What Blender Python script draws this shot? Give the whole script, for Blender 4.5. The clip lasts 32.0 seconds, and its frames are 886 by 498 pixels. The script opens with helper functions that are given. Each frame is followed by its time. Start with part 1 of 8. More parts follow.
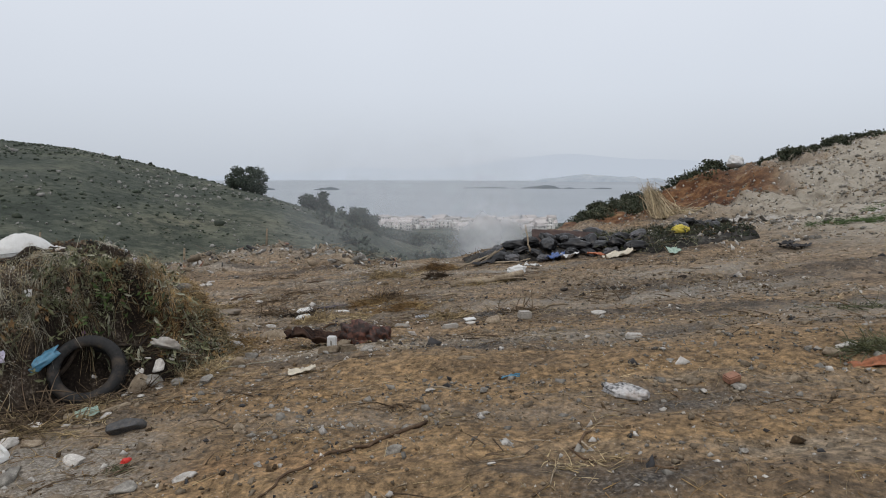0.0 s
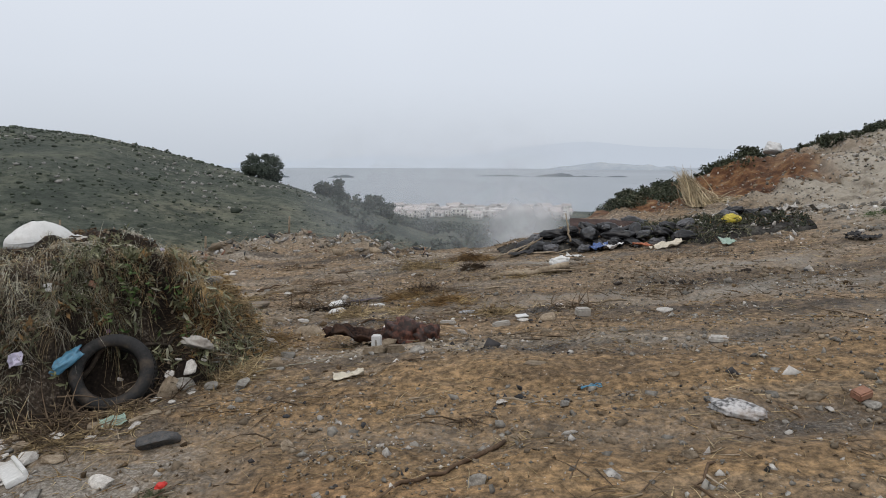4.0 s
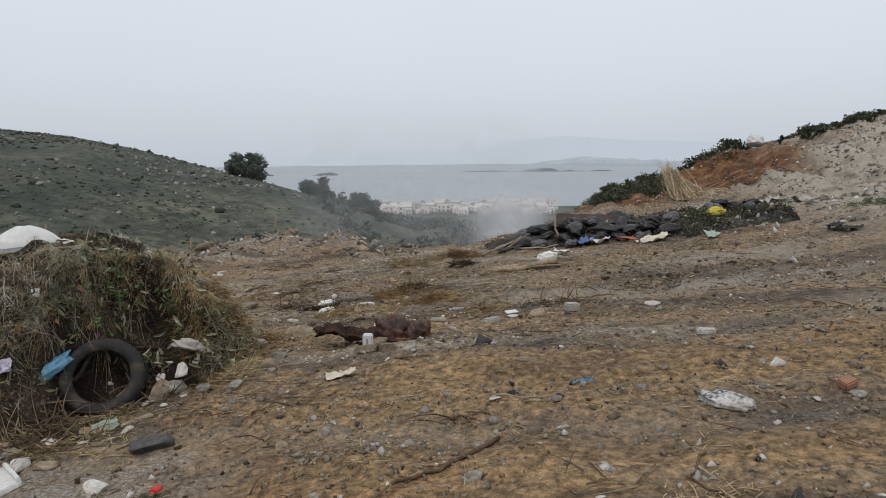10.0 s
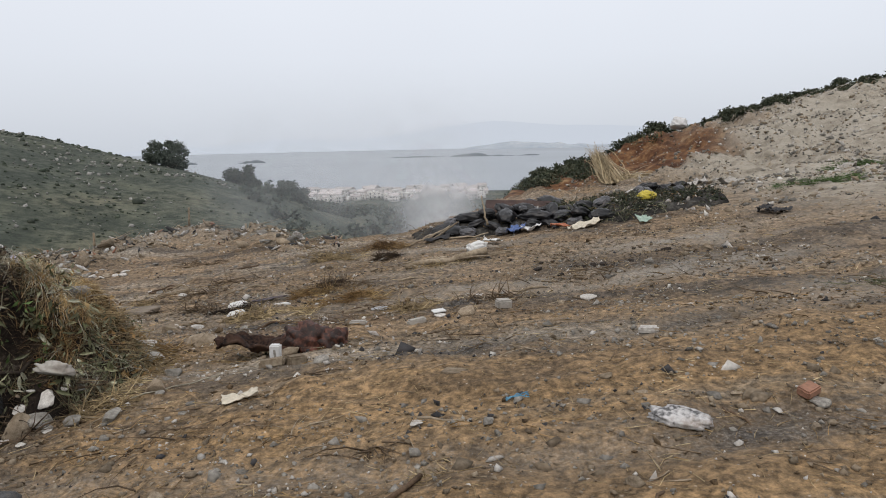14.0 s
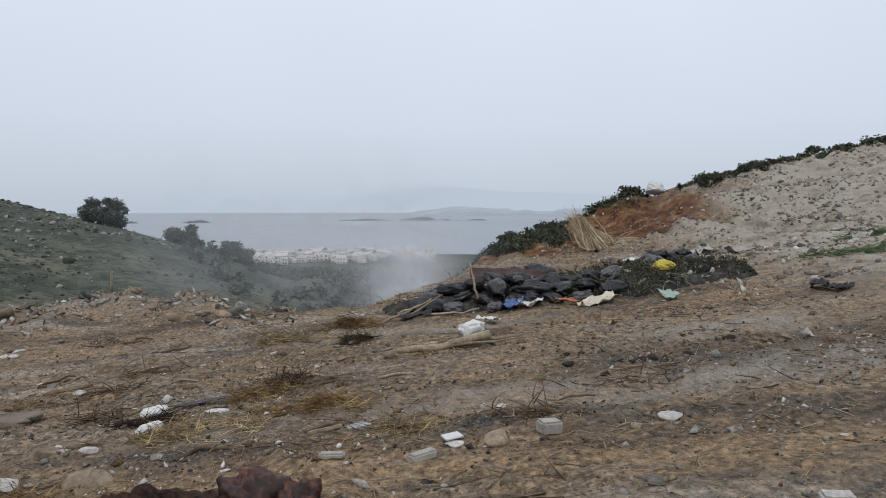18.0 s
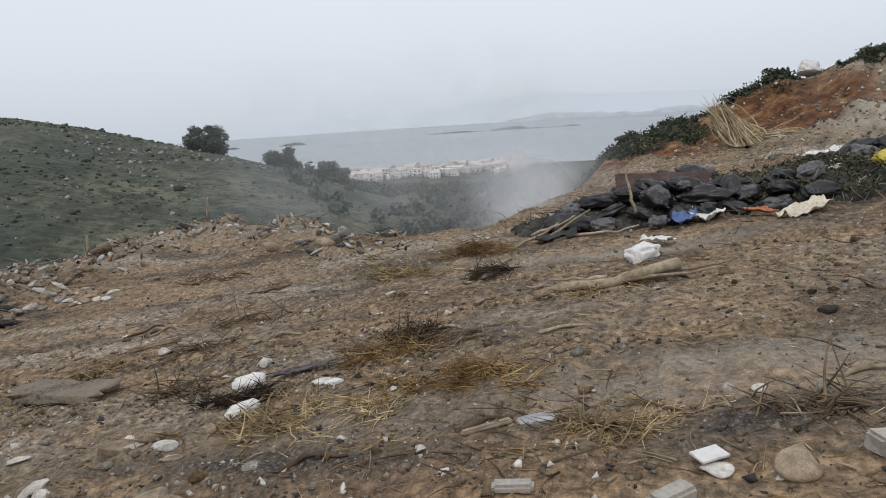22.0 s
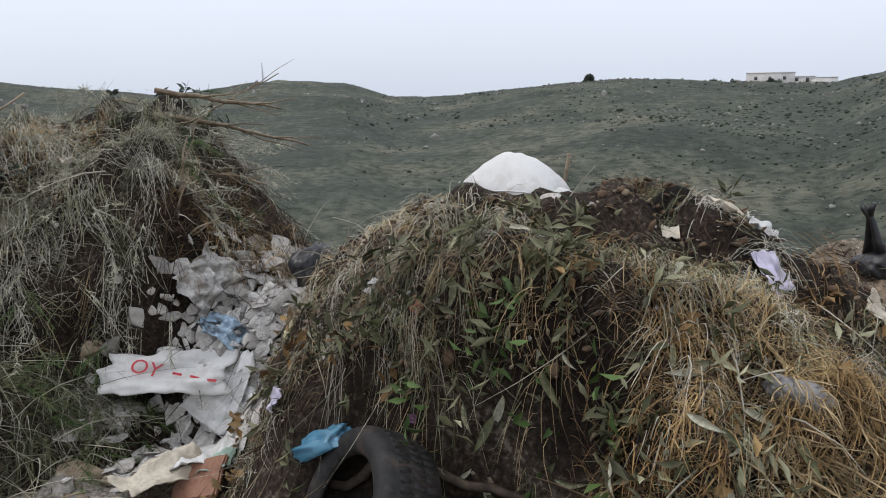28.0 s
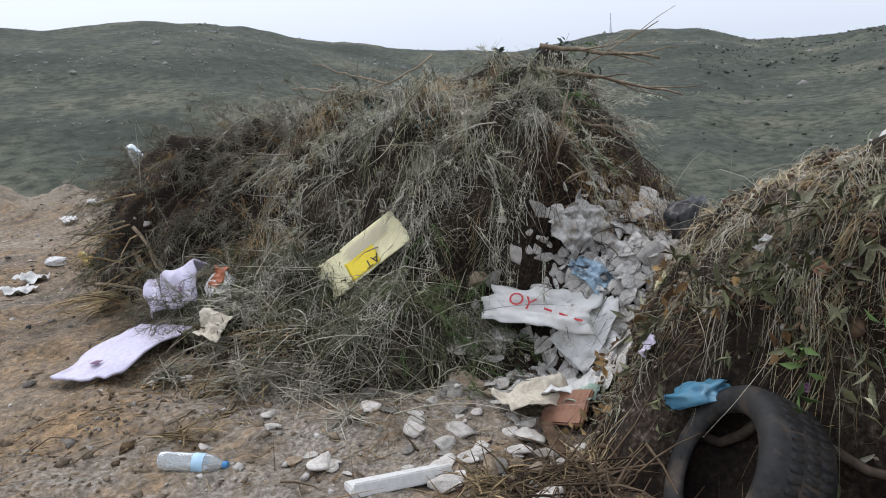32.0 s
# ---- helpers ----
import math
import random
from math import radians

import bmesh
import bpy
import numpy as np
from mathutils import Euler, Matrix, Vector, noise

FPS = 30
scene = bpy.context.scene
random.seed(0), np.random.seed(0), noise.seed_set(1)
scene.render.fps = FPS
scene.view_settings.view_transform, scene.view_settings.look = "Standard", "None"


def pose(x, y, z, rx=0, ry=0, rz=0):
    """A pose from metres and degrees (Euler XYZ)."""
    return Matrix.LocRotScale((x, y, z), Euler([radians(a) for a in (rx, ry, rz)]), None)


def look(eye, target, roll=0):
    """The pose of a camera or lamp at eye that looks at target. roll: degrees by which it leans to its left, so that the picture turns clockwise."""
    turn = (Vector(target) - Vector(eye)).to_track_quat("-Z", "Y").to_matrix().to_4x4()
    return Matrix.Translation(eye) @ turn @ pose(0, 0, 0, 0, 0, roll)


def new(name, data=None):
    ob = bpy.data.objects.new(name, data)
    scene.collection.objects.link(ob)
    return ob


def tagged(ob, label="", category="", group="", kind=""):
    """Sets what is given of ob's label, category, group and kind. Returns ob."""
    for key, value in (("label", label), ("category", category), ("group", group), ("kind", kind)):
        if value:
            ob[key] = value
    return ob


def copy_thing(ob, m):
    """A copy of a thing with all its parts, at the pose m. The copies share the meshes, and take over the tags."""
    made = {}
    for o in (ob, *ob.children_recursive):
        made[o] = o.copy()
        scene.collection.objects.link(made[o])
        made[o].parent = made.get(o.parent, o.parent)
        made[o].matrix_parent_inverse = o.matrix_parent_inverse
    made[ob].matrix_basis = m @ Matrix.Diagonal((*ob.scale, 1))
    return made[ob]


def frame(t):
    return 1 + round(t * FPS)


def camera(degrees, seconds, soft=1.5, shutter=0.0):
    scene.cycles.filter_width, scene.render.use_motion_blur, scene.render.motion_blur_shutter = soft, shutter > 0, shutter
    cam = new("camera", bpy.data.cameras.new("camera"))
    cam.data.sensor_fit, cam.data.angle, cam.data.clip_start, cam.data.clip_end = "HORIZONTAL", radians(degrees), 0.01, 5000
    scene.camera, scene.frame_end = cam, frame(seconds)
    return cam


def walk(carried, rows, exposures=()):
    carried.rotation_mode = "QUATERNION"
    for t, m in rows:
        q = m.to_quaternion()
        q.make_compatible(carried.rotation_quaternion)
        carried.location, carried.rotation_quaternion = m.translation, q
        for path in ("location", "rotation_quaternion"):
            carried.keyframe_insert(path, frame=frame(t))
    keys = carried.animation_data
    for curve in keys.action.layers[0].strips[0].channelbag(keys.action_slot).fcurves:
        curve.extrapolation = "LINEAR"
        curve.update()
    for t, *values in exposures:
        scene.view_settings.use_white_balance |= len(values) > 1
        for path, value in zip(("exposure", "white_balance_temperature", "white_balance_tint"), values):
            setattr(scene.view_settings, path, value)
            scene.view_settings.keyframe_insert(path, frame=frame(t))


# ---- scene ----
cam = camera(67.4, 32.0, soft=1.0, shutter=0.15)
PATH = [
    (0, (1.433, 0.78, 1.718), (1.145, 2.747, 1.494), 0.1),
    (0.5, (1.261, 0.897, 1.709), (1.024, 2.856, 1.386), 0.1),
    (1, (1.178, 1.075, 1.694), (0.89, 3.028, 1.372), -0.8),
    (1.5, (1.093, 1.256, 1.685), (0.806, 3.212, 1.382), -0.4),
    (2, (0.964, 1.306, 1.668), (0.774, 3.267, 1.324), -1.1),
    (2.5, (0.92, 1.319, 1.671), (0.743, 3.283, 1.339), 0.2),
    (3, (0.907, 1.34, 1.696), (0.648, 3.308, 1.449), -0.5),
    (3.5, (0.932, 1.335, 1.679), (0.634, 3.3, 1.457), -0.2),
    (4, (0.952, 1.342, 1.673), (0.624, 3.298, 1.413), 0.2),
    (4.5, (0.946, 1.328, 1.67), (0.624, 3.285, 1.41), -0.4),
    (6.5, (0.893, 1.285, 1.685), (0.576, 3.241, 1.419), 1.6),
    (7, (0.887, 1.282, 1.685), (0.551, 3.24, 1.453), 0.8),
    (7.5, (0.886, 1.303, 1.682), (0.534, 3.259, 1.465), 0.9),
    (8, (0.907, 1.328, 1.687), (0.535, 3.28, 1.46), 0.2),
    (8.5, (0.924, 1.351, 1.686), (0.585, 3.303, 1.413), 0.0),
    (9, (0.931, 1.339, 1.68), (0.608, 3.29, 1.377), -0.2),
    (9.5, (0.938, 1.329, 1.681), (0.625, 3.283, 1.386), 0.1),
    (10, (0.925, 1.317, 1.69), (0.638, 3.278, 1.419), -0.6),
    (10.5, (0.924, 1.312, 1.692), (0.593, 3.263, 1.402), -0.5),
    (11, (1.028, 1.307, 1.704), (0.771, 3.282, 1.52), -1.0),
    (11.5, (1.129, 1.342, 1.709), (0.946, 3.323, 1.506), 0.1),
    (12, (1.179, 1.4, 1.7), (0.986, 3.376, 1.458), -1.9),
    (12.5, (1.164, 1.453, 1.672), (1.062, 3.423, 1.338), -0.6),
    (13, (1.062, 1.605, 1.67), (1.043, 3.581, 1.363), -2.0),
    (13.5, (0.994, 1.783, 1.667), (0.983, 3.758, 1.346), -1.6),
    (14, (0.966, 1.993, 1.678), (0.881, 3.966, 1.362), -1.2),
    (14.5, (0.884, 2.213, 1.655), (0.804, 4.184, 1.32), -0.4),
    (16.5, (0.535, 3.239, 1.598), (0.379, 5.201, 1.241), -2.8),
    (17, (0.478, 3.563, 1.537), (0.355, 5.529, 1.193), -2.0),
    (17.5, (0.483, 3.834, 1.564), (0.413, 5.807, 1.243), 0.5),
    (18, (0.4, 4.06, 1.569), (0.476, 6.055, 1.441), 0.0),
    (18.5, (0.338, 4.311, 1.542), (0.345, 6.297, 1.301), -0.4),
    (19, (0.311, 4.624, 1.509), (0.099, 6.598, 1.266), -1.6),
    (19.5, (0.222, 4.844, 1.475), (-0.084, 6.8, 1.191), -0.6),
    (20, (0.055, 5.044, 1.462), (-0.303, 6.986, 1.15), -2.4),
    (20.5, (0.003, 5.246, 1.451), (-0.417, 7.181, 1.174), -3.3),
    (21, (0.017, 5.498, 1.45), (-0.345, 7.439, 1.131), -2.7),
    (21.5, (-0.064, 5.715, 1.438), (-0.377, 7.668, 1.146), -2.0),
    (22, (-0.124, 5.892, 1.417), (-0.336, 7.844, 1.035), -3.7),
    (22.5, (-0.112, 6.131, 1.423), (-0.468, 8.063, 1.05), -4.7),
    (23, (-0.144, 6.341, 1.441), (-0.664, 8.218, 0.984), -4.4),
    (23.5, (-0.262, 6.427, 1.439), (-1.057, 8.216, 1.031), -4.7),
    (24, (-0.349, 6.532, 1.414), (-1.471, 8.123, 0.956), -4.8),
    (24.5, (-0.337, 6.557, 1.457), (-1.653, 8.015, 1.082), -2.5),
    (25, (-0.332, 6.58, 1.452), (-1.869, 7.816, 1.125), -2.5),
    (25.5, (-0.354, 6.564, 1.441), (-2.111, 7.453, 1.093), -3.4),
    (26, (-0.376, 6.539, 1.426), (-2.237, 7.144, 1.014), -4.2),
    (26.5, (-0.387, 6.457, 1.445), (-2.322, 6.792, 1.069), -4.5),
    (28.5, (-0.488, 6.264, 1.428), (-2.42, 6.139, 0.924), -1.7),
    (29, (-0.449, 6.288, 1.438), (-2.356, 5.928, 0.956), -4.2),
    (29.5, (-0.403, 6.233, 1.432), (-2.242, 5.621, 0.94), -5.0),
    (30, (-0.331, 6.124, 1.447), (-2.087, 5.319, 0.93), -6.5),
    (30.5, (-0.287, 6.05, 1.475), (-2.039, 5.308, 0.857), -6.1),
    (31, (-0.325, 6.042, 1.45), (-2.052, 5.223, 0.862), -4.7),
    (31.5, (-0.31, 6.067, 1.452), (-1.998, 5.135, 0.92), -4.3),
    (32, (-0.345, 6.101, 1.436), (-2.022, 5.165, 0.878), -4.4),
]
walk(cam, [(t, look(eye, target, roll)) for t, eye, target, roll in PATH],
     exposures=[(0.0, -0.06, 6550, 12), (2.0, 0.10, 6550, 12), (4.0, 0.0, 6550, 12), (7.0, 0.02, 6700, 12), (9.0, 0.02, 6750, 12), (11.0, -0.12, 6450, 11), (12.0, -0.02, 6650, 12), (13.5, 0.09, 6700, 13), (17.0, 0.22, 6600, 12), (18.0, -0.07, 6300, 12), (20.0, 0.03, 6400, 12), (22.0, 0.08, 6600, 12), (24.0, 0.30, 6550, 13), (26.0, 0.12, 6350, 12), (29.0, 0.37, 6400, 15), (32.0, 0.43, 6250, 14)])

# ---- overcast daylight ----
world = bpy.data.worlds.new("overcast_sky")
scene.world = world
world.use_nodes = True
wn, wl = world.node_tree.nodes, world.node_tree.links
wn.clear()
w_out = wn.new("ShaderNodeOutputWorld")
w_bg = wn.new("ShaderNodeBackground")
w_sky = wn.new("ShaderNodeTexSky")
w_sky.sky_type = "NISHITA"
w_sky.sun_disc = False
w_sky.sun_elevation = radians(55)
w_sky.sun_rotation = radians(200)
w_sky.dust_density = 4.0
w_dim = wn.new("ShaderNodeVectorMath")
w_dim.operation = "SCALE"
w_dim.inputs["Scale"].default_value = 0.1
w_co = wn.new("ShaderNodeTexCoord")
w_sep = wn.new("ShaderNodeSeparateXYZ")
w_ramp = wn.new("ShaderNodeValToRGB")
w_ramp.color_ramp.elements[0].position = 0.0
w_ramp.color_ramp.elements[0].color = (0.60, 0.665, 0.74, 1)
w_ramp.color_ramp.elements[1].position = 0.55
w_ramp.color_ramp.elements[1].color = (0.95, 1.0, 1.06, 1)
e_mid = w_ramp.color_ramp.elements.new(0.12)
e_mid.color = (0.72, 0.785, 0.865, 1)
w_cloud = wn.new("ShaderNodeTexNoise")
w_cloud.inputs["Scale"].default_value = 1.6
w_cloud.inputs["Detail"].default_value = 3
w_cr = wn.new("ShaderNodeMapRange")
w_cr.inputs["To Min"].default_value = 0.93
w_cr.inputs["To Max"].default_value = 1.07
w_mul = wn.new("ShaderNodeVectorMath")
w_mul.operation = "SCALE"
w_mix = wn.new("ShaderNodeMix")
w_mix.data_type = "RGBA"
w_mix.inputs["Factor"].default_value = 0.9
wl.new(w_co.outputs["Generated"], w_sep.inputs[0])
wl.new(w_sep.outputs["Z"], w_ramp.inputs[0])
wl.new(w_co.outputs["Generated"], w_cloud.inputs["Vector"])
wl.new(w_cloud.outputs[0], w_cr.inputs[0])
wl.new(w_ramp.outputs[0], w_mul.inputs[0])
wl.new(w_cr.outputs[0], w_mul.inputs["Scale"])
wl.new(w_sky.outputs[0], w_dim.inputs[0])
wl.new(w_dim.outputs[0], w_mix.inputs["A"])
wl.new(w_mul.outputs[0], w_mix.inputs["B"])
wl.new(w_mix.outputs["Result"], w_bg.inputs["Color"])
wl.new(w_bg.outputs[0], w_out.inputs[0])
w_bg.inputs["Strength"].default_value = 1.0

sun_data = bpy.data.lights.new("veiled_sun", "SUN")
sun_data.energy = 0.9
sun_data.angle = radians(25)
sun_data.color = (1.0, 0.96, 0.9)
sun = new("veiled_sun", sun_data)
sun.matrix_world = look((0, 0, 60), (0 + 60 * math.tan(radians(35)) * 0.35, 60 * math.tan(radians(35)) * 0.94, 0))

# ---- helpers of this scene ----
rng = np.random.default_rng(7)


def hash01(i, j, seed):
    h = (i.astype(np.int64) * 374761393 + j.astype(np.int64) * 668265263 + seed * 1442695041) & 0x7FFFFFFF
    h = ((h ^ (h >> 13)) * 1274126177) & 0x7FFFFFFF
    return ((h ^ (h >> 16)) & 0xFFFF) / 65535.0


def vnoise(x, y, seed=0):
    """Smooth value noise from 0 to 1."""
    x, y = np.asarray(x, float), np.asarray(y, float)
    i, j = np.floor(x), np.floor(y)
    u, v = x - i, y - j
    u, v = u * u * (3 - 2 * u), v * v * (3 - 2 * v)
    a, b = hash01(i, j, seed), hash01(i + 1, j, seed)
    c, d = hash01(i, j + 1, seed), hash01(i + 1, j + 1, seed)
    return (a * (1 - u) + b * u) * (1 - v) + (c * (1 - u) + d * u) * v


def fbm(x, y, seed=0, octaves=4, gain=0.5):
    """Layered noise about 0, roughly from -1 to 1."""
    total, amp = 0.0, 1.0
    for k in range(octaves):
        total = total + amp * (2 * vnoise(np.asarray(x) * 2**k + 17.3 * k, np.asarray(y) * 2**k - 9.1 * k, seed + k) - 1)
        amp *= gain
    return total


def step(lo, hi, v):
    s = np.clip((np.asarray(v, float) - lo) / (hi - lo), 0, 1)
    return s * s * (3 - 2 * s)


# ---- the lie of the land: a tipped shelf on a hillside, a valley, hills and a bay ----
CX, CY = -0.4, 6.4
SEA = -45.0
AZ_EDGE = (-180, -150, -130, -118, -105, -80, -62, -52, -47, -40, -33, -26, -20, -15, -8, 0, 6, 14, 60, 180)
D_EDGE = (20, 15, 9.5, 8.6, 8.0, 7.6, 8.2, 8.6, 9.6, 12.6, 14.6, 15.4, 13.6, 11.4, 9.6, 9.8, 11.5, 16, 30, 30)
# hill crests and bank lip are shaped to fit the camera's skyline, distances assumed
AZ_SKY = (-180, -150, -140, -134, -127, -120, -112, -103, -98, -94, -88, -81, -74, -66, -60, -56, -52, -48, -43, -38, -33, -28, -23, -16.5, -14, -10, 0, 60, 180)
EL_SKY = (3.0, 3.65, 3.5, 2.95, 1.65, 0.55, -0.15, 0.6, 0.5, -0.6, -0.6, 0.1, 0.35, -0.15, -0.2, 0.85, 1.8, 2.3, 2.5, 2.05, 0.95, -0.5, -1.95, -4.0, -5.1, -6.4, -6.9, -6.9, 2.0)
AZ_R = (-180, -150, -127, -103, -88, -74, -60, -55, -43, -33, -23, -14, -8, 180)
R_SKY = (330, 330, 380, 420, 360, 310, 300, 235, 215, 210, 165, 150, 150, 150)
RIDGE_X = (-3, 1, 3.3, 5, 8.4, 12.8, 16.5, 24, 40)
RIDGE_Z = (-1.6, -0.45, 0.45, 0.95, 2.15, 3.25, 4.1, 5.6, 8.6)


def land(x, y):
    """Height of the ground, and how much of it is red earth, grass, rubble and grit."""
    x, y = np.asarray(x, float), np.asarray(y, float)
    dx, dy = x - CX, y - CY
    r = np.hypot(dx, dy) + 1e-6
    az = np.degrees(np.arctan2(dx, dy))
    # the shelf
    shelf = 0.115 * np.clip(x, -7, 40) + 0.02 - 0.12 * step(6.8, 8.3, y) + 0.03 * step(10.5, 12, y)
    edge = np.interp(az, AZ_EDGE, D_EDGE) + 0.5 * fbm(az * 0.12, az * 0, 3, 2)
    berm = np.exp(-(((r - edge + 0.9) / 1.2) ** 2)) * step(-12, -20, az) * (0.26 + 0.16 * step(-38, -52, az))
    shelf = shelf + berm * (1 + 0.5 * fbm(x * 1.1, y * 1.1, 5, 3))
    rough = step(2.0, 0.5, np.abs(r - edge + 0.6)) * step(-10, -18, az)
    # the valley and the hills
    s = np.maximum(r - edge, 0)
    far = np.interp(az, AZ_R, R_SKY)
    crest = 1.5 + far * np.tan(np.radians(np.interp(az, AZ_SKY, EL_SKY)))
    deep = -15.0 - 2.0 * step(-20, -5, az)
    fall = shelf + (deep - shelf) * (1 - np.exp(-s / 13.0))
    t = np.clip((r - 55) / (far - 55), 0, 1)
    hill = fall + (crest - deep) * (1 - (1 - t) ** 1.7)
    past = np.maximum(r - far, 0)
    hill = hill - past * (0.09 + 0.06 * step(-20, -30, az))
    hill = hill + step(40, 110, r) * fbm(x / 38, y / 38, 11, 4) * np.minimum(r, 400) / 400 * 3.6 * (1 - t**6)
    bench = step(-22, -12, az) * step(13, 6, az)
    hill = hill + bench * step(0, 1.5, s) * step(22, 8, s) * (1 - np.exp(-s / 13.0)) * 11.0
    z = np.where(r < edge, shelf, hill)
    # the cut bank
    ridge = np.interp(x, RIDGE_X, RIDGE_Z) - 0.33 - 0.25 * step(5, 2, x)
    foot = 18.5 - 0.10 * np.clip(x - 6, 0, 30)
    up = step(0, 1, (y - foot) / (26 - foot))
    cut = np.clip((y - 21.5) / 4.0, 0, 1) ** 2
    mix = np.where(x < 9, 0.45 * up + 0.55 * cut, 0.8 * up + 0.2 * cut)
    bank = shelf + (ridge - shelf) * mix - np.maximum(y - 27.5, 0) * 0.16
    bank = bank + (y > 15) * step(16, 20, y) * (fbm(x * 0.8, y * 0.8, 21, 5) * 0.26 + 0.10 * fbm(x * 2.6, y * 1.2, 23, 4))
    side = step(2, 9, az)
    z = z * (1 - side) + bank * side
    # far land runs down under the bay
    plain = step(-24, -18, az) * step(14, 8, az) * step(230, 330, r)
    z = np.where(r < 640, z * (1 - plain) + np.maximum(z, SEA + 1.5 + 0.012 * (640 - r)) * plain, z)
    z = np.where(r > 700, np.minimum(z, SEA + 2 - (r - 640) * 0.03), z)
    # shallow ruts and lumps
    near = step(24, 14, r) * (r < edge + 1)
    v = y - 0.10 * x + 0.35 * np.sin(x * 0.55)
    rut = np.exp(-(((v - 7.05) / 0.22) ** 2)) + np.exp(-(((v - 5.2) / 0.2) ** 2)) + np.exp(-(((v - 9.3) / 0.25) ** 2)) + np.exp(-(((v - 3.6) / 0.22) ** 2))
    z = z + near * (0.035 * fbm(x * 0.9, y * 0.9, 31, 3) + 0.028 * fbm(x * 4.2, y * 4.2, 37, 3) + 0.012 * np.abs(fbm(x * 11, y * 11, 38, 2)) - 0.03 * rut)
    z = z + near * 0.012 * fbm(x * 0.9, v * 7.0, 41, 2)
    z = z + rough * 0.16 * fbm(x * 1.7, y * 1.7, 45, 4)
    grass = np.where(side > 0.5, step(27.0, 28.2, y + 0.5 * fbm(x, y, 51, 2)), step(0.2, 2.5, s - 9 * bench))
    red = side * step(21.2, 22.4, y + 0.6 * fbm(x * 0.7, y * 0.7, 52, 2)) * step(10.5, 7.0, x + 1.2 * fbm(x * 0.4, y * 0.4, 53, 2)) * (1 - grass)
    red = np.maximum(red, bench * step(0.2, 2, s) * step(14, 9, s))
    rubble = np.maximum(step(4.5, 8, x) * step(9.5, 13, y) * (1 - red) * (1 - grass), rough * 0.4)
    grit = np.maximum(rut * 0.4, step(-0.5, -1.3, x) * np.maximum(step(5.4, 4.7, y) * step(2.6, 3.6, y), 0.45 * step(4.6, 3.6, y))) * near
    cinder, ash = np.zeros_like(z), np.zeros_like(z)
    for px, py, sx, sy in ((-1.7, 8.95, 1.5, 0.30), (1.2, 8.68, 0.9, 0.24), (0.6, 6.85, 1.1, 0.22), (2.5, 5.2, 0.6, 0.28), (-0.7, 10.6, 0.9, 0.35), (2.6, 10.0, 0.9, 0.25), (-1.2, 13.4, 1.0, 0.4), (3.0, 7.0, 1.2, 0.18), (-2.55, 5.35, 0.75, 0.42), (-2.0, 6.2, 0.4, 0.7), (1.9, 4.0, 0.6, 0.25), (2.3, 5.15, 0.35, 0.2)):
        cinder = np.maximum(cinder, np.exp(-(((x - px) / sx) ** 2) - ((y - py) / sy) ** 2))
    for px, py, sx, sy in ((1.0, 9.45, 1.1, 0.26), (3.4, 9.3, 1.3, 0.5), (4.8, 7.5, 1.4, 0.5), (3.7, 10.8, 1.5, 0.4), (0.8, 12.4, 1.3, 0.3)):
        ash = np.maximum(ash, np.exp(-(((x - px) / sx) ** 2) - ((y - py) / sy) ** 2))
    mottle = 0.75 + 0.7 * fbm(x * 2.2, v * 5.0, 57, 4)
    return z, red, grass, rubble, grit, cinder * mottle, ash * mottle


def gz(x, y):
    return float(land(np.array([x]), np.array([y]))[0][0])


def mesh_np(name, verts, faces, smooth=True):
    """A mesh from arrays of places and of faces with equally many corners."""
    me = bpy.data.meshes.new(name)
    verts, faces = np.asarray(verts, np.float32), np.asarray(faces, np.int32)
    k = faces.shape[1]
    me.vertices.add(len(verts))
    me.vertices.foreach_set("co", verts.ravel())
    me.loops.add(faces.size)
    me.loops.foreach_set("vertex_index", faces.ravel())
    me.polygons.add(len(faces))
    me.polygons.foreach_set("loop_start", np.arange(0, faces.size, k, dtype=np.int32))
    if smooth:
        me.polygons.foreach_set("use_smooth", np.ones(len(faces), bool))
    me.update(calc_edges=True)
    me.validate()
    return me


def thing(name, label, category, group="", kind="", at=(0, 0, 0)):
    ob = new(name)
    ob.location = at
    return tagged(ob, label, category, group, kind)


def solo(name, me, material, label, category, group="", kind="", m=None):
    """A thing that is one mesh."""
    ob = new(name, me)
    if not me.materials:
        me.materials.append(material)
    if m is not None:
        ob.matrix_world = m
    return tagged(ob, label, category, group, kind)


def part(name, me, material, parent, label="", kind="", m=None):
    ob = new(name, me)
    if material is not None and not me.materials:
        me.materials.append(material)
    ob.parent = parent
    if m is not None:
        ob.matrix_basis = m
    return tagged(ob, label, "", "", kind)


# ---- materials ----
def nodes_of(name):
    m = bpy.data.materials.new(name)
    m.use_nodes = True
    n, l = m.node_tree.nodes, m.node_tree.links
    n.clear()
    out, bsdf = n.new("ShaderNodeOutputMaterial"), n.new("ShaderNodeBsdfPrincipled")
    l.new(bsdf.outputs[0], out.inputs[0])
    return m, n, l, bsdf


def noise_at(n, l, co, scale, detail=4.0, rough=0.55):
    t = n.new("ShaderNodeTexNoise")
    t.inputs["Scale"].default_value, t.inputs["Detail"].default_value, t.inputs["Roughness"].default_value = scale, detail, rough
    l.new(co, t.inputs["Vector"])
    return t.outputs[0]


def ramp_of(n, l, fac, stops):
    r = n.new("ShaderNodeValToRGB")
    el = r.color_ramp.elements
    while len(el) < len(stops):
        el.new(0.5)
    for e, (p, c) in zip(el, stops):
        e.position, e.color = p, (*c, 1)
    l.new(fac, r.inputs[0])
    return r.outputs[0]


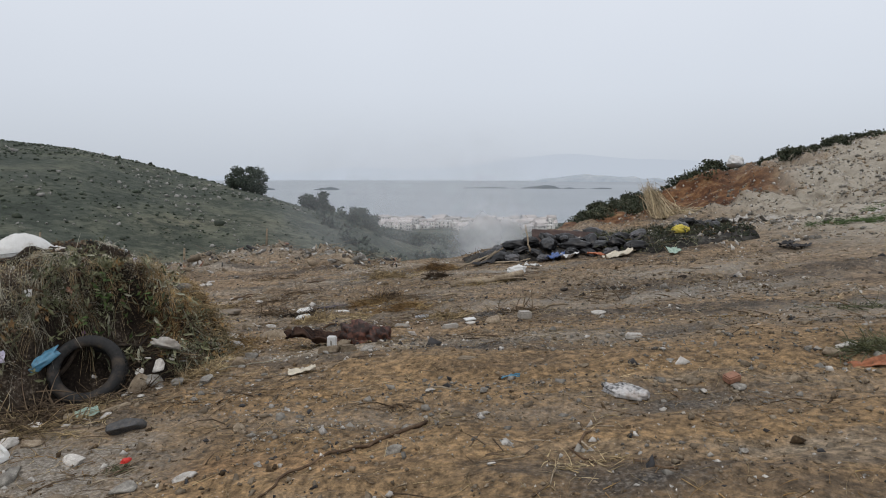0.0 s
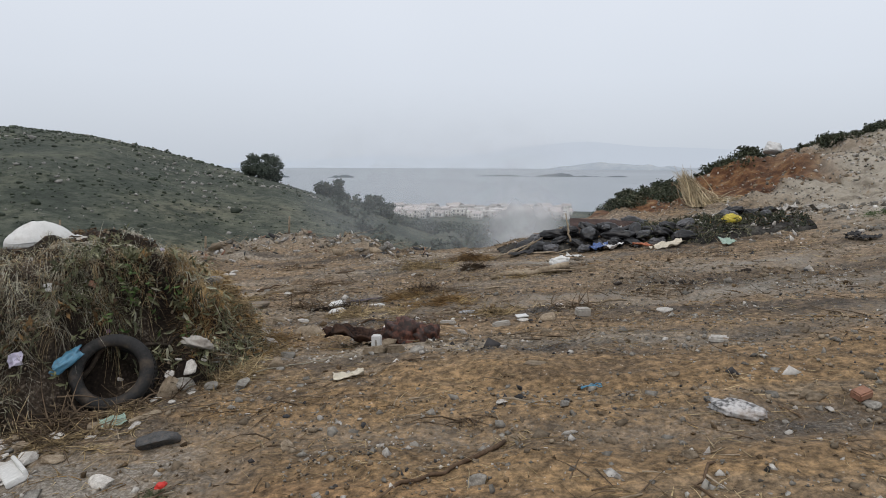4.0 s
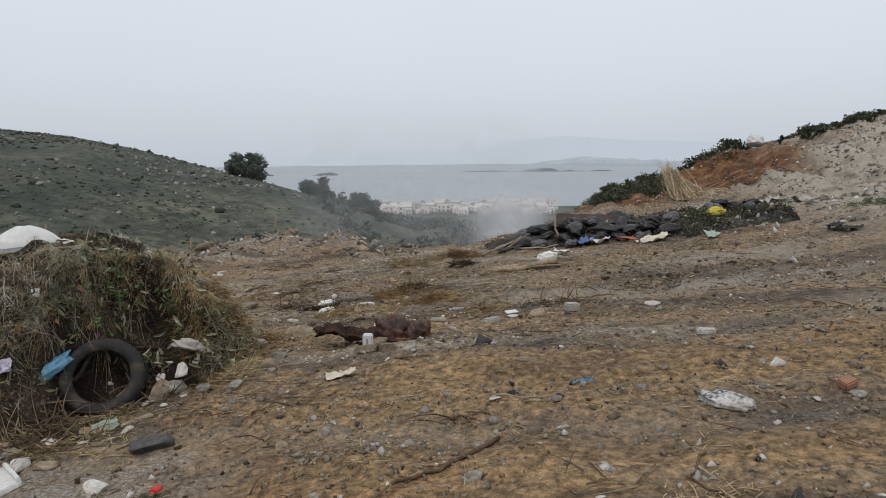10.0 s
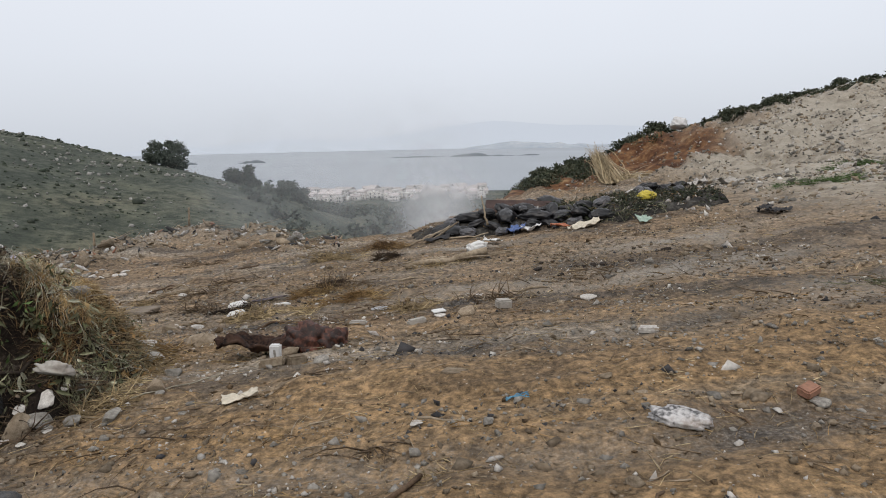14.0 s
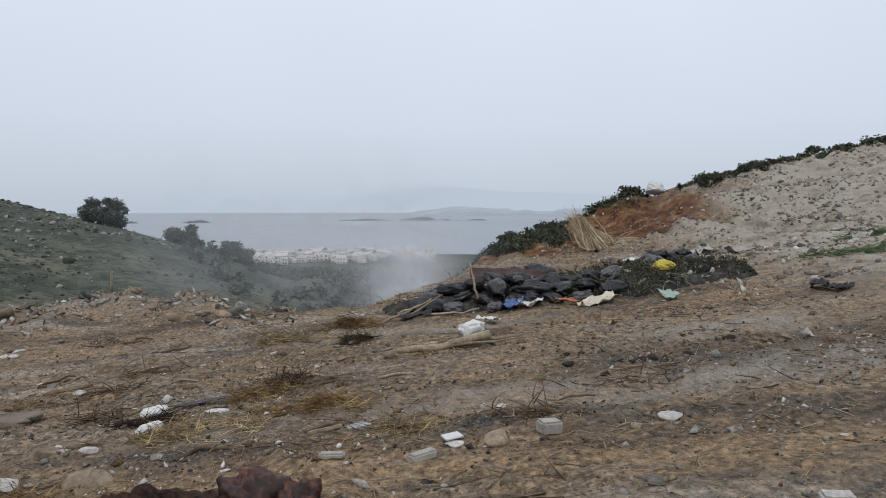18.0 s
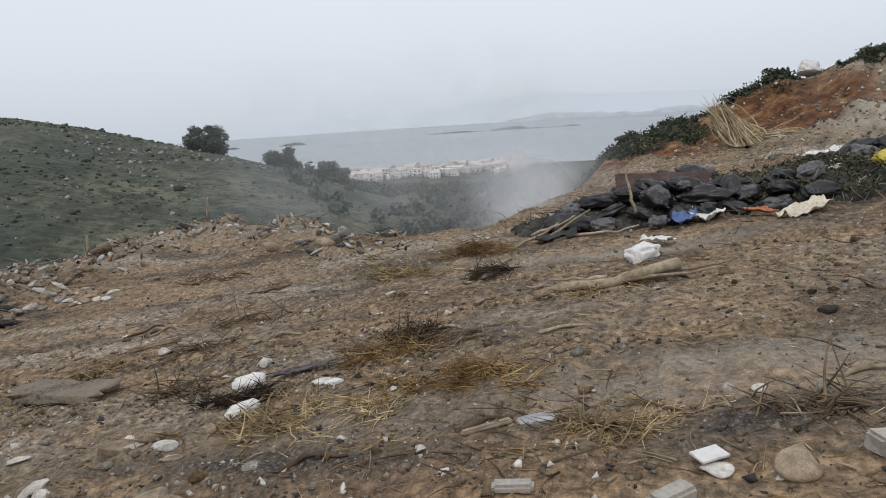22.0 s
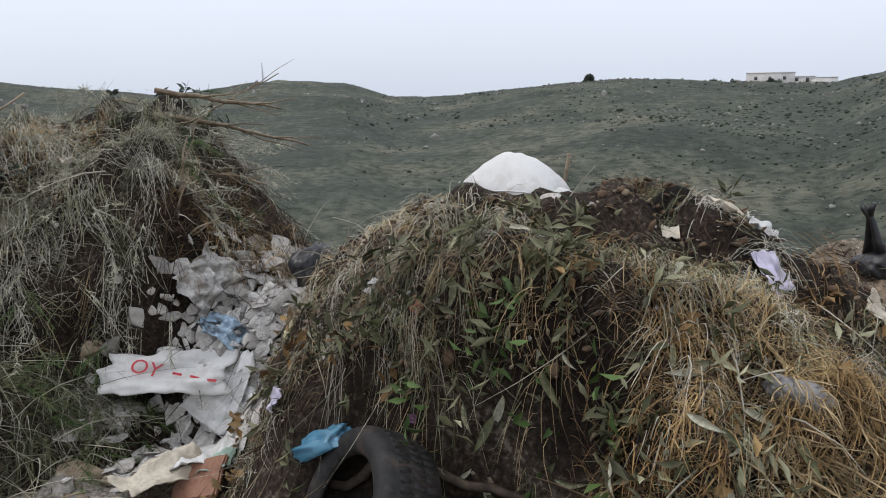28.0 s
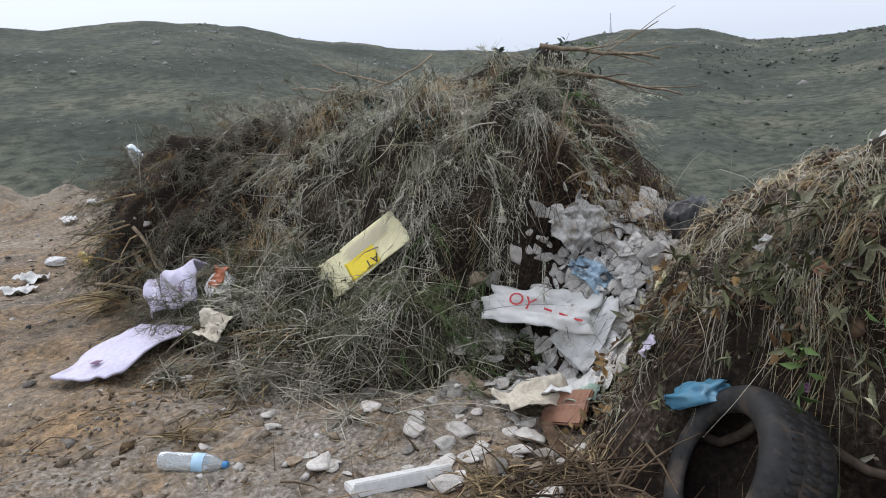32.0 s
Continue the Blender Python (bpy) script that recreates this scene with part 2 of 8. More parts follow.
def blend(n, l, fac, a, b, mode="MIX"):
    m = n.new("ShaderNodeMix")
    m.data_type, m.blend_type = "RGBA", mode
    for socket, v in ((m.inputs["Factor"], fac), (m.inputs["A"], a), (m.inputs["B"], b)):
        if isinstance(v, (int, float)):
            socket.default_value = v
        elif isinstance(v, tuple):
            socket.default_value = (*v, 1)
        else:
            l.new(v, socket)
    return m.outputs["Result"]


def bumped(n, l, bsdf, height, strength=0.4, distance=0.02, after=None):
    b = n.new("ShaderNodeBump")
    b.inputs["Strength"].default_value, b.inputs["Distance"].default_value = strength, distance
    l.new(height, b.inputs["Height"])
    if after is not None:
        l.new(after, b.inputs["Normal"])
    l.new(b.outputs[0], bsdf.inputs["Normal"])
    return b.outputs[0]


def surface(name, stops, coarse=3.0, fine=30.0, rough=0.8, bump=0.3, depth=0.01, metal=0.0, vary=0.0, island=0.0, dirt=0.0, gloss=0.5):
    """A worn surface: two scales of noise over a few colours, relief, and a shift from object to object or piece to piece."""
    m, n, l, bsdf = nodes_of(name)
    co = n.new("ShaderNodeTexCoord").outputs["Object"]
    a, b = noise_at(n, l, co, coarse), noise_at(n, l, co, fine)
    mixed = n.new("ShaderNodeMath")
    mixed.operation = "MULTIPLY_ADD"
    mixed.inputs[1].default_value = 0.45
    l.new(b, mixed.inputs[0])
    half = n.new("ShaderNodeMath")
    half.operation = "MULTIPLY"
    half.inputs[1].default_value = 0.55
    l.new(a, half.inputs[0])
    l.new(half.outputs[0], mixed.inputs[2])
    wide = n.new("ShaderNodeMapRange")
    wide.inputs["From Min"].default_value, wide.inputs["From Max"].default_value = 0.33, 0.67
    l.new(mixed.outputs[0], wide.inputs[0])
    col = ramp_of(n, l, wide.outputs[0], stops)
    for amount, node, socket in ((vary, "ShaderNodeObjectInfo", "Random"), (island, "ShaderNodeNewGeometry", "Random Per Island")):
        if amount:
            src = n.new(node)
            mr = n.new("ShaderNodeMapRange")
            mr.inputs["To Min"].default_value, mr.inputs["To Max"].default_value = 1 - amount, 1 + amount
            l.new(src.outputs[socket], mr.inputs[0])
            hsv = n.new("ShaderNodeHueSaturation")
            l.new(mr.outputs[0], hsv.inputs["Value"])
            l.new(col, hsv.inputs["Color"])
            col = hsv.outputs[0]
    if dirt:
        d = noise_at(n, l, co, coarse * 1.7, 6, 0.65)
        mask = n.new("ShaderNodeMapRange")
        mask.inputs["From Min"].default_value, mask.inputs["From Max"].default_value, mask.inputs["To Max"].default_value = 0.5, 0.68, dirt
        l.new(d, mask.inputs[0])
        col = blend(n, l, mask.outputs[0], col, (0.17, 0.12, 0.08))
    l.new(col, bsdf.inputs["Base Color"])
    bsdf.inputs["Roughness"].default_value, bsdf.inputs["Metallic"].default_value = rough, metal
    bsdf.inputs["Specular IOR Level"].default_value = gloss
    if bump:
        bumped(n, l, bsdf, mixed.outputs[0], bump, depth)
    return m


def ground_material():
    m, n, l, bsdf = nodes_of("dump_ground")
    pos = n.new("ShaderNodeNewGeometry").outputs["Position"]

    def zone(name):
        a = n.new("ShaderNodeAttribute")
        a.attribute_name = name
        return a.outputs["Fac"]

    stretch = n.new("ShaderNodeMapping")
    stretch.inputs["Scale"].default_value = (0.20, 1.0, 1.0)
    stretch.inputs["Rotation"].default_value = (0, 0, radians(-7))
    l.new(pos, stretch.inputs["Vector"])
    wide, mid, fine = noise_at(n, l, stretch.outputs[0], 0.8, 5, 0.62), noise_at(n, l, pos, 2.6, 6, 0.65), noise_at(n, l, pos, 38, 4, 0.7)
    soil = ramp_of(n, l, wide, [(0.34, (0.052, 0.042, 0.032)), (0.42, (0.135, 0.092, 0.052)), (0.50, (0.220, 0.146, 0.076)), (0.56, (0.165, 0.126, 0.084)), (0.64, (0.26, 0.222, 0.170))])
    soil = blend(n, l, ramp_of(n, l, mid, [(0.38, (0, 0, 0)), (0.66, (0.5, 0.5, 0.5))]), soil, (0.225, 0.146, 0.072))
    rusty = noise_at(n, l, stretch.outputs[0], 0.33, 3, 0.5)
    soil = blend(n, l, ramp_of(n, l, rusty, [(0.60, (0, 0, 0)), (0.72, (0.6, 0.6, 0.6))]), soil, (0.20, 0.10, 0.048))
    dark = noise_at(n, l, stretch.outputs[0], 1.7, 6, 0.65)
    soil = blend(n, l, ramp_of(n, l, dark, [(0.53, (0, 0, 0)), (0.63, (0.65, 0.65, 0.65))]), soil, (0.062, 0.052, 0.043))
    speck = n.new("ShaderNodeTexVoronoi")
    speck.inputs["Scale"].default_value = 24
    l.new(pos, speck.inputs["Vector"])
    spots = ramp_of(n, l, speck.outputs["Distance"], [(0.10, (1, 1, 1)), (0.20, (0, 0, 0))])
    pick = noise_at(n, l, pos, 9, 2)
    pickm = n.new("ShaderNodeMath")
    pickm.operation = "MULTIPLY"
    l.new(spots, pickm.inputs[0])
    l.new(ramp_of(n, l, pick, [(0.5, (0, 0, 0)), (0.6, (0.8, 0.8, 0.8))]), pickm.inputs[1])
    soil = blend(n, l, pickm.outputs[0], soil, (0.34, 0.30, 0.25))
    crumb = noise_at(n, l, pos, 15, 5, 0.75)
    soil = blend(n, l, 0.85, soil, ramp_of(n, l, crumb, [(0.36, (0.26, 0.25, 0.24)), (0.5, (1.0, 1.0, 1.0)), (0.64, (2.1, 2.05, 2.0))]), "MULTIPLY")
    # the earth turns from ochre to grey-brown away from the entrance
    axes, grey = n.new("ShaderNodeSeparateXYZ"), n.new("ShaderNodeHueSaturation")
    l.new(pos, axes.inputs[0])
    l.new(soil, grey.inputs["Color"])
    grey.inputs["Saturation"].default_value, grey.inputs["Value"].default_value = 0.84, 0.94
    away = n.new("ShaderNodeMapRange")
    away.inputs["From Min"].default_value, away.inputs["From Max"].default_value = 6.0, 9.0
    l.new(axes.outputs["Y"], away.inputs[0])
    soil = blend(n, l, away.outputs[0], soil, grey.outputs[0])
    grit = ramp_of(n, l, fine, [(0.35, (0.10, 0.088, 0.072)), (0.5, (0.22, 0.197, 0.165)), (0.65, (0.40, 0.37, 0.325))])
    gmask = n.new("ShaderNodeMath")
    gmask.operation = "MULTIPLY"
    l.new(zone("grit"), gmask.inputs[0])
    l.new(ramp_of(n, l, mid, [(0.35, (0.2, 0.2, 0.2)), (0.55, (0.9, 0.9, 0.9))]), gmask.inputs[1])
    col = blend(n, l, gmask.outputs[0], soil, grit)
    col = blend(n, l, zone("ash"), col, ramp_of(n, l, fine, [(0.35, (0.17, 0.155, 0.13)), (0.65, (0.34, 0.32, 0.28))]))
    col = blend(n, l, zone("cinder"), col, ramp_of(n, l, fine, [(0.38, (0.022, 0.020, 0.018)), (0.52, (0.060, 0.054, 0.048)), (0.66, (0.18, 0.165, 0.145))]))
    rub = ramp_of(n, l, mid, [(0.30, (0.12, 0.102, 0.080)), (0.48, (0.26, 0.228, 0.180)), (0.58, (0.34, 0.310, 0.255)), (0.70, (0.24, 0.172, 0.105))])
    rub = blend(n, l, ramp_of(n, l, wide, [(0.45, (0, 0, 0)), (0.62, (0.7, 0.7, 0.7))]), rub, (0.36, 0.33, 0.275))
    col = blend(n, l, zone("rubble"), col, rub)
    redc = ramp_of(n, l, mid, [(0.3, (0.034, 0.016, 0.009)), (0.44, (0.085, 0.037, 0.017)), (0.54, (0.150, 0.072, 0.031)), (0.68, (0.26, 0.165, 0.085))])
    col = blend(n, l, zone("red"), col, redc)
    patch, tuft = noise_at(n, l, pos, 0.035, 6, 0.62), noise_at(n, l, pos, 0.55, 6, 0.7)
    thicket = noise_at(n, l, pos, 0.11, 7, 0.68)
    # grey-blue mixed into the scrub colours imitates haze over the hills
    hazy_veg = ramp_of(n, l, patch, [(0.34, (0.040, 0.050, 0.038)), (0.46, (0.061, 0.071, 0.054)), (0.56, (0.092, 0.099, 0.070)), (0.68, (0.138, 0.133, 0.092))])
    hazy_veg = blend(n, l, ramp_of(n, l, thicket, [(0.38, (0.75, 0.75, 0.75)), (0.50, (0, 0, 0))]), hazy_veg, (0.030, 0.038, 0.028))
    hazy_veg = blend(n, l, ramp_of(n, l, tuft, [(0.40, (0.8, 0.8, 0.8)), (0.54, (0, 0, 0))]), hazy_veg, (0.020, 0.027, 0.019))
    hazy_veg = blend(n, l, ramp_of(n, l, tuft, [(0.60, (0, 0, 0)), (0.70, (0.6, 0.6, 0.6))]), hazy_veg, (0.17, 0.16, 0.125))
    col = blend(n, l, zone("grass"), col, hazy_veg)
    l.new(col, bsdf.inputs["Base Color"])
    bsdf.inputs["Roughness"].default_value = 0.92
    bsdf.inputs["Specular IOR Level"].default_value = 0.25
    leafy_h = n.new("ShaderNodeMath")
    leafy_h.operation = "MULTIPLY"
    l.new(tuft, leafy_h.inputs[0])
    l.new(zone("grass"), leafy_h.inputs[1])
    zero = bumped(n, l, bsdf, leafy_h.outputs[0], 0.7, 0.3)
    first = bumped(n, l, bsdf, mid, 0.8, 0.07, zero)
    pebble = n.new("ShaderNodeTexVoronoi")
    pebble.inputs["Scale"].default_value = 34
    l.new(pos, pebble.inputs["Vector"])
    second = bumped(n, l, bsdf, pebble.outputs["Distance"], 0.6, 0.016, first)
    bumped(n, l, bsdf, crumb, 0.9, 0.022, second)
    return m


M_ground = ground_material()

# ---- ground: one sheet to the horizon ----
def build_ground():
    az = np.radians(np.r_[np.arange(-158, 58, 0.36), np.arange(58, 202, 3.0)])
    ring = np.r_[np.linspace(0.015, 9, 106), np.arange(9.09, 24, 0.11), np.exp(np.linspace(math.log(24.2), math.log(4900), 150))]
    a, r = np.meshgrid(az, ring)
    x, y = CX + r * np.sin(a), CY + r * np.cos(a)
    z, red, grass, rubble, grit, cinder, ash = land(x, y)
    na, nr = len(az), len(ring)
    idx = np.arange(na * nr).reshape(nr, na)
    nxt = np.roll(idx, -1, axis=1)
    quads = np.stack([idx[:-1], idx[1:], nxt[1:], nxt[:-1]], -1).reshape(-1, 4)[:, ::-1]
    me = mesh_np("ground", np.stack([x, y, z], -1).reshape(-1, 3), quads)
    hub = bmesh.new()
    hub.from_mesh(me)
    hub.verts.ensure_lookup_table()
    hub.faces.new([hub.verts[i] for i in range(na)])
    hub.normal_update()
    hub.to_mesh(me)
    hub.free()
    for name, values in (("red", red), ("grass", grass), ("rubble", rubble), ("grit", grit), ("cinder", cinder * 0.85), ("ash", ash * 0.75)):
        at = me.attributes.new(name, "FLOAT", "POINT")
        at.data.foreach_set("value", np.clip(values, 0, 1).astype(np.float32).ravel())
    return solo("ground", me, M_ground, "trampled brown earth, gravel and scrub falling to a valley", "ground", kind="structure")


build_ground()


# ---- shape kit ----
def ico_arrays(sub):
    bm = bmesh.new()
    bmesh.ops.create_icosphere(bm, subdivisions=sub, radius=1.0)
    v = np.array([p.co[:] for p in bm.verts])
    f = np.array([[p.index for p in q.verts] for q in bm.faces])
    bm.free()
    return v, f


ICO0, ICO1, ICO2, ICO3 = ico_arrays(1), ico_arrays(2), ico_arrays(3), ico_arrays(4)


def ball_noise(v, scale, seed, octaves=3):
    return (fbm(v[:, 0] * scale + 3.1 * v[:, 2], v[:, 1] * scale - 2.3 * v[:, 2], seed, octaves)
            + fbm(v[:, 2] * scale + 5.7, v[:, 0] * scale + 1.9 * v[:, 1], seed + 9, octaves)) * 0.5


def stone_arrays(sub, seed, flat=0.7, lump=0.35):
    """A worn, faceted lump about 1 across."""
    v, f = (ICO0, ICO1, ICO2, ICO3)[sub]
    g = np.random.default_rng(seed)
    w = v.copy()
    for _ in range(7):
        d = g.normal(size=3)
        d /= np.linalg.norm(d)
        k = w @ d
        lim = g.uniform(0.30, 0.66)
        w -= np.outer(np.maximum(k - lim, 0) * 0.97, d)
    w *= (1 + lump * 0.4 * ball_noise(v, 1.7, seed))[:, None]
    w *= 1.25
    return w * np.array([0.5, 0.5 * g.uniform(0.6, 0.95), 0.5 * flat * g.uniform(0.8, 1.1)]), f


def many(shapes, places, sizes, seed, tilt=0.35, turn=True):
    """Copies of a few small shapes joined into one mesh."""
    g = np.random.default_rng(seed)
    vs, fs, at = [], [], 0
    which = g.integers(0, len(shapes), len(places))
    for k, (v, f) in enumerate(shapes):
        sel = np.where(which == k)[0]
        if not len(sel):
            continue
        a = g.uniform(0, 2 * np.pi, len(sel))
        b, c = g.normal(0, tilt, len(sel)), g.normal(0, tilt, len(sel))
        ca, sa = np.cos(a), np.sin(a)
        s = np.asarray(sizes)[sel]
        s = s[:, None] if s.ndim == 1 else s
        p = v[None] * s[:, None, :]
        p = np.stack([p[..., 0], p[..., 1] * np.cos(b)[:, None] - p[..., 2] * np.sin(b)[:, None], p[..., 1] * np.sin(b)[:, None] + p[..., 2] * np.cos(b)[:, None]], -1)
        p = np.stack([p[..., 0] * np.cos(c)[:, None] + p[..., 2] * np.sin(c)[:, None], p[..., 1], -p[..., 0] * np.sin(c)[:, None] + p[..., 2] * np.cos(c)[:, None]], -1)
        p = np.stack([p[..., 0] * ca[:, None] - p[..., 1] * sa[:, None], p[..., 0] * sa[:, None] + p[..., 1] * ca[:, None], p[..., 2]], -1)
        p = p + np.asarray(places)[sel][:, None, :]
        vs.append(p.reshape(-1, 3))
        fs.append((f[None] + (at + np.arange(len(sel)) * len(v))[:, None, None]).reshape(-1, f.shape[1]))
        at += len(sel) * len(v)
    return np.concatenate(vs), np.concatenate(fs)


def blades(roots, ways, lengths, widths, droop, seed, segs=3):
    """Thin three-sided stalks that bend down along their length, joined into one mesh."""
    g = np.random.default_rng(seed)
    roots, ways = np.asarray(roots, float), np.asarray(ways, float)
    n = len(roots)
    ways = ways / np.linalg.norm(ways, axis=1, keepdims=True)
    side = np.cross(ways, g.normal(size=(n, 3)))
    side /= np.linalg.norm(side, axis=1, keepdims=True) + 1e-9
    up = np.cross(side, ways)
    lengths, widths = np.broadcast_to(lengths, n), np.broadcast_to(widths, n)
    droop = np.broadcast_to(droop, n)
    wob = g.normal(0, 0.10, (n, 3))
    rings = []
    for k in range(segs + 1):
        t = k / segs
        mid = roots + ways * (lengths * t)[:, None] + wob * (lengths * t * (1 - t) * 2)[:, None]
        mid[:, 2] -= droop * lengths * t * t
        w = (widths * (1 - 0.85 * t))[:, None]
        for a in (0, 2.1, 4.2):
            rings.append(mid + w * (side * math.cos(a) + up * math.sin(a)))
    v = np.stack(rings, 1)
    f = []
    for k in range(segs):
        for j in range(3):
            a, b = k * 3 + j, k * 3 + (j + 1) % 3
            f.append((a, b, b + 3, a + 3))
    f = np.array(f)
    return v.reshape(-1, 3), (f[None] + (np.arange(n) * v.shape[1])[:, None, None]).reshape(-1, 4)


def leaves(places, sizes, seed, normals=None, slim=0.45):
    """Small folded leaves, each of two thin facets, joined into one mesh."""
    g = np.random.default_rng(seed)
    n = len(places)
    d = g.normal(size=(n, 3)) if normals is None else np.asarray(normals) + g.normal(0, 0.45, (n, 3))
    d /= np.linalg.norm(d, axis=1, keepdims=True)
    s = np.cross(d, g.normal(size=(n, 3)))
    s /= np.linalg.norm(s, axis=1, keepdims=True)
    u = np.cross(d, s)
    L = np.broadcast_to(sizes, n)[:, None]
    p = np.asarray(places)
    v = np.stack([p, p + s * L * 0.5 + u * L * slim * 0.5 + d * L * 0.12, p + s * L, p + s * L * 0.5 - u * L * slim * 0.5 + d * L * 0.12], 1)
    f = np.array([(0, 1, 2), (0, 2, 3)])
    return v.reshape(-1, 3), (f[None] + (np.arange(n) * 4)[:, None, None]).reshape(-1, 3)


def tube(points, radii, sides=7, close=True):
    """A limb or hose along a line of points."""
    pts = np.asarray(points, float)
    n = len(pts)
    radii = np.broadcast_to(radii, n)
    tan = np.gradient(pts, axis=0)
    tan /= np.linalg.norm(tan, axis=1, keepdims=True) + 1e-9
    ref = np.array([0.31, 0.17, 0.93])
    rings = []
    for k in range(n):
        a = np.cross(tan[k], ref)
        a /= np.linalg.norm(a) + 1e-9
        b = np.cross(tan[k], a)
        ang = np.arange(sides) * 2 * np.pi / sides
        rings.append(pts[k] + radii[k] * (np.cos(ang)[:, None] * a + np.sin(ang)[:, None] * b))
    v = np.concatenate(rings)
    f = []
    for k in range(n - 1):
        for j in range(sides):
            a, b = k * sides + j, k * sides + (j + 1) % sides
            f.append((a, b, b + sides, a + sides))
    if close:
        v = np.concatenate([v, pts[:1], pts[-1:]])
        c0, c1 = n * sides, n * sides + 1
        for j in range(sides):
            f.append((c0, c0, (j + 1) % sides, j))
            f.append((c1, c1, (n - 1) * sides + j, (n - 1) * sides + (j + 1) % sides))
    return v, np.array(f)


def tube_mesh(name, points, radii, sides=7):
    v, f = tube(points, radii, sides)
    me = bpy.data.meshes.new(name)
    me.from_pydata(v.tolist(), [], [tuple(dict.fromkeys(q)) for q in f.tolist()])
    for p in me.polygons:
        p.use_smooth = True
    return me


def join(arrays):
    vs, fs, at = [], [], 0
    for v, f in arrays:
        vs.append(v)
        fs.append(f + at)
        at += len(v)
    return np.concatenate(vs), np.concatenate(fs)


def wander(start, end, n, sway, seed, sag=0.0):
    g = np.random.default_rng(seed)
    t = np.linspace(0, 1, n)[:, None]
    p = np.array(start) * (1 - t) + np.array(end) * t
    w = np.cumsum(g.normal(0, 1, (n, 3)), 0)
    w -= w[0] * (1 - t) + w[-1] * t
    p = p + w * sway
    p[:, 2] -= sag * 4 * (t * (1 - t))[:, 0]
    return p


# ---- bay, islands and the far shore ----
M_sea, n_, l_, b_ = nodes_of("grey_sea")
pos_ = n_.new("ShaderNodeNewGeometry").outputs["Position"]
l_.new(ramp_of(n_, l_, noise_at(n_, l_, pos_, 0.002, 4), [(0.35, (0.13, 0.155, 0.175)), (0.65, (0.19, 0.215, 0.24))]), b_.inputs["Base Color"])
b_.inputs["Roughness"].default_value = 0.32
bumped(n_, l_, b_, noise_at(n_, l_, pos_, 0.12, 4), 0.25, 0.6)

ang = np.radians(np.linspace(-40, 40, 61))
rr = np.array([420.0, 600, 900, 1500, 2400, 3600, 4880])
aa, rg = np.meshgrid(ang, rr)
idx = np.arange(aa.size).reshape(aa.shape)
sea_me = mesh_np("sea", np.stack([rg * np.sin(aa), rg * np.cos(aa), np.full(aa.shape, SEA)], -1).reshape(-1, 3),
                 np.stack([idx[:-1, :-1], idx[:-1, 1:], idx[1:, 1:], idx[1:, :-1]], -1).reshape(-1, 4)[:, ::-1])
solo("sea", sea_me, M_sea, "calm pale grey bay under mist", "water", kind="structure")

# bluish greys put haze into the land colours, paler for the farther shore
M_isle = surface("haze_tinted_island", [(0.2, (0.085, 0.105, 0.115)), (0.6, (0.115, 0.135, 0.15)), (0.9, (0.16, 0.175, 0.18))], 0.01, 0.05, 0.95, 0)
M_shore = surface("haze_tinted_shore", [(0.2, (0.30, 0.34, 0.38)), (0.7, (0.36, 0.39, 0.42)), (0.95, (0.46, 0.47, 0.47))], 0.006, 0.03, 0.95, 0)


def far_ridge(name, az0, az1, dist, depth, height, seed, material, label, category):
    """A low ridge of land across the water, wedge-shaped in section."""
    n = 90
    t = np.linspace(0, 1, n)
    a = np.radians(az0 + (az1 - az0) * t)
    env = np.clip(np.sin(np.pi * np.clip(t, 0.0, 1)), 0, 1) ** 0.6
    h = SEA + 0.5 + height * env * (0.55 + 0.45 * fbm(t * 5, t * 0, seed, 4)) 
    rows = []
    for d, hh in ((dist, np.full(n, SEA - 1)), (dist + depth * 0.15, SEA + (h - SEA) * 0.45), (dist + depth * 0.5, h), (dist + depth, np.full(n, SEA - 1))):
        rows.append(np.stack([d * np.sin(a), d * np.cos(a), hh], -1))
    v = np.concatenate(rows)
    i = np.arange(4 * n).reshape(4, n)
    f = np.stack([i[:-1, :-1], i[:-1, 1:], i[1:, 1:], i[1:, :-1]], -1).reshape(-1, 4)
    solo(name, mesh_np(name, v, f), material, label, category, kind="structure")


far_ridge("island", -6.7, 5.9, 2200, 160, 24, 3, M_isle, "long low dark island in the misty bay", "island")
far_ridge("island", -19.3, -17.1, 1980, 60, 10, 5, M_isle, "tiny dark islet in the misty bay", "island")
far_ridge("island", -24.8, -22.4, 2000, 90, 12, 8, M_isle, "small dark headland in the misty bay", "island")
far_ridge("peninsula", -0.8, 19, 4300, 240, 72, 6, M_shore, "rocky peninsula across the misty bay, paled by haze in its colour", "island")

# mountains farther than anything else: a glowing strip with mist put into its colour
M_mist_glow = bpy.data.materials.new("mountain_mist_glow")
M_mist_glow.use_nodes = True
mn, ml = M_mist_glow.node_tree.nodes, M_mist_glow.node_tree.links
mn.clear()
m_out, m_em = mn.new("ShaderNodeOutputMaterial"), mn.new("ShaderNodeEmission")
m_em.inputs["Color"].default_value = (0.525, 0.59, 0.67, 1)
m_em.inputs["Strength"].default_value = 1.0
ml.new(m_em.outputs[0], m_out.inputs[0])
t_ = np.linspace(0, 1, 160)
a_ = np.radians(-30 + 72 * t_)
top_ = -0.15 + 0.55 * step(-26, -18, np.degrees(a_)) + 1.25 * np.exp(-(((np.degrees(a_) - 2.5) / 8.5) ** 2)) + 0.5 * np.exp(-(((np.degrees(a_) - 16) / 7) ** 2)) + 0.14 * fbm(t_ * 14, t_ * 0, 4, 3)
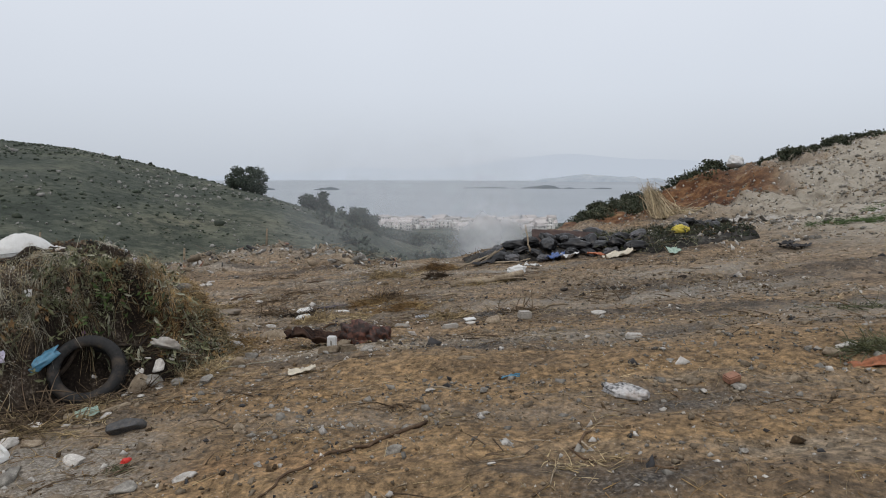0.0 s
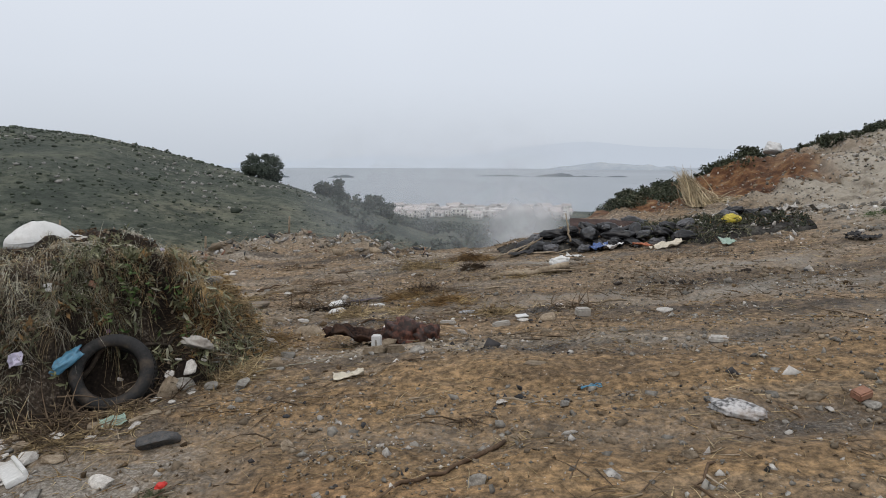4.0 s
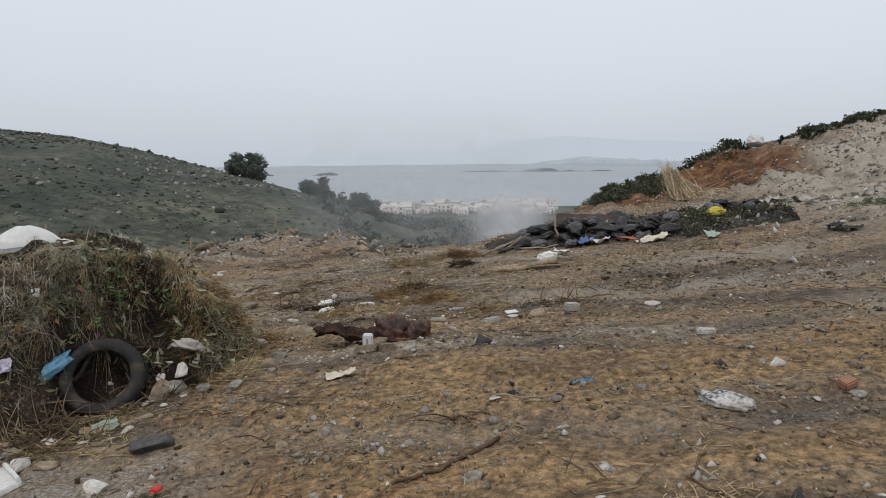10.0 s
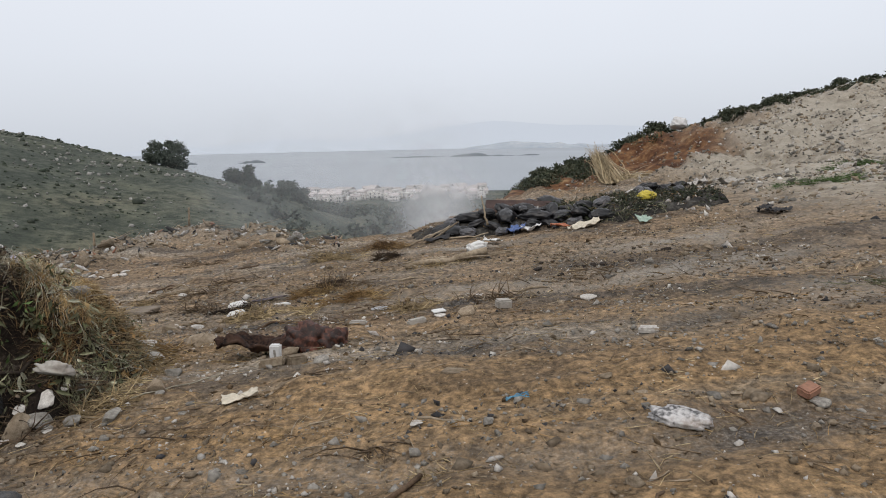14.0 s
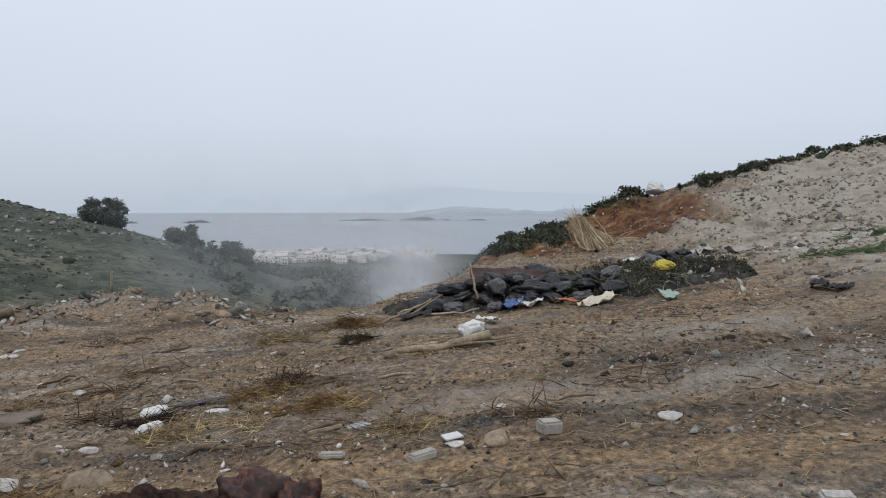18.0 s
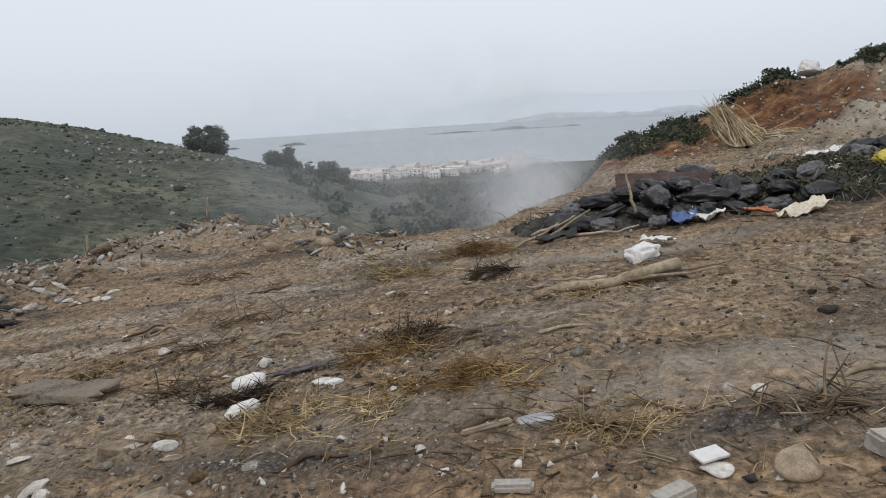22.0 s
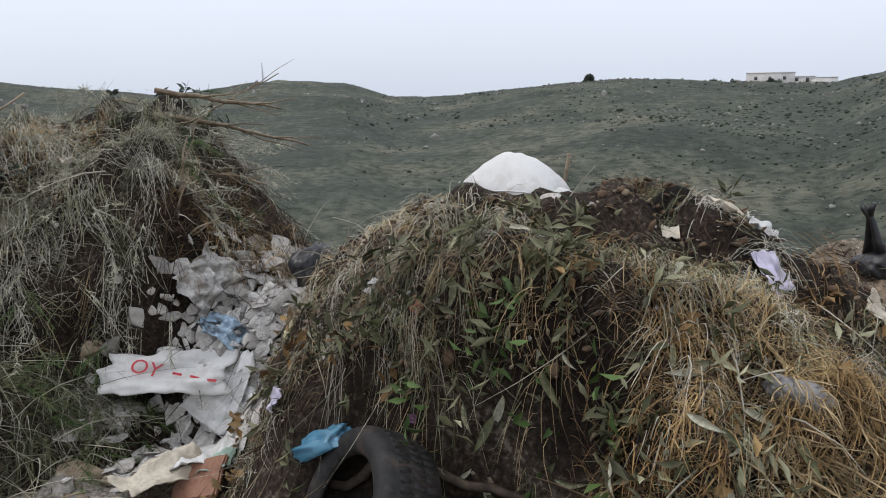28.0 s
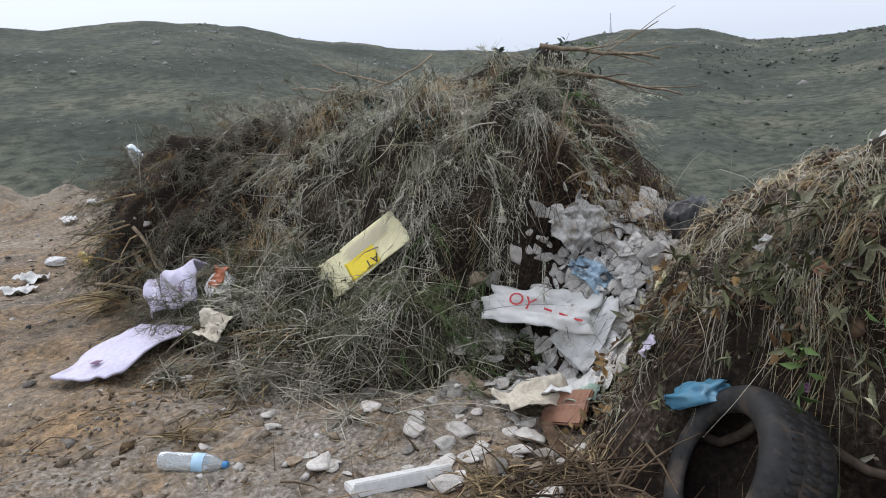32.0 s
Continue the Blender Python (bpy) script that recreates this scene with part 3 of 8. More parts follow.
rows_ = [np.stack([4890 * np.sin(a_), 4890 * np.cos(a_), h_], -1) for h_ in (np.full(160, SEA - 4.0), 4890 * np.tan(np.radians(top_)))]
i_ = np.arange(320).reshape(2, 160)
solo("backdrop", mesh_np("backdrop", np.concatenate(rows_), np.stack([i_[:-1, :-1], i_[:-1, 1:], i_[1:, 1:], i_[1:, :-1]], -1).reshape(-1, 4)), M_mist_glow,
     "faint mountain strip glowing in the colour of mist", "mountains", kind="structure")


# ---- the heaps ----
def dome(x, y, cx, cy, ax, ay, h, p=4.0, q=0.7, turn=0.0):
    c, s = math.cos(radians(turn)), math.sin(radians(turn))
    u, v = ((x - cx) * c + (y - cy) * s) / ax, (-(x - cx) * s + (y - cy) * c) / ay
    return h * np.maximum(1 - np.hypot(u, v) ** p, 0) ** q


def heap_one(x, y):
    """Height of the heap of garden waste over the ground."""
    a = dome(x, y, -3.6, 6.95, 1.75, 1.75, 1.38, 2.5, 0.9, 0)
    b = dome(x, y, -4.35, 7.9, 1.45, 1.45, 0.85, 2.4, 0.8)
    c = dome(x, y, -2.95, 7.4, 0.85, 0.85, 0.58, 2.0, 0.9)
    d = dome(x, y, -3.2, 5.85, 0.7, 0.55, 0.34, 2.2, 0.8)
    h = np.maximum(np.maximum(a, b), np.maximum(c, d))
    h = h - 0.16 * np.exp(-(((x + 3.12) / 0.35) ** 2) - ((y - 5.62) / 0.35) ** 2) * (h > 0.02) - 0.62 * np.exp(-((np.hypot((x + 2.33) / 0.36, (y - 6.38) / 0.42)) ** 4)) * (h > 0.3)
    h = h - 0.11 * np.exp(-(((x + 3.45) / 0.4) ** 2) - ((y - 7.3) / 0.35) ** 2) * (h > 0.02)
    h = np.maximum(h, 0.05 * (np.hypot((x + 2.33) / 0.4, (y - 6.38) / 0.46) < 1))
    h = h * (1 - 0.97 * np.exp(-((np.hypot(x + 2.38, y - 5.78) / 0.47) ** 4)))
    return h + (h > 0.02) * np.minimum(h * 2, 1) * (0.15 * fbm(x * 1.4, y * 1.4, 61, 4) + 0.07 * fbm(x * 5, y * 5, 62, 3))


def heap_two(x, y):
    a = np.maximum(dome(x, y, -5.0, 3.85, 1.35, 1.58, 1.78, 3.4, 0.8), dome(x, y, -5.05, 3.1, 1.2, 1.35, 1.70, 3.0, 0.8))
    b = dome(x, y, -5.0, 1.75, 1.2, 1.95, 1.40, 2.6, 0.8, 12)
    c = dome(x, y, -3.9, 3.2, 0.95, 1.6, 0.55, 2.2, 0.8)
    d = dome(x, y, -4.7, 5.1, 1.0, 0.9, 0.75, 2.2, 0.8)
    h = np.maximum(np.maximum(a, b), np.maximum(c, d))
    return h + (h > 0.02) * np.minimum(h * 2, 1) * (0.12 * fbm(x * 1.5, y * 1.5, 71, 4) + 0.12 * fbm(x * 3.6, y * 3.6, 73, 2) + 0.05 * fbm(x * 7, y * 7, 72, 3))


def heap_three(x, y):
    a = dome(x, y, 1.9, 14.6, 2.1, 1.0, 0.20, 2.5, 0.8, 8)
    b = dome(x, y, 3.9, 14.3, 1.9, 1.1, 0.20, 2.5, 0.8)
    h = np.maximum(a, b)
    return h + (h > 0.02) * np.minimum(h * 4, 1) * (0.07 * fbm(x * 2, y * 2, 81, 4))


def heap_mesh(name, fn, x0, x1, y0, y1, cell):
    """The body of a heap: its top surface down to a skirt in the ground."""
    gx, gy = np.meshgrid(np.arange(x0, x1, cell), np.arange(y0, y1, cell))
    h = fn(gx, gy)
    z = land(gx, gy)[0] + np.where(h > 0.015, h, -0.12)
    idx = np.arange(gx.size).reshape(gx.shape)
    f = np.stack([idx[:-1, :-1], idx[:-1, 1:], idx[1:, 1:], idx[1:, :-1]], -1).reshape(-1, 4)
    keep = (h.ravel()[f] > 0.0).any(1)
    f = f[keep]
    used, inv = np.unique(f, return_inverse=True)
    v = np.stack([gx.ravel(), gy.ravel(), z.ravel()], -1)[used]
    return mesh_np(name, v, inv.reshape(f.shape))


# dark earth taken near black: shade between the stems is put into its colour
M_shaded_soil = surface("shaded_heap_soil", [(0.1, (0.007, 0.005, 0.004)), (0.5, (0.019, 0.014, 0.010)), (0.74, (0.046, 0.035, 0.026)), (0.95, (0.14, 0.115, 0.09))], 2.6, 46, 0.95, 0.7, 0.03, gloss=0.15)
M_ash = surface("burnt_heap_soil", [(0.1, (0.012, 0.012, 0.012)), (0.5, (0.035, 0.033, 0.03)), (0.9, (0.09, 0.085, 0.075))], 3, 22, 0.95, 0.7, 0.03, gloss=0.15)

heap_a = thing("garden_waste_heap", "high heap of dark earth, dry straw and wilted leafy stems", "waste heap")
part("soil_core", heap_mesh("soil_core", heap_one, -6.2, -1.4, 4.4, 9.8, 0.045), M_shaded_soil, heap_a)
heap_b = thing("brushwood_heap", "tall heap of dry brush, conifer branches, straw and rubble", "waste heap")
part("soil_core", heap_mesh("soil_core", heap_two, -6.8, -2.6, -0.4, 6.4, 0.045), M_shaded_soil, heap_b)
heap_c = thing("smouldering_heap", "low black heap of burnt refuse and brush, smouldering at one end", "waste heap")
part("ash_core", heap_mesh("ash_core", heap_three, -0.5, 5.5, 13.0, 16.2, 0.05), M_ash, heap_c)


# ---- vegetation ----
def leafy(name, stops, vary=0.25):
    return surface(name, stops, 2.0, 12.0, 0.75, 0, island=vary, vary=0.12, gloss=0.3)


# leaf green lightened and blued, so distant crowns carry haze in their colour
M_hazy_leaf = leafy("hazy_leaf", [(0.2, (0.048, 0.062, 0.048)), (0.6, (0.070, 0.087, 0.066)), (0.9, (0.098, 0.115, 0.086))])
M_scrub = leafy("hill_scrub", [(0.2, (0.032, 0.042, 0.030)), (0.6, (0.050, 0.062, 0.043)), (0.9, (0.085, 0.096, 0.066))], 0.4)
M_shrub = leafy("bank_shrub", [(0.2, (0.026, 0.033, 0.020)), (0.6, (0.050, 0.060, 0.034)), (0.9, (0.11, 0.10, 0.062))], 0.4)
M_bark = surface("bark", [(0.2, (0.05, 0.04, 0.03)), (0.8, (0.14, 0.115, 0.09))], 4, 30, 0.9, 0.6, 0.02)
M_hillrock = surface("pale_hill_rock", [(0.2, (0.17, 0.165, 0.15)), (0.8, (0.30, 0.29, 0.265))], 0.6, 4, 0.9, 0.4, 0.1, island=0.2)


def crown_points(g, n, ax, ay, az, clumps, spread):
    c = g.normal(size=(clumps, 3))
    c /= np.linalg.norm(c, axis=1, keepdims=True)
    c *= g.uniform(0.35, 0.92, (clumps, 1))
    c[:, 2] = np.maximum(c[:, 2], -0.55)
    which = g.integers(0, clumps, n)
    d = g.normal(size=(n, 3))
    d /= np.linalg.norm(d, axis=1, keepdims=True)
    p = c[which] + d * spread * g.uniform(0.55, 1.0, (n, 1)) * g.uniform(0.6, 1.25, clumps)[which][:, None]
    return p * np.array([ax, ay, az]), c * np.array([ax, ay, az])


def tree(name, x, y, wide, tall, label, seed, n=2600, leaf=0.5, group="", sink=0.3):
    """Trunk, limbs to each clump of the crown, and loose leaf clumps."""
    g = np.random.default_rng(seed)
    z = gz(x, y) - sink
    ob = thing(name, label, "tree" if tall > 3 else "shrub", group, at=(x, y, z))
    pts, centres = crown_points(g, n, wide / 2 * 0.86, wide / 2 * g.uniform(0.8, 0.9), tall * 0.48, 34, 0.30)
    mid = np.array([0, 0, tall * 0.42])
    limbs = [tube(wander((0, 0, -1.5), mid * 0.55, 5, wide * 0.012, seed), np.linspace(tall * 0.045, tall * 0.026, 5), 7, False)]
    for c in centres[: 14 if tall > 3 else 7]:
        limbs.append(tube(wander(mid * 0.5, mid + c * 0.85, 5, wide * 0.015, seed + 3), np.linspace(tall * 0.02, tall * 0.004, 5), 5, False))
    v, f = join(limbs)
    part("trunk", mesh_np("trunk", v, f), M_bark, ob)
    v, f = leaves(pts + mid, g.uniform(0.6, 1.3, n) * leaf, seed, slim=0.7)
    part("crown", mesh_np("crown", v, f, False), M_hazy_leaf if tall > 3 else M_shrub, ob)
    return ob


def polar(az, r):
    return CX + r * math.sin(radians(az)), CY + r * math.cos(radians(az))


# tree tops are placed by elevation angle to fit the camera's view
for az, r, wide, tall, top, seed, text in ((-24.85, 166, 13.6, 8.6, 0.95, 1, "broad dark evergreen tree on the skyline of the hill"),
                                           (-19.1, 160, 10.2, 7.8, -1.1, 2, "round dark evergreen tree at the foot of the hill"),
                                           (-15.4, 152, 10.6, 7.4, -2.5, 3, "spreading dark evergreen tree in the valley mouth"),
                                           (-17.7, 148, 6.0, 5.0, -3.4, 4, "dark evergreen tree beside the valley mouth"),
                                           (-13.1, 146, 7.0, 5.0, -4.9, 12, "dark evergreen tree at the edge of the valley wood"),
                                           (-11.2, 150, 7.5, 5.0, -5.5, 13, "dark evergreen tree at the edge of the valley wood"),
                                           (-21.4, 163, 4.0, 3.6, -2.2, 5, "small dark tree on the hill shoulder"),
                                           (-27.6, 188, 2.6, 3.8, -0.45, 6, "small upright tree on the hill skyline"),
                                           (-32.4, 211, 2.6, 3.4, 1.05, 7, "tiny lone tree on the hill skyline"),
                                           (-77.7, 306, 7.5, 5.5, 0.95, 8, "round dark tree on the far skyline"),
                                           (-68.0, 298, 6.0, 4.2, 0.5, 9, "dark tree on the far skyline beside pale buildings"),
                                           (-64.0, 297, 7.0, 4.6, 0.35, 10, "wide dark tree below the pale skyline buildings"),
                                           (-66.6, 296, 5.0, 4.0, 0.4, 11, "dark tree on the far skyline beside pale buildings")):
    x, y = polar(az, r)
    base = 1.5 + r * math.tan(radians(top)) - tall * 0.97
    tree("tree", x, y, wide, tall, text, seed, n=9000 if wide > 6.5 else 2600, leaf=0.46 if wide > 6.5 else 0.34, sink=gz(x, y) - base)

# shrubs along the lip of the bank
g_ = np.random.default_rng(41)
kinds_ = []
for k in range(5):
    s = tree("shrub", 2.2 + k * 0.9, 27.2, 1.1, 0.7, "dark dense shrub on the lip of the bank", 60 + k, n=1500, leaf=0.085, group="shrubs along the bank")
    kinds_.append(s)
for k in range(96):
    x = -0.6 + k * 0.21 + g_.uniform(-0.2, 0.2)
    y = 26.9 + g_.uniform(-0.5, 1.0) - 0.05 * max(x - 8, 0)
    sc = g_.uniform(0.3, 0.62) * (1.45 if 2.5 < x < 4.5 or 7.0 < x < 8.1 else 1.0)
    c = copy_thing(kinds_[k % 5], pose(x, y, gz(x, y) - 0.1, 0, 0, g_.uniform(0, 360)) @ Matrix.Diagonal((sc * 1.2, sc * 1.2, sc, 1)))

# low scrub that joins the shrubs along the lip
n_ = 300
x_ = np.r_[g_.uniform(-0.4, 20, 190), g_.uniform(0.6, 5.2, 110)]
y_ = np.r_[26.5 + g_.normal(0, 0.45, 190), g_.uniform(23.8, 26.6, 110)] - 0.05 * np.maximum(x_ - 8, 0)
z_ = land(x_, y_)[0]
pieces = []
for k in range(n_):
    w = g_.uniform(0.35, 0.85) * (1.0 if x_[k] < 9 else 0.75)
    p, _ = crown_points(g_, 120, w * 0.7, w * 0.5, w * 0.36, 6, 0.5)
    pieces.append(p + np.array([x_[k], y_[k], z_[k] + w * 0.12]))
v, f = leaves(np.concatenate(pieces), g_.uniform(0.05, 0.12, 120 * n_), 19, slim=0.6)
solo("bank_scrub", mesh_np("bank_scrub", v, f, False), M_shrub, "low dark scrub growing along the lip of the bank", "scrub", kind="stuff")

# scrub and boulders scattered over the hillsides
n_ = 21000
az_, u_ = g_.uniform(-152, -3, n_), g_.uniform(0, 1, n_)
far_ = np.interp(az_, AZ_R, R_SKY)
r_ = 26 + (far_ + 6 - 26) * u_**0.8
x_, y_ = CX + r_ * np.sin(np.radians(az_)), CY + r_ * np.cos(np.radians(az_))
dense = (fbm(x_ / 30, y_ / 30, 91, 3) + 0.5 * g_.uniform(-1, 1, n_) > -0.15) & (az_ > -98)
x_, y_, r_ = x_[dense], y_[dense], r_[dense]
clumps_ = []
for k in range(4):
    v, f = ICO0
    gk = np.random.default_rng(100 + k)
    clumps_.append((v * gk.uniform(0.55, 1.25, (len(v), 1)) * np.array([0.6, 0.55, 0.42]), f))
size_ = g_.lognormal(-0.95, 0.45, len(x_)) * np.clip(r_ / 130, 0.3, 1.1)
v, f = many(clumps_, np.stack([x_, y_, land(x_, y_)[0] + size_ * 0.12], -1), size_, 5, 0.2)
solo("hill_scrub", mesh_np("hill_scrub", v, f, False), M_scrub, "low dark scrub covering the valley sides", "scrub", kind="stuff")
n_ = 5200
az_ = g_.uniform(-150, -20, n_)
far_ = np.interp(az_, AZ_R, R_SKY)
r_ = 60 + (far_ - 62) * g_.uniform(0, 1, n_) ** 0.7
x_, y_ = CX + r_ * np.sin(np.radians(az_)), CY + r_ * np.cos(np.radians(az_))
rocky = fbm(x_ / 17, y_ / 17, 95, 3) > 0.22
x_, y_, r_ = x_[rocky], y_[rocky], r_[rocky]
size_ = g_.lognormal(-0.75, 0.5, len(x_)) * np.clip(r_ / 170, 0.4, 1.2)
v, f = many([stone_arrays(0, 200 + k) for k in range(5)], np.stack([x_, y_, land(x_, y_)[0] + 0.1], -1), size_ * 1.3, 6, 0.4)
solo("hill_rocks", mesh_np("hill_rocks", v, f, False), M_hillrock, "pale boulders strewn among hillside scrub", "rocks", kind="stuff")

# woodland in the valley mouth, seen below the town
n_ = 330
az_, r_ = g_.uniform(-19, 3, n_), g_.uniform(48, 420, n_)
x_, y_ = CX + r_ * np.sin(np.radians(az_)), CY + r_ * np.cos(np.radians(az_))
z_ = land(x_, y_)[0]
pieces = []
for k in range(n_):
    w = g_.uniform(1.4, 3.4) * (0.6 + r_[k] / 350)
    p, _ = crown_points(g_, 90, w * 0.6, w * 0.6, w * 0.42, 7, 0.5)
    pieces.append(p + np.array([x_[k], y_[k], z_[k] + w * 0.35]))
v, f = leaves(np.concatenate(pieces), g_.uniform(0.5, 1.1, 90 * n_), 9, slim=0.8)
solo("valley_wood", mesh_np("valley_wood", v, f, False), M_hazy_leaf, "dark olive trees and thicket in the valley mouth", "trees", kind="stuff")

# ---- the town by the shore ----
M_wallw = surface("house_plaster", [(0.2, (0.50, 0.48, 0.45)), (0.8, (0.68, 0.66, 0.63))], 0.2, 2, 0.9, 0, vary=0.22)
M_roof = surface("house_roof", [(0.2, (0.30, 0.27, 0.26)), (0.8, (0.48, 0.45, 0.43))], 0.3, 3, 0.9, 0, vary=0.25)
M_pane = surface("dark_window", [(0.3, (0.05, 0.055, 0.06)), (0.8, (0.10, 0.11, 0.12))], 1, 5, 0.3, 0)


def box_arrays(sx, sy, sz, cx=0, cy=0, cz=0):
    v = np.array([(x, y, z) for z in (-0.5, 0.5) for y in (-0.5, 0.5) for x in (-0.5, 0.5)]) * (sx, sy, sz) + (cx, cy, cz)
    f = np.array([(0, 2, 3, 1), (4, 5, 7, 6), (0, 1, 5, 4), (2, 6, 7, 3), (0, 4, 6, 2), (1, 3, 7, 5)])
    return v, f


def house(w, d, h, gable, text, seed, at, group):
    ob = thing("house", text, "house", group, at=at)
    part("wall", mesh_np("wall", *box_arrays(w, d, h + 1.5, 0, 0, h / 2 - 0.75), False), M_wallw, ob)
    if gable:
        e = 0.35
        v = np.array([(-w / 2 - e, -d / 2 - e, h), (w / 2 + e, -d / 2 - e, h), (w / 2 + e, d / 2 + e, h), (-w / 2 - e, d / 2 + e, h), (-w / 2 - e, 0, h + d * 0.27), (w / 2 + e, 0, h + d * 0.27),
                      (-w / 2 - e, -d / 2 - e, h - 0.2), (w / 2 + e, -d / 2 - e, h - 0.2)])
        f = [(0, 1, 5, 4), (2, 3, 4, 5), (0, 4, 3), (1, 2, 5), (6, 7, 1, 0)]
        me = bpy.data.meshes.new("roof")
        me.from_pydata(v.tolist(), [], f)
        part("roof", me, M_roof, ob)
    else:
        part("roof", mesh_np("roof", *box_arrays(w + 0.3, d + 0.3, 0.35, 0, 0, h + 0.18), False), M_wallw, ob)
    pane = mesh_np("window", *box_arrays(1.2, 0.12, 1.3), False)
    for k in range(3 if w > 8 else 2):
        for fl in range(2 if h > 5 else 1):
            part("window", pane, M_pane, ob, m=pose((k - 1 + (w <= 8) * 0.5) * w / 3.4, -d / 2 - 0.02, 1.7 + fl * 2.8))
    return ob


kinds_ = []
for k, (w, d, h, gb) in enumerate(((10, 8, 6, True), (8, 7, 3.4, True), (12, 8, 6, False), (7, 7, 6, False), (14, 9, 3.6, True), (9, 7, 6.2, True))):
    x, y = polar(-11.5 + 1.7 * k, 520 + 9 * k)
    kinds_.append(house(w, d, h, gb, "small pale plastered house in the shore town", 300 + k, (x, y, gz(x, y)), "houses of the shore town"))
for k in range(150):
    az, r = g_.uniform(-14.4, 1.4), 505 + 120 * g_.uniform(0, 1) ** 0.8
    x, y = polar(az, r)
    sc = g_.uniform(0.6, 1.0)
    copy_thing(kinds_[k % 6], pose(x, y, gz(x, y), 0, 0, g_.uniform(-40, 40)) @ Matrix.Diagonal((sc, sc, sc, 1)))
for az, r, w, h, text in ((-64.2, 315, 18, 6.5, "long pale building on the far skyline"), (-62.4, 318, 13, 5.5, "pale building on the far skyline above the scrub"), (-60.6, 310, 9, 4.0, "low pale building on the far skyline")):
    x, y = polar(az, r)
    ob = house(w, 8, h, False, text, 1, (x, y, gz(x, y)), "")
    ob.rotation_euler[2] = radians(-az)

# lattice mast on the skyline
M_steel = surface("grey_steel", [(0.3, (0.30, 0.31, 0.32)), (0.8, (0.42, 0.43, 0.44))], 3, 20, 0.6, 0.1, metal=0.6)
x, y = polar(-104.4, 412)
mast = thing("lattice_mast", "thin grey lattice mast on the far skyline", "mast", at=(x, y, gz(x, y) - 0.5))
for a in (0, 120, 240):
    part("leg", tube_mesh("leg", [(0.7 * math.cos(radians(a)), 0.7 * math.sin(radians(a)), 0), (0.1 * math.cos(radians(a)), 0.1 * math.sin(radians(a)), 13)], [0.10, 0.07], 5), M_steel, mast)
for k in range(9):
    s = 0.7 - 0.6 * k / 9
    part("brace", tube_mesh("brace", [(s, 0, k * 1.4), (-s * 0.5, s * 0.87, k * 1.4 + 1.0), (-s * 0.5, -s * 0.87, k * 1.4 + 0.4)], 0.05, 4), M_steel, mast)

# ---- what lies over the heaps ----
M_straw = surface("dry_straw", [(0.1, (0.085, 0.060, 0.032)), (0.5, (0.29, 0.215, 0.115)), (0.9, (0.52, 0.42, 0.25))], 1.3, 9, 0.85, 0, island=0.5, gloss=0.3)
M_gold = surface("golden_straw", [(0.1, (0.070, 0.038, 0.016)), (0.5, (0.22, 0.135, 0.055)), (0.9, (0.40, 0.29, 0.14))], 1.3, 9, 0.85, 0, island=0.5, gloss=0.3)
M_grey = surface("bleached_stems", [(0.1, (0.17, 0.155, 0.115)), (0.5, (0.32, 0.30, 0.235)), (0.9, (0.50, 0.48, 0.40))], 1.3, 9, 0.85, 0, island=0.5, gloss=0.3)
# brown of rotting stems, darkened further to imitate shade inside the heaps
M_dark = surface("rotting_and_shade_stems", [(0.1, (0.020, 0.014, 0.010)), (0.5, (0.042, 0.029, 0.019)), (0.9, (0.085, 0.060, 0.038))], 1.3, 9, 0.9, 0, island=0.3, gloss=0.2)
M_green = surface("wilted_green", [(0.1, (0.040, 0.046, 0.020)), (0.5, (0.078, 0.084, 0.038)), (0.9, (0.15, 0.152, 0.078))], 1.5, 9, 0.7, 0, island=0.35, gloss=0.4)
M_fresh = surface("fresh_green", [(0.1, (0.035, 0.065, 0.016)), (0.5, (0.060, 0.105, 0.026)), (0.9, (0.10, 0.16, 0.045))], 1.5, 9, 0.7, 0, island=0.3, gloss=0.4)
M_greyleaf = surface("silvery_dead_leaf", [(0.1, (0.18, 0.18, 0.13)), (0.5, (0.34, 0.335, 0.25)), (0.9, (0.52, 0.51, 0.40))], 1.5, 9, 0.85, 0, island=0.35, gloss=0.3)


def on_heap(fn, box, n, seed, test=None, low=0.06):
    """Places on a heap's surface, with the way out and the way downhill."""
    g = np.random.default_rng(seed)
    x, y = g.uniform(box[0], box[1], n * 6), g.uniform(box[2], box[3], n * 6)
    h = fn(x, y)
    ok = h > low
    if test is not None:
        ok &= test(x, y, h, g)
    if fn is heap_one:
        ok &= (np.hypot((x + 2.33) / 0.36, (y - 6.38) / 0.42) > 0.98) | (g.uniform(0, 1, len(x)) < 0.10)
        ok &= (np.hypot(x + 2.36, y - 5.70) > 0.54) & (np.hypot(x + 3.6, y - 6.62) > 0.42)
    x, y, h = x[ok][:n], y[ok][:n], h[ok][:n]
    e = 0.06
    zx = (fn(x + e, y) - fn(x - e, y)) / (2 * e) + 0.115
    zy = (fn(x, y + e) - fn(x, y - e)) / (2 * e)
    zx, zy = np.clip(zx, -2.2, 2.2), np.clip(zy, -2.2, 2.2)
    nor = np.stack([-zx, -zy, np.ones_like(zx)], -1)
    nor /= np.linalg.norm(nor, axis=1, keepdims=True)
    down = np.stack([-zx, -zy, -(zx**2 + zy**2)], -1)
    down /= np.linalg.norm(down, axis=1, keepdims=True) + 0.25
    z = land(x, y)[0] + h
    return np.stack([x, y, z], -1), nor, down, g


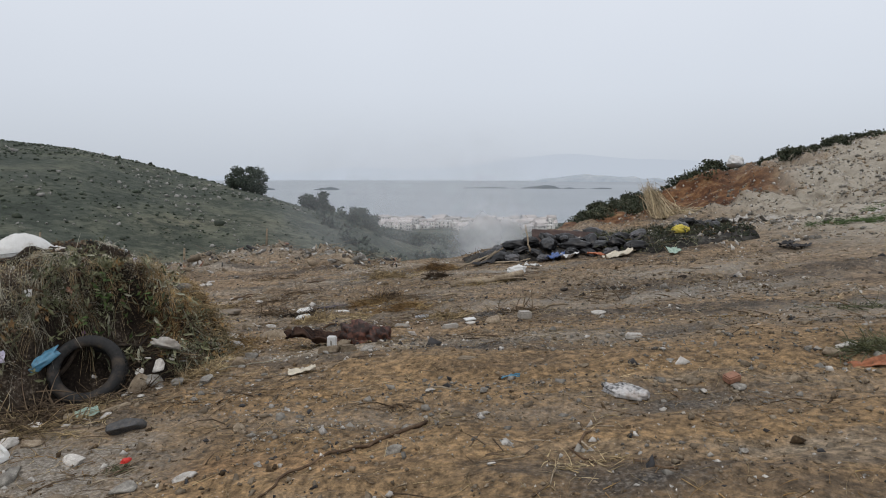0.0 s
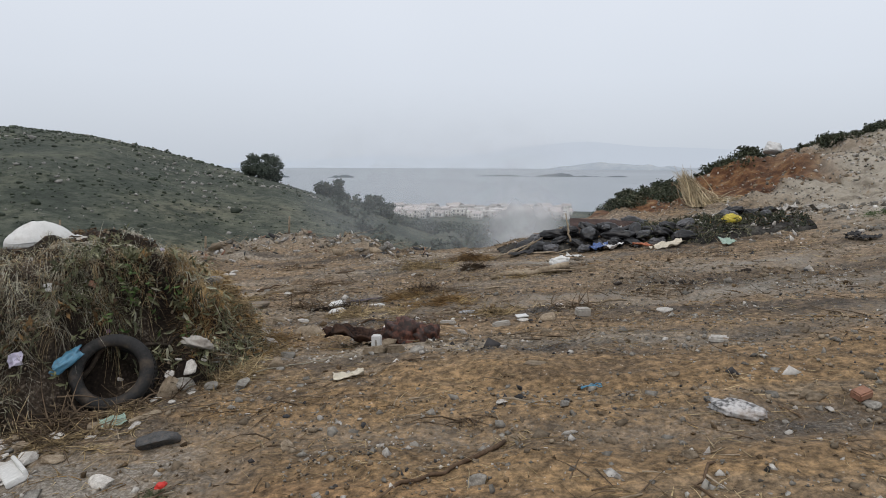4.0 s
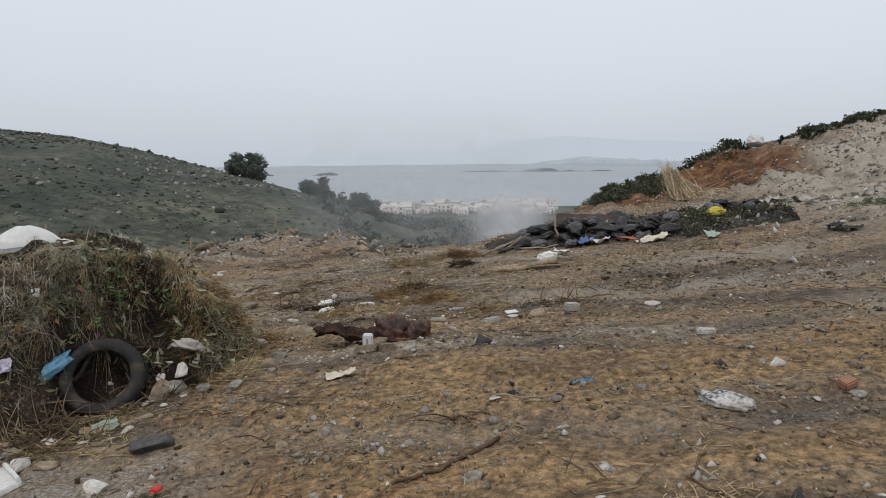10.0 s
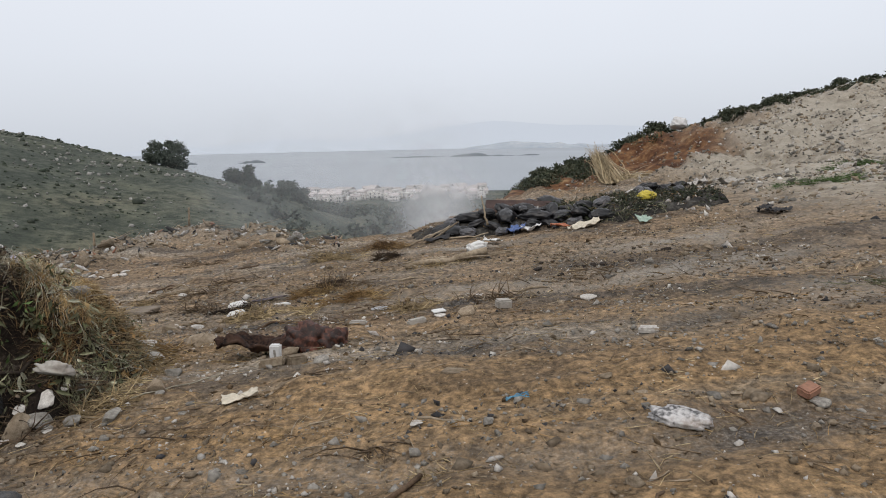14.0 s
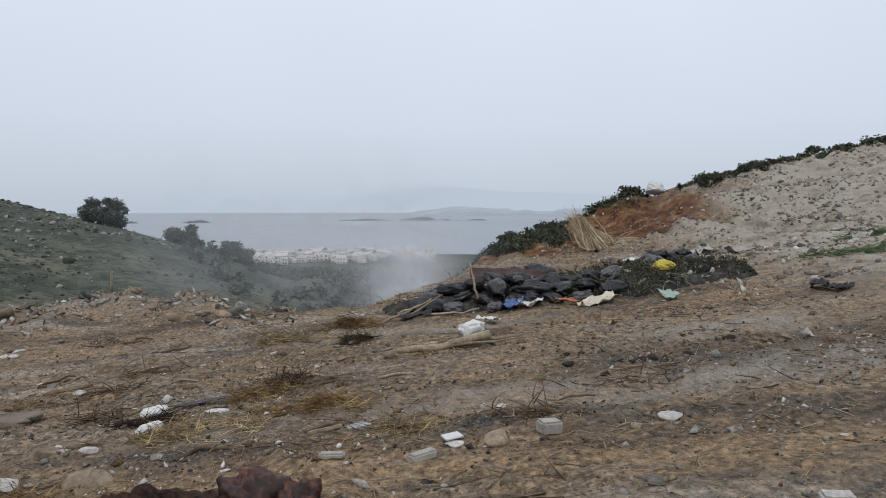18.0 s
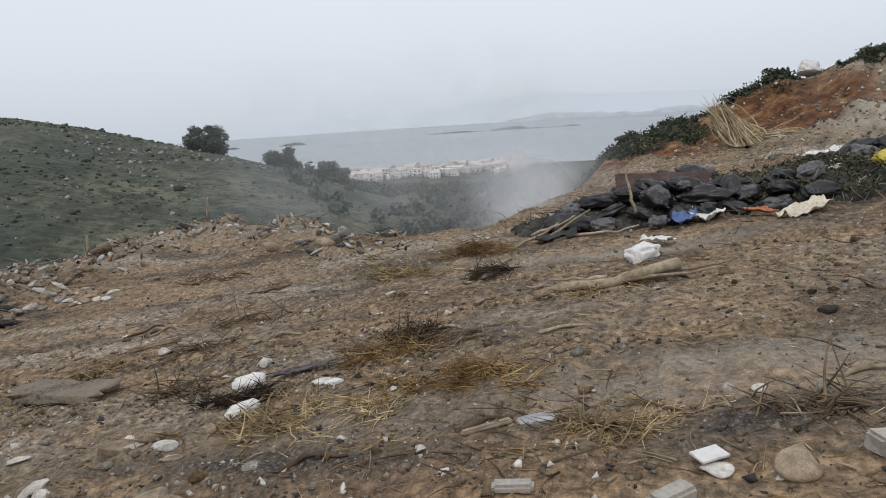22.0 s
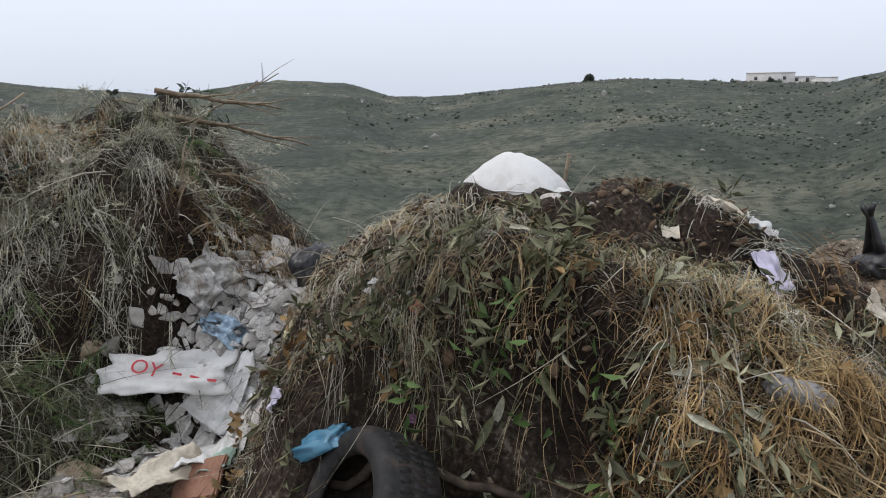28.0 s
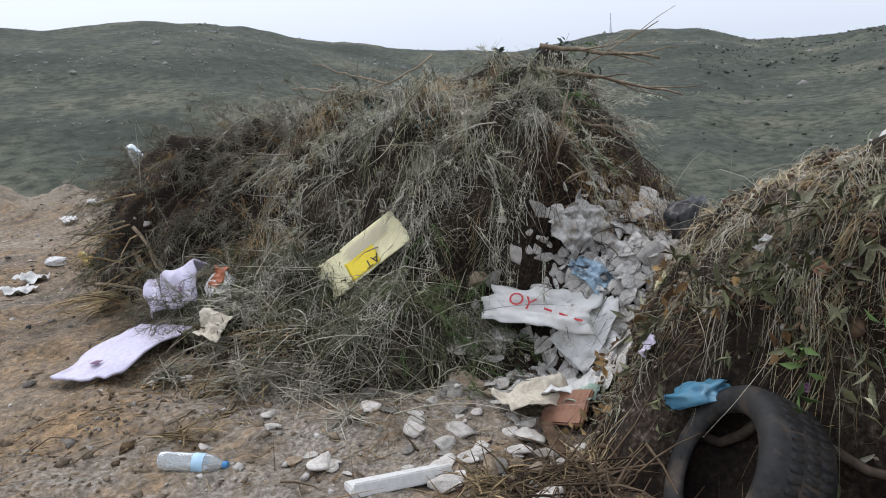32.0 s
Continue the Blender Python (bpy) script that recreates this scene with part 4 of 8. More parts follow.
def thatch(name, parent, material, fn, box, n, seed, length, width, label, lie=1.0, lift=0.35, spread=0.7, droop=0.35, test=None):
    p, nor, down, g = on_heap(fn, box, n, seed, test)
    m = len(p)
    swirl = np.stack([fbm(p[:, 0] * 1.2, p[:, 1] * 1.2, seed + 1, 2), fbm(p[:, 0] * 1.2, p[:, 1] * 1.2, seed + 2, 2), np.zeros(m)], -1)
    way = down * lie * 0.5 + nor * lift + swirl * 1.5 + g.normal(0, spread * 1.2, (m, 3)) * np.array([1, 1, 0.5])
    ln = g.uniform(*length, m)
    v, f = blades(p - nor * 0.02, way, ln, g.uniform(*width, m), droop, seed)
    return part(name, mesh_np(name, v, f), material, parent, label, "stuff")


def sprays(name, parent, material, twig_material, fn, box, n, seed, length, leaf, per, label, lift=0.6, spread=0.6, lie=0.6, droop=0.4, slim=0.25, test=None):
    """Branchlets set with many small leaves."""
    p, nor, down, g = on_heap(fn, box, n, seed, test)
    m = len(p)
    way = down * lie + nor * lift + g.normal(0, spread, (m, 3)) * np.array([1, 1, 0.5])
    way /= np.linalg.norm(way, axis=1, keepdims=True)
    ln = g.uniform(*length, m)
    v, f = blades(p - nor * 0.03, way, ln, 0.0035, droop, seed)
    part(name + "_twig_mat", mesh_np(name + "_twig_mat", v, f), twig_material, parent, "", "stuff")
    t = g.uniform(0.2, 1.0, (m, per))
    q = p[:, None] + way[:, None] * (ln[:, None] * t)[..., None] + g.normal(0, 0.008, (m, per, 3))
    q[..., 2] -= droop * ln[:, None] * t * t
    nrm = np.repeat(way, per, 0) * 0.6 + g.normal(0, 0.6, (m * per, 3))
    v, f = leaves(q.reshape(-1, 3), g.uniform(0.6, 1.3, m * per) * leaf, seed + 4, nrm, slim)
    part(name, mesh_np(name, v, f, False), material, parent, label, "stuff")


BOX1, BOX2, BOX3 = (-5.2, -1.4, 4.5, 9.7), (-6.4, -2.7, -0.3, 6.3), (-0.4, 5.4, 13.1, 16.1)
M_olive = surface("grey_green_stems", [(0.1, (0.050, 0.052, 0.028)), (0.5, (0.18, 0.18, 0.105)), (0.9, (0.36, 0.355, 0.245))], 1.3, 9, 0.85, 0, island=0.5, gloss=0.3)
M_needle = surface("dry_needles", [(0.1, (0.075, 0.068, 0.048)), (0.5, (0.165, 0.155, 0.110)), (0.9, (0.33, 0.31, 0.235))], 1.3, 9, 0.85, 0, island=0.4, gloss=0.3)
M_bleach = surface("white_bleached_stems", [(0.1, (0.25, 0.24, 0.19)), (0.5, (0.38, 0.37, 0.30)), (0.9, (0.52, 0.50, 0.43))], 1.3, 9, 0.85, 0, island=0.3, gloss=0.3)
MATS = {"pale": M_bleach, "straw": M_straw, "gold": M_gold, "grey": M_grey, "dark": M_dark, "green": M_green, "olive": M_olive}


WORDS = {"pale": "white bleached stems", "straw": "pale dry straw", "gold": "matted golden straw", "grey": "bleached stems", "dark": "dark rotting stems and painted shade", "green": "wilted green grass", "olive": "grey-green drying stems"}


def wisps(parent, fn, box, n, per, seed, length, width, lie, choose, stand=0.014, fan=0.45):
    """Combed bundles of stems lying over a heap, each bundle of one kind."""
    p, nor, down, g = on_heap(fn, box, n, seed, low=0.03)
    m = len(p)
    kinds = choose(p[:, 0], p[:, 1], fn(p[:, 0], p[:, 1]), g)
    e = 0.16
    sx = (fn(p[:, 0] + e, p[:, 1]) - fn(p[:, 0] - e, p[:, 1])) / (2 * e) + 0.115
    sy = (fn(p[:, 0], p[:, 1] + e) - fn(p[:, 0], p[:, 1] - e)) / (2 * e)
    sx, sy = np.clip(sx, -1.8, 1.8), np.clip(sy, -1.8, 1.8)
    nor = np.stack([-sx, -sy, np.ones(m)], -1)
    nor /= np.linalg.norm(nor, axis=1, keepdims=True)
    fall = nor[:, :2].copy()
    steep = np.linalg.norm(fall, axis=1, keepdims=True)
    fall = np.where(steep > 0.05, fall / (steep + 1e-9), np.array([1.0, 0.0]))
    level = np.stack([-fall[:, 1], fall[:, 0]], -1)
    a = np.where(g.uniform(0, 1, m) < lie, g.normal(0, 0.55, m), g.uniform(0, 2 * np.pi, m))[:, None]
    way = np.cos(a) * fall * nor[:, 2:3] + np.sin(a) * level
    ln = g.uniform(*length, m)
    segs = 4
    for kind in sorted(set(kinds) - {""}):
        w = np.repeat(np.where(kinds == kind)[0], per)
        k = len(w)
        across = (np.cos(a) * level - np.sin(a) * fall * nor[:, 2:3])[w]
        unit = across / (np.linalg.norm(across, axis=1, keepdims=True) + 1e-9)
        root = p[w, :2] + across * g.normal(0, 0.045, (k, 1)) + way[w] * g.normal(0, 0.07, (k, 1))
        go = way[w] + across * g.normal(0, fan, (k, 1))
        bend = g.normal(0, 0.8, (k, 1)) + g.normal(0, 0.7, m)[w][:, None]
        long = ln[w] * g.uniform(0.5, 1.15, k)
        wide = g.uniform(*width, k)
        lift = np.abs(g.normal(0, stand, k)) + 0.004
        tipup = g.normal(0.02, stand * 0.9, k)
        rings, at = [], root.copy()
        base = np.maximum(land(root[:, 0], root[:, 1])[0] + fn(root[:, 0], root[:, 1]), p[w, 2] + sx[w] * (root[:, 0] - p[w, 0]) + sy[w] * (root[:, 1] - p[w, 1]) - 0.03)
        for s in range(segs + 1):
            t = s / segs
            z = base + sx[w] * (at[:, 0] - root[:, 0]) + sy[w] * (at[:, 1] - root[:, 1])
            under = land(at[:, 0], at[:, 1])[0] + fn(at[:, 0], at[:, 1])
            z = np.clip(z, under - 0.03, under + 0.10)
            c = np.concatenate([at, (z + lift * (0.4 + math.sin(math.pi * (0.15 + 0.7 * t))) + tipup * t * t)[:, None]], 1)
            side = np.concatenate([unit, np.zeros((k, 1))], 1)
            r = (wide * (1 - 0.6 * t))[:, None]
            rings += [c + side * r, c + np.array([0, 0, 0.7]) * r, c - side * r]
            now = go + across * bend * t
            step_ = (long / segs)[:, None]
            at = at + now * step_
        v = np.stack(rings, 1)
        f = np.array([(q * 3 + j, q * 3 + (j + 1) % 3, q * 3 + 3 + (j + 1) % 3, q * 3 + 3 + j) for q in range(segs) for j in range(2)])
        f = (f[None] + (np.arange(k) * v.shape[1])[:, None, None]).reshape(-1, 4)
        part("stem_mat", mesh_np("stem_mat", v.reshape(-1, 3), f), MATS[kind], parent, WORDS[kind], "stuff")


def swags(parent, fn, box, n, per, seed, length, width, choose, lie=0.8, thick=0.035, drop=0.8, fan=0.5, arch=0.03, test=None):
    """Thick swept bundles of long stems that lie over a heap and hang off its edges."""
    p, nor, down, g = on_heap(fn, box, n, seed, test, low=0.10)
    m = len(p)
    kinds = choose(p[:, 0], p[:, 1], fn(p[:, 0], p[:, 1]), g)
    e = 0.22
    fall = -np.stack([(fn(p[:, 0] + e, p[:, 1]) - fn(p[:, 0] - e, p[:, 1])) / (2 * e) + 0.115, (fn(p[:, 0], p[:, 1] + e) - fn(p[:, 0], p[:, 1] - e)) / (2 * e)], -1)
    fall /= np.linalg.norm(fall, axis=1, keepdims=True) + 1e-6
    sweep = np.where(g.uniform(0, 1, m) < 0.7, 1.25, -1.25) + g.normal(0, 0.4, m)
    hang = g.uniform(0, 1, m) < lie
    turn = np.where(hang, g.normal(0, 0.6, m), sweep) + 0.5 * fbm(p[:, 0] * 1.3, p[:, 1] * 1.3, seed, 2)
    c, s = np.cos(turn)[:, None], np.sin(turn)[:, None]
    way = np.concatenate([fall[:, :1] * c - fall[:, 1:] * s, fall[:, :1] * s + fall[:, 1:] * c], 1)
    long, curl, segs = g.uniform(*length, m), g.normal(0, 1.2, m), 5
    for kind in sorted(set(kinds) - {""}):
        w = np.repeat(np.where(kinds == kind)[0], per)
        k = len(w)
        off, go = g.normal(0, 1, k), g.normal(0, fan, k)
        ln = long[w] * g.uniform(0.45, 1.1, k)
        up = np.abs(g.normal(0, thick, k)) + 0.004
        wide = g.uniform(*width, k)
        at = p[w, :2] + way[w] * g.normal(-0.03, 0.06, (k, 1)) + np.stack([-way[w, 1], way[w, 0]], -1) * (off * thick)[:, None]
        head = np.arctan2(way[w, 1], way[w, 0]) + 0.35 * go
        z = land(at[:, 0], at[:, 1])[0] + fn(at[:, 0], at[:, 1])
        rings = []
        for q in range(segs + 1):
            t = q / segs
            side = np.stack([-np.sin(head), np.cos(head), np.zeros(k)], -1)
            mid = np.concatenate([at, (z + up * (0.25 + math.sin(math.pi * min(t * 0.9, 1))) + arch * math.sin(math.pi * t))[:, None]], 1)
            r = (wide * (1 - 0.65 * t))[:, None]
            rings += [mid + side * r, mid + np.array([0, 0, 0.8]) * r, mid - side * r]
            head = head + (curl[w] + 0.6 * off * fan + g.normal(0, 0.5, k)) / segs
            d = ln / segs
            at = at + np.stack([np.cos(head), np.sin(head)], -1) * (d * 0.85)[:, None]
            under = land(at[:, 0], at[:, 1])[0] + fn(at[:, 0], at[:, 1])
            z = np.clip(under, z - np.where(hang[w], drop, 0.45) * (0.6 + 0.9 * t) * d, z + 0.5 * d)
        v = np.stack(rings, 1)
        f = np.array([(q * 3 + j, q * 3 + j + 1, q * 3 + 4 + j, q * 3 + 3 + j) for q in range(segs) for j in range(2)])
        f = (f[None] + (np.arange(k) * v.shape[1])[:, None, None]).reshape(-1, 4)
        part("stem_bundle_mat", mesh_np("stem_bundle_mat", v.reshape(-1, 3), f), MATS[kind], parent, WORDS[kind] + " in swept bundles", "stuff")


def plumes(name, parent, material, stem_material, fn, box, n, seed, length, needle, per, label, lift=0.6, spread=0.6, lie=0.6, droop=0.4, width=0.0016, test=None):
    """Feathery branchlets: a stem with slim needles along it."""
    p, nor, down, g = on_heap(fn, box, n, seed, test)
    m = len(p)
    way = down * lie + nor * lift + g.normal(0, spread, (m, 3)) * np.array([1, 1, 0.5])
    way /= np.linalg.norm(way, axis=1, keepdims=True)
    ln = g.uniform(*length, m)
    v, f = blades(p - nor * 0.03, way, ln, 0.004, droop, seed)
    part(name + "_stem_mat", mesh_np(name + "_stem_mat", v, f), stem_material, parent, "", "stuff")
    t = g.uniform(0.15, 1.0, (m, per))
    q = p[:, None] + way[:, None] * (ln[:, None] * t)[..., None]
    q[..., 2] -= droop * ln[:, None] * t * t
    nd = np.repeat(way, per, 0) * 0.75 + g.normal(0, 0.5, (m * per, 3)) - np.array([0, 0, 0.25])
    v, f = blades(q.reshape(-1, 3), nd, g.uniform(0.6, 1.3, m * per) * needle, width, 0.15, seed + 4, 1)
    part(name, mesh_np(name, v, f), material, parent, label, "stuff")


def pick_one(x, y, h, g):
    u, pn = g.uniform(0, 1, len(x)), fbm(x * 1.1, y * 1.1, 31, 2)
    kinds = np.full(len(x), "straw", dtype=object)
    kinds[u < 0.26] = "gold"
    kinds[(pn > 0.25) & (u < 0.6)] = "gold"
    kinds[(pn < -0.1) & (u < 0.30)] = "olive"
    kinds[u > 0.64] = "grey"
    kinds[u > 0.70] = "dark"
    front = (x > -2.95) & (y < 7.1) & (y > 5.5)
    kinds[front & (u < 0.16)] = "green"
    kinds[front & (u >= 0.16) & (u < 0.38)] = "olive"
    kinds[front & (u > 0.66)] = "dark"
    bare = ((h > 0.80) & (x < -2.92)) | ((y < 6.6) & (x < -2.78))
    v = g.uniform(0, 1, len(x))
    gaps = fbm(x * 3.1, y * 3.1, 33, 2)
    # dark stems in the noise gaps stand in for shade between clumps
    kinds[(gaps < -0.12) & (v < 0.55)] = "dark"
    kinds[(gaps < -0.25) & (v < 0.8)] = ""
    kinds[bare & (v < np.where(h > 0.85, 0.90, 0.82))] = ""
    kinds[(y < 6.35) & (x < -2.5) & (v < 0.4)] = ""
    kinds[(np.hypot(x + 2.48, (y - 6.42)) < 0.24) & (v < 0.8)] = ""
    return kinds


def pick_two(x, y, h, g):
    u, pn = g.uniform(0, 1, len(x)), fbm(x * 1.3, y * 1.3, 37, 2)
    kinds = np.full(len(x), "grey", dtype=object)
    kinds[u < 0.42] = "olive"
    kinds[(pn < -0.25) & (u < 0.36)] = "green"
    kinds[(u > 0.56) & (u < 0.68)] = "straw"
    kinds[(u > 0.66) & (u < 0.86)] = "pale"
    kinds[u > 0.90] = "dark"
    kinds[(pn > 0.62) & (u < 0.7)] = "gold"
    end = (y > 4.75) & (x > -5.2)
    kinds[end & (u < 0.30)] = "dark"
    kinds[end & (u >= 0.30) & (u < 0.70)] = "gold"
    foot = (h < 0.7) & (y < 4.6)
    kinds[foot & (u < 0.5)] = "green"
    conifer = y < 2.2
    v = g.uniform(0, 1, len(x))
    gaps = fbm(x * 2.9, y * 2.9, 39, 2)
    # gaps here also get dark stems as painted shade
    kinds[(gaps < -0.10) & (v < 0.35)] = "dark"
    kinds[(gaps < -0.30) & (v < 0.85)] = ""
    kinds[conifer & (v < 0.75)] = ""
    kinds[(y > 4.62) & (y < 5.7) & (x > -4.30) & (h < 0.95)] = ""
    return kinds


def bundle_one(x, y, h, g):
    u, pn = g.uniform(0, 1, len(x)), fbm(x * 1.7, y * 1.7, 35, 2)
    kinds = np.full(len(x), "straw", dtype=object)
    kinds[u < 0.34] = "olive"
    kinds[u > 0.66] = "gold"
    kinds[u > 0.80] = "grey"
    kinds[u > 0.90] = "dark"
    kinds[(pn > 0.35) & (u < 0.8)] = "gold"
    kinds[(pn < -0.25) & (u < 0.7)] = "olive"
    kinds[(pn < -0.35) & (u < 0.2)] = "green"
    grey = (np.hypot(x + 3.05, y - 7.55) < 0.32) & (u < 0.7)
    kinds[grey] = "pale"
    flank = (y < 6.35) & (x < -2.5)
    kinds[flank & (u < 0.6)] = "grey"
    kinds[flank & (g.uniform(0, 1, len(x)) < 0.35)] = ""
    gaps = fbm(x * 2.6, y * 2.6, 33, 2)
    kinds[(gaps < 0.12) & (g.uniform(0, 1, len(x)) < 0.82)] = ""
    top = ((h > 0.90) & (x < -2.85)) | ((y < 6.5) & (x < -2.7))
    kinds[top & (g.uniform(0, 1, len(x)) < 0.85)] = ""
    return kinds


def bundle_two(x, y, h, g):
    u, pn = g.uniform(0, 1, len(x)), fbm(x * 1.5, y * 1.5, 36, 2)
    kinds = np.full(len(x), "grey", dtype=object)
    kinds[u < 0.36] = "olive"
    kinds[(u > 0.56) & (u < 0.90)] = "pale"
    kinds[u > 0.95] = "dark"
    kinds[(pn > 0.45) & (u < 0.75)] = "gold"
    kinds[(pn < -0.30) & (u < 0.35)] = "green"
    gaps = fbm(x * 2.2, y * 2.2, 34, 2)
    kinds[(gaps < -0.05) & (g.uniform(0, 1, len(x)) < 0.7)] = ""
    end = (y > 4.7) & (x > -5.3)
    kinds[end] = np.where(u[end] < 0.5, "dark", np.where(u[end] < 0.75, "gold", ""))
    foot = (h < 0.55) & (y < 4.6)
    kinds[foot & (u < 0.5)] = "green"
    kinds[(y < 2.3) & (g.uniform(0, 1, len(x)) < 0.8)] = ""
    kinds[(y > 4.62) & (y < 5.7) & (x > -4.35) & (h < 0.95)] = ""
    return kinds


def lower(x, y, h, g):
    return g.uniform(0, 1, len(h)) < np.clip(1.35 - h * 0.75, 0.12, 1)


def low_only(x, y, h, g):
    return g.uniform(0, 1, len(h)) < np.clip(1.25 - h, 0, 1)


def leafy_front(x, y, h, g):
    near = np.hypot((x + 2.33) / 0.75, (y - 6.4) / 0.85)
    return (near < 1.0 + 0.25 * g.normal(size=len(x))) | (g.uniform(0, 1, len(x)) < 0.05)


def hollow(x, y, h, g):
    return (np.hypot((x + 2.42) / 0.42, (y - 6.38) / 0.50) < 1 + 0.03 * g.normal(size=len(x)))


swags(heap_a, heap_one, (-4.2, -1.5, 5.0, 8.8), 560, 20, 450, (0.10, 0.30), (0.0009, 0.0024), bundle_one, lie=0.15, thick=0.02, drop=1.7, fan=0.8, arch=0.015)
swags(heap_a, heap_one, (-3.7, -2.6, 5.55, 6.6), 170, 14, 452, (0.10, 0.26), (0.0009, 0.0022), lambda x, y, h, g: np.where(g.uniform(0, 1, len(x)) < 0.5, "grey", np.where(g.uniform(0, 1, len(x)) < 0.5, "straw", "olive")).astype(object), lie=0.6, thick=0.018, drop=1.9, fan=0.7, arch=0.01)
swags(heap_a, heap_one, (-3.1, -1.6, 5.6, 8.2), 430, 18, 451, (0.10, 0.28), (0.0010, 0.0027), bundle_one, lie=0.15, thick=0.025, drop=1.4, fan=0.9, arch=0.03)
wisps(heap_a, heap_one, BOX1, 600, 9, 430, (0.08, 0.22), (0.0010, 0.0024), 0.1, pick_one)
wisps(heap_a, heap_one, (-3.3, -1.6, 5.6, 8.6), 400, 9, 431, (0.07, 0.20), (0.0010, 0.0026), 0.1, pick_one, stand=0.022)
thatch("straw_crumb_mat", heap_a, M_straw, heap_one, BOX1, 1200, 401, (0.03, 0.12), (0.0016, 0.0036), "chopped dry straw over the heap", lift=0.2)
thatch("rotting_stem_mat", heap_a, M_dark, heap_one, BOX1, 1500, 403, (0.04, 0.16), (0.002, 0.005), "dark rotting stems and painted shade")
thatch("bleached_stem_mat", heap_a, M_grey, heap_one, BOX1, 700, 404, (0.15, 0.45), (0.0015, 0.0035), "long bleached stems", test=lower, lift=0.4)
sprays("wilted_leaves", heap_a, M_green, M_dark, heap_one, BOX1, 170, 406, (0.12, 0.3), 0.075, 9, "wilted leafy stems", slim=0.30, test=leafy_front)
sprays("withered_leaves", heap_a, M_olive, M_dark, heap_one, BOX1, 300, 409, (0.12, 0.28), 0.08, 7, "withered grey-green leaves", slim=0.28, test=leafy_front)
sprays("brown_leaves", heap_a, M_gold, M_dark, heap_one, BOX1, 260, 410, (0.1, 0.22), 0.06, 8, "crumpled brown leaves", slim=0.5, test=low_only)
sprays("fresh_leaves", heap_a, M_fresh, M_dark, heap_one, (-2.85, -1.8, 5.85, 6.95), 16, 407, (0.12, 0.28), 0.075, 6, "fresh green leaves in the hollow", slim=0.36, lift=0.8, test=hollow)


def crown_side(x, y, h, g):
    return (y > 2.1) & (h > 0.45) & (y < 4.9)


def brush_side(x, y, h, g):
    return (y < 2.7) & (g.uniform(0, 1, len(h)) < 0.9)


def foot_side(x, y, h, g):
    return (h < 0.75) & (y < 4.6)


def grass_clump(x, y, h, g):
    return (np.hypot(x + 3.62, (y - 4.32) / 1.1) < 0.42) & (h < 0.9)


def summit(x, y, h, g):
    return (h > 1.45) & (g.uniform(0, 1, len(h)) < 0.8)


swags(heap_b, heap_two, (-6.2, -3.0, 1.8, 5.6), 640, 20, 460, (0.12, 0.36), (0.0010, 0.0026), bundle_two, lie=0.2, thick=0.03, drop=1.6, fan=0.8, arch=0.03)
swags(heap_b, heap_two, (-5.0, -3.2, 2.2, 5.0), 480, 20, 461, (0.10, 0.34), (0.0011, 0.0028), bundle_two, lie=0.2, thick=0.035, drop=1.6, fan=0.9, arch=0.05)
wisps(heap_b, heap_two, BOX2, 600, 13, 440, (0.10, 0.28), (0.0011, 0.0026), 0.1, pick_two, stand=0.025, fan=0.28)
wisps(heap_b, heap_two, (-5.0, -3.2, 2.2, 5.0), 250, 13, 441, (0.08, 0.26), (0.0011, 0.0028), 0.1, pick_two, stand=0.045, fan=0.3)
thatch("tangled_branch_mat", heap_b, M_grey, heap_two, BOX2, 150, 426, (0.3, 0.75), (0.003, 0.007), "pale bare branches tangled in the heap", lift=0.45, spread=1.1, droop=0.15)
thatch("tangled_branch_mat", heap_b, M_bark, heap_two, BOX2, 220, 427, (0.25, 0.7), (0.003, 0.008), "brown bare branches tangled in the heap", lift=0.5, spread=1.1, droop=0.15)
thatch("tangled_branch_mat", heap_a, M_grey, heap_one, BOX1, 90, 428, (0.2, 0.5), (0.003, 0.006), "pale bare stalks tangled in the heap", lift=0.35, spread=1.1, droop=0.2)
wisps(heap_b, heap_two, (-4.95, -3.95, 4.55, 5.7), 300, 12, 442, (0.08, 0.26), (0.0011, 0.0028), 0.2, pick_two, stand=0.045, fan=0.35)
wisps(heap_a, heap_one, (-3.3, -2.5, 5.3, 6.3), 420, 9, 443, (0.05, 0.2), (0.0010, 0.0022), 0.3, pick_one, stand=0.015)
plumes("silvery_brush", heap_b, M_greyleaf, M_grey, heap_two, BOX2, 560, 412, (0.25, 0.6), 0.05, 36, "silvery feathery dead brush", test=crown_side, lie=0.2, spread=1.0, lift=0.45, droop=0.45, width=0.0026)
plumes("conifer_brush", heap_b, M_needle, M_bark, heap_two, BOX2, 760, 413, (0.3, 0.75), 0.075, 46, "dull dry conifer branches", test=brush_side, lie=0.25, spread=1.1, lift=0.75, width=0.0025)
plumes("brown_conifer_brush", heap_b, M_gold, M_bark, heap_two, BOX2, 90, 423, (0.25, 0.5), 0.07, 46, "rust-brown conifer sprigs", test=brush_side, lie=0.7, lift=0.7)
thatch("rotting_stem_mat", heap_b, M_dark, heap_two, BOX2, 2400, 414, (0.1, 0.4), (0.0015, 0.005), "dark tangled twigs", lift=0.55)
thatch("pale_twig_mat", heap_b, M_grey, heap_two, BOX2, 420, 416, (0.3, 0.8), (0.002, 0.0045), "pale bare twigs at the foot", test=foot_side, lift=0.5, spread=0.9)
plumes("grass_clump", heap_b, M_fresh, M_green, heap_two, BOX2, 260, 417, (0.15, 0.4), 0.07, 30, "clump of cut green grass", test=grass_clump, lift=0.7, width=0.0022)
